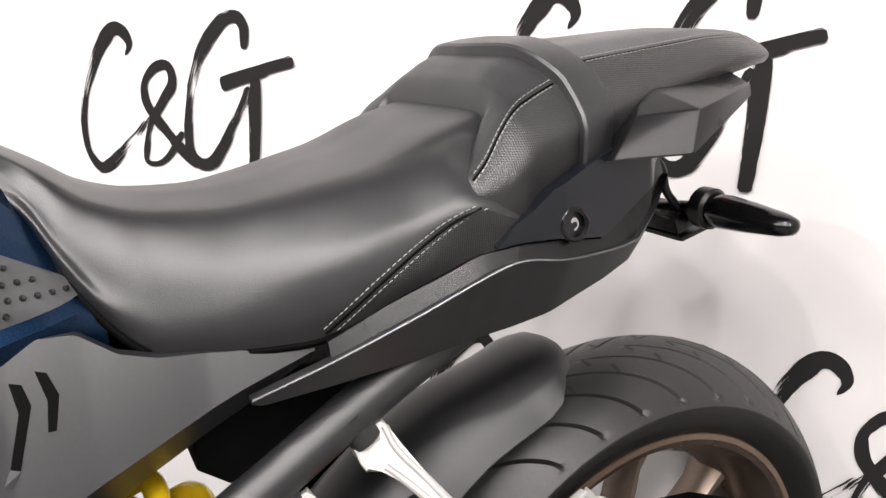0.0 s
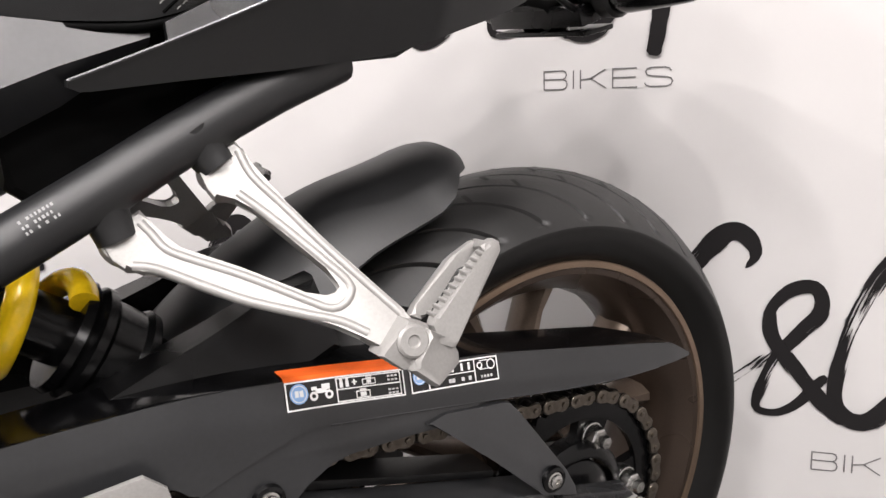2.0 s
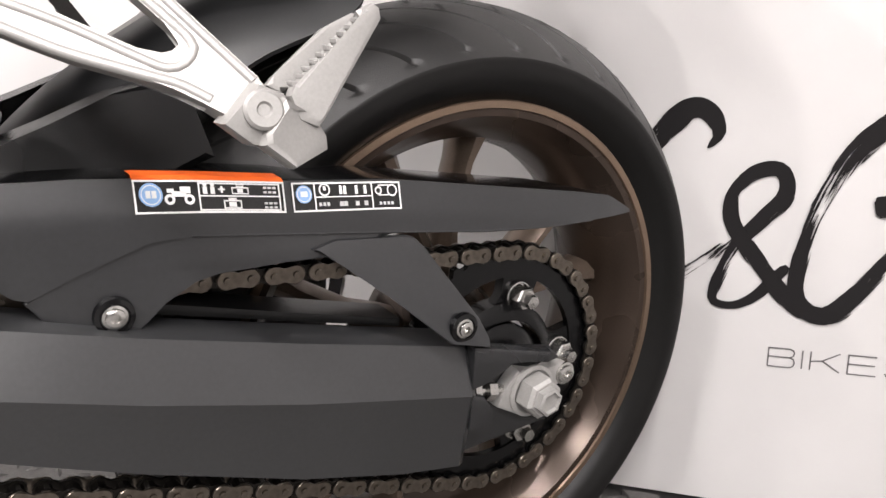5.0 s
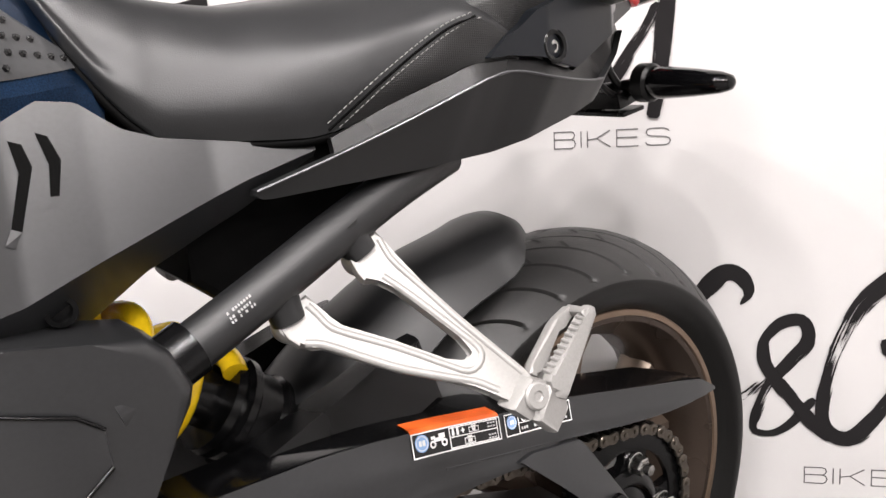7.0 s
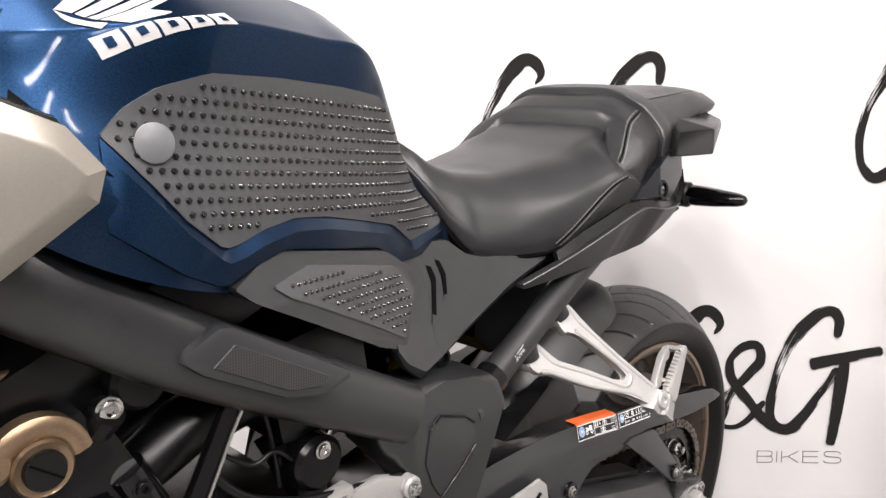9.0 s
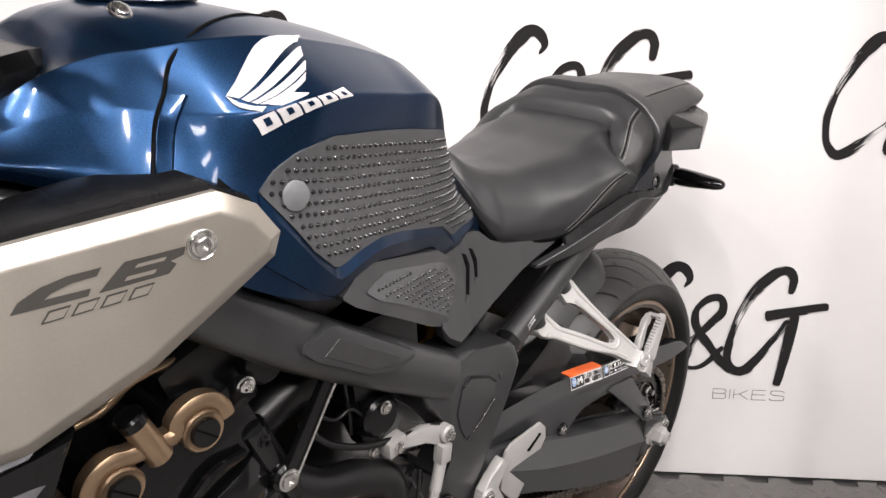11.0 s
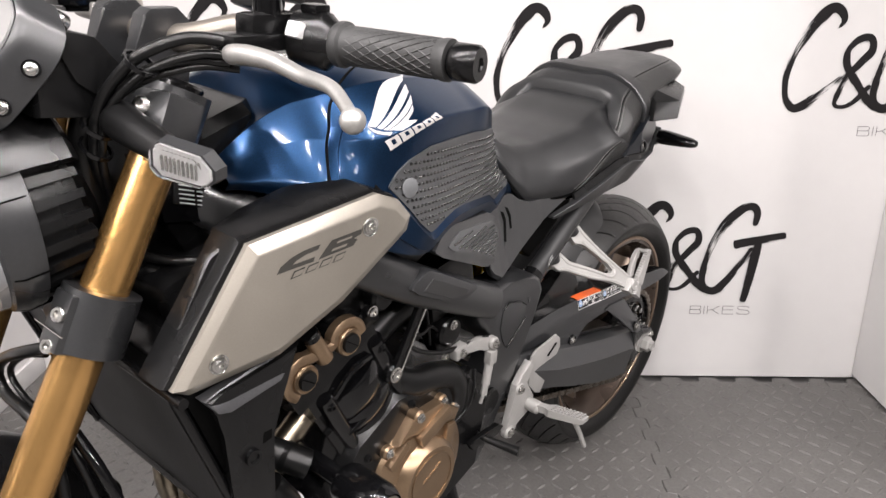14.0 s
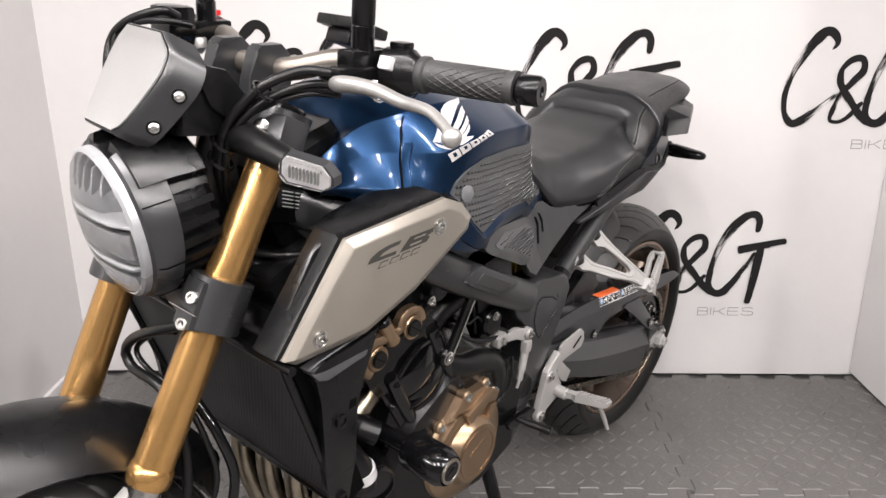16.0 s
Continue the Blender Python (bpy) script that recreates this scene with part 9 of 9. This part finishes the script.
    pts = [root, Vector((1.087, 0.182 * sy, 1.017)), Vector((1.087, 0.205 * sy, 1.019)), Vector((1.086, 0.237 * sy, 1.018)), Vector((1.089, 0.275 * sy, 1.013)), Vector((1.100, 0.320 * sy, 1.013)), Vector((1.112, 0.350 * sy, 1.006)), tip]
    tube(bm, pts, [0.0095, 0.0095, 0.0084, 0.0074, 0.0067, 0.0060, 0.0055, 0.0055], 14, 40)
    disc(bm, root + Vector((0.004, 0, 0.0)), (0, 0, 1), 0.011, 0.014, 20, 0.002)
    lev = part("lever", bm, LEVERALU, perch, "bare aluminium lever with ball end", 60)
    bm = bmesh.new()
    bmesh.ops.create_uvsphere(bm, u_segments=24, v_segments=14, radius=0.0098, matrix=Matrix.Translation(tip))
    part("lever_ball", bm, LEVERALU, lev, "", 60)
    if sy < 0:   # the brake lever sits closer to its grip
        for ob in set(bpy.data.objects) - earlier:
            ob.data.transform(about_stem(13.5) if ob.name.startswith("lever") and "perch" not in ob.name else STEER)
# right-hand brake reservoir
bm = bmesh.new()
box(bm, (1.070, -0.165, 1.046), (0.040, 0.052, 0.046), None, 0.008)
rv = part("brake_reservoir", bm, GLOSS, hb, "black brake fluid reservoir", 35)
bm = bmesh.new()
disc(bm, (1.082, -0.150, 1.006), (0.6, 0.5, 0.3), 0.010, 0.020, 20, 0.003)
part("banjo_bolt", bm, STEEL, rv, "bright banjo bolt", 40)
hose("brake_hose", [(1.090, -0.120, 1.058), (1.115, -0.118, 1.066), (1.140, -0.155, 1.050), (1.150, -0.182, 1.024), (1.165, -0.170, 0.985), (1.180, -0.130, 0.95)], 0.006, "black brake hose", None, rv)
hose("brake_hose", [(1.090, -0.090, 1.050), (1.115, -0.100, 1.055), (1.132, -0.140, 1.051), (1.145, -0.172, 1.036), (1.160, -0.165, 0.990), (1.185, -0.130, 0.95)], 0.0045, "black brake line", None, rv)
# small display on the bar
bm = bmesh.new()
box(bm, (0.996, 0.104, 1.066), (0.060, 0.064, 0.013), Euler((radians(0), radians(-18), 0)), 0.003)
box(bm, (1.002, 0.104, 1.052), (0.038, 0.042, 0.018), Euler((radians(0), radians(-18), 0)), 0.005)
part("bar_display", bm, PLASTIC, hb, "small black bar-mounted display", 35)
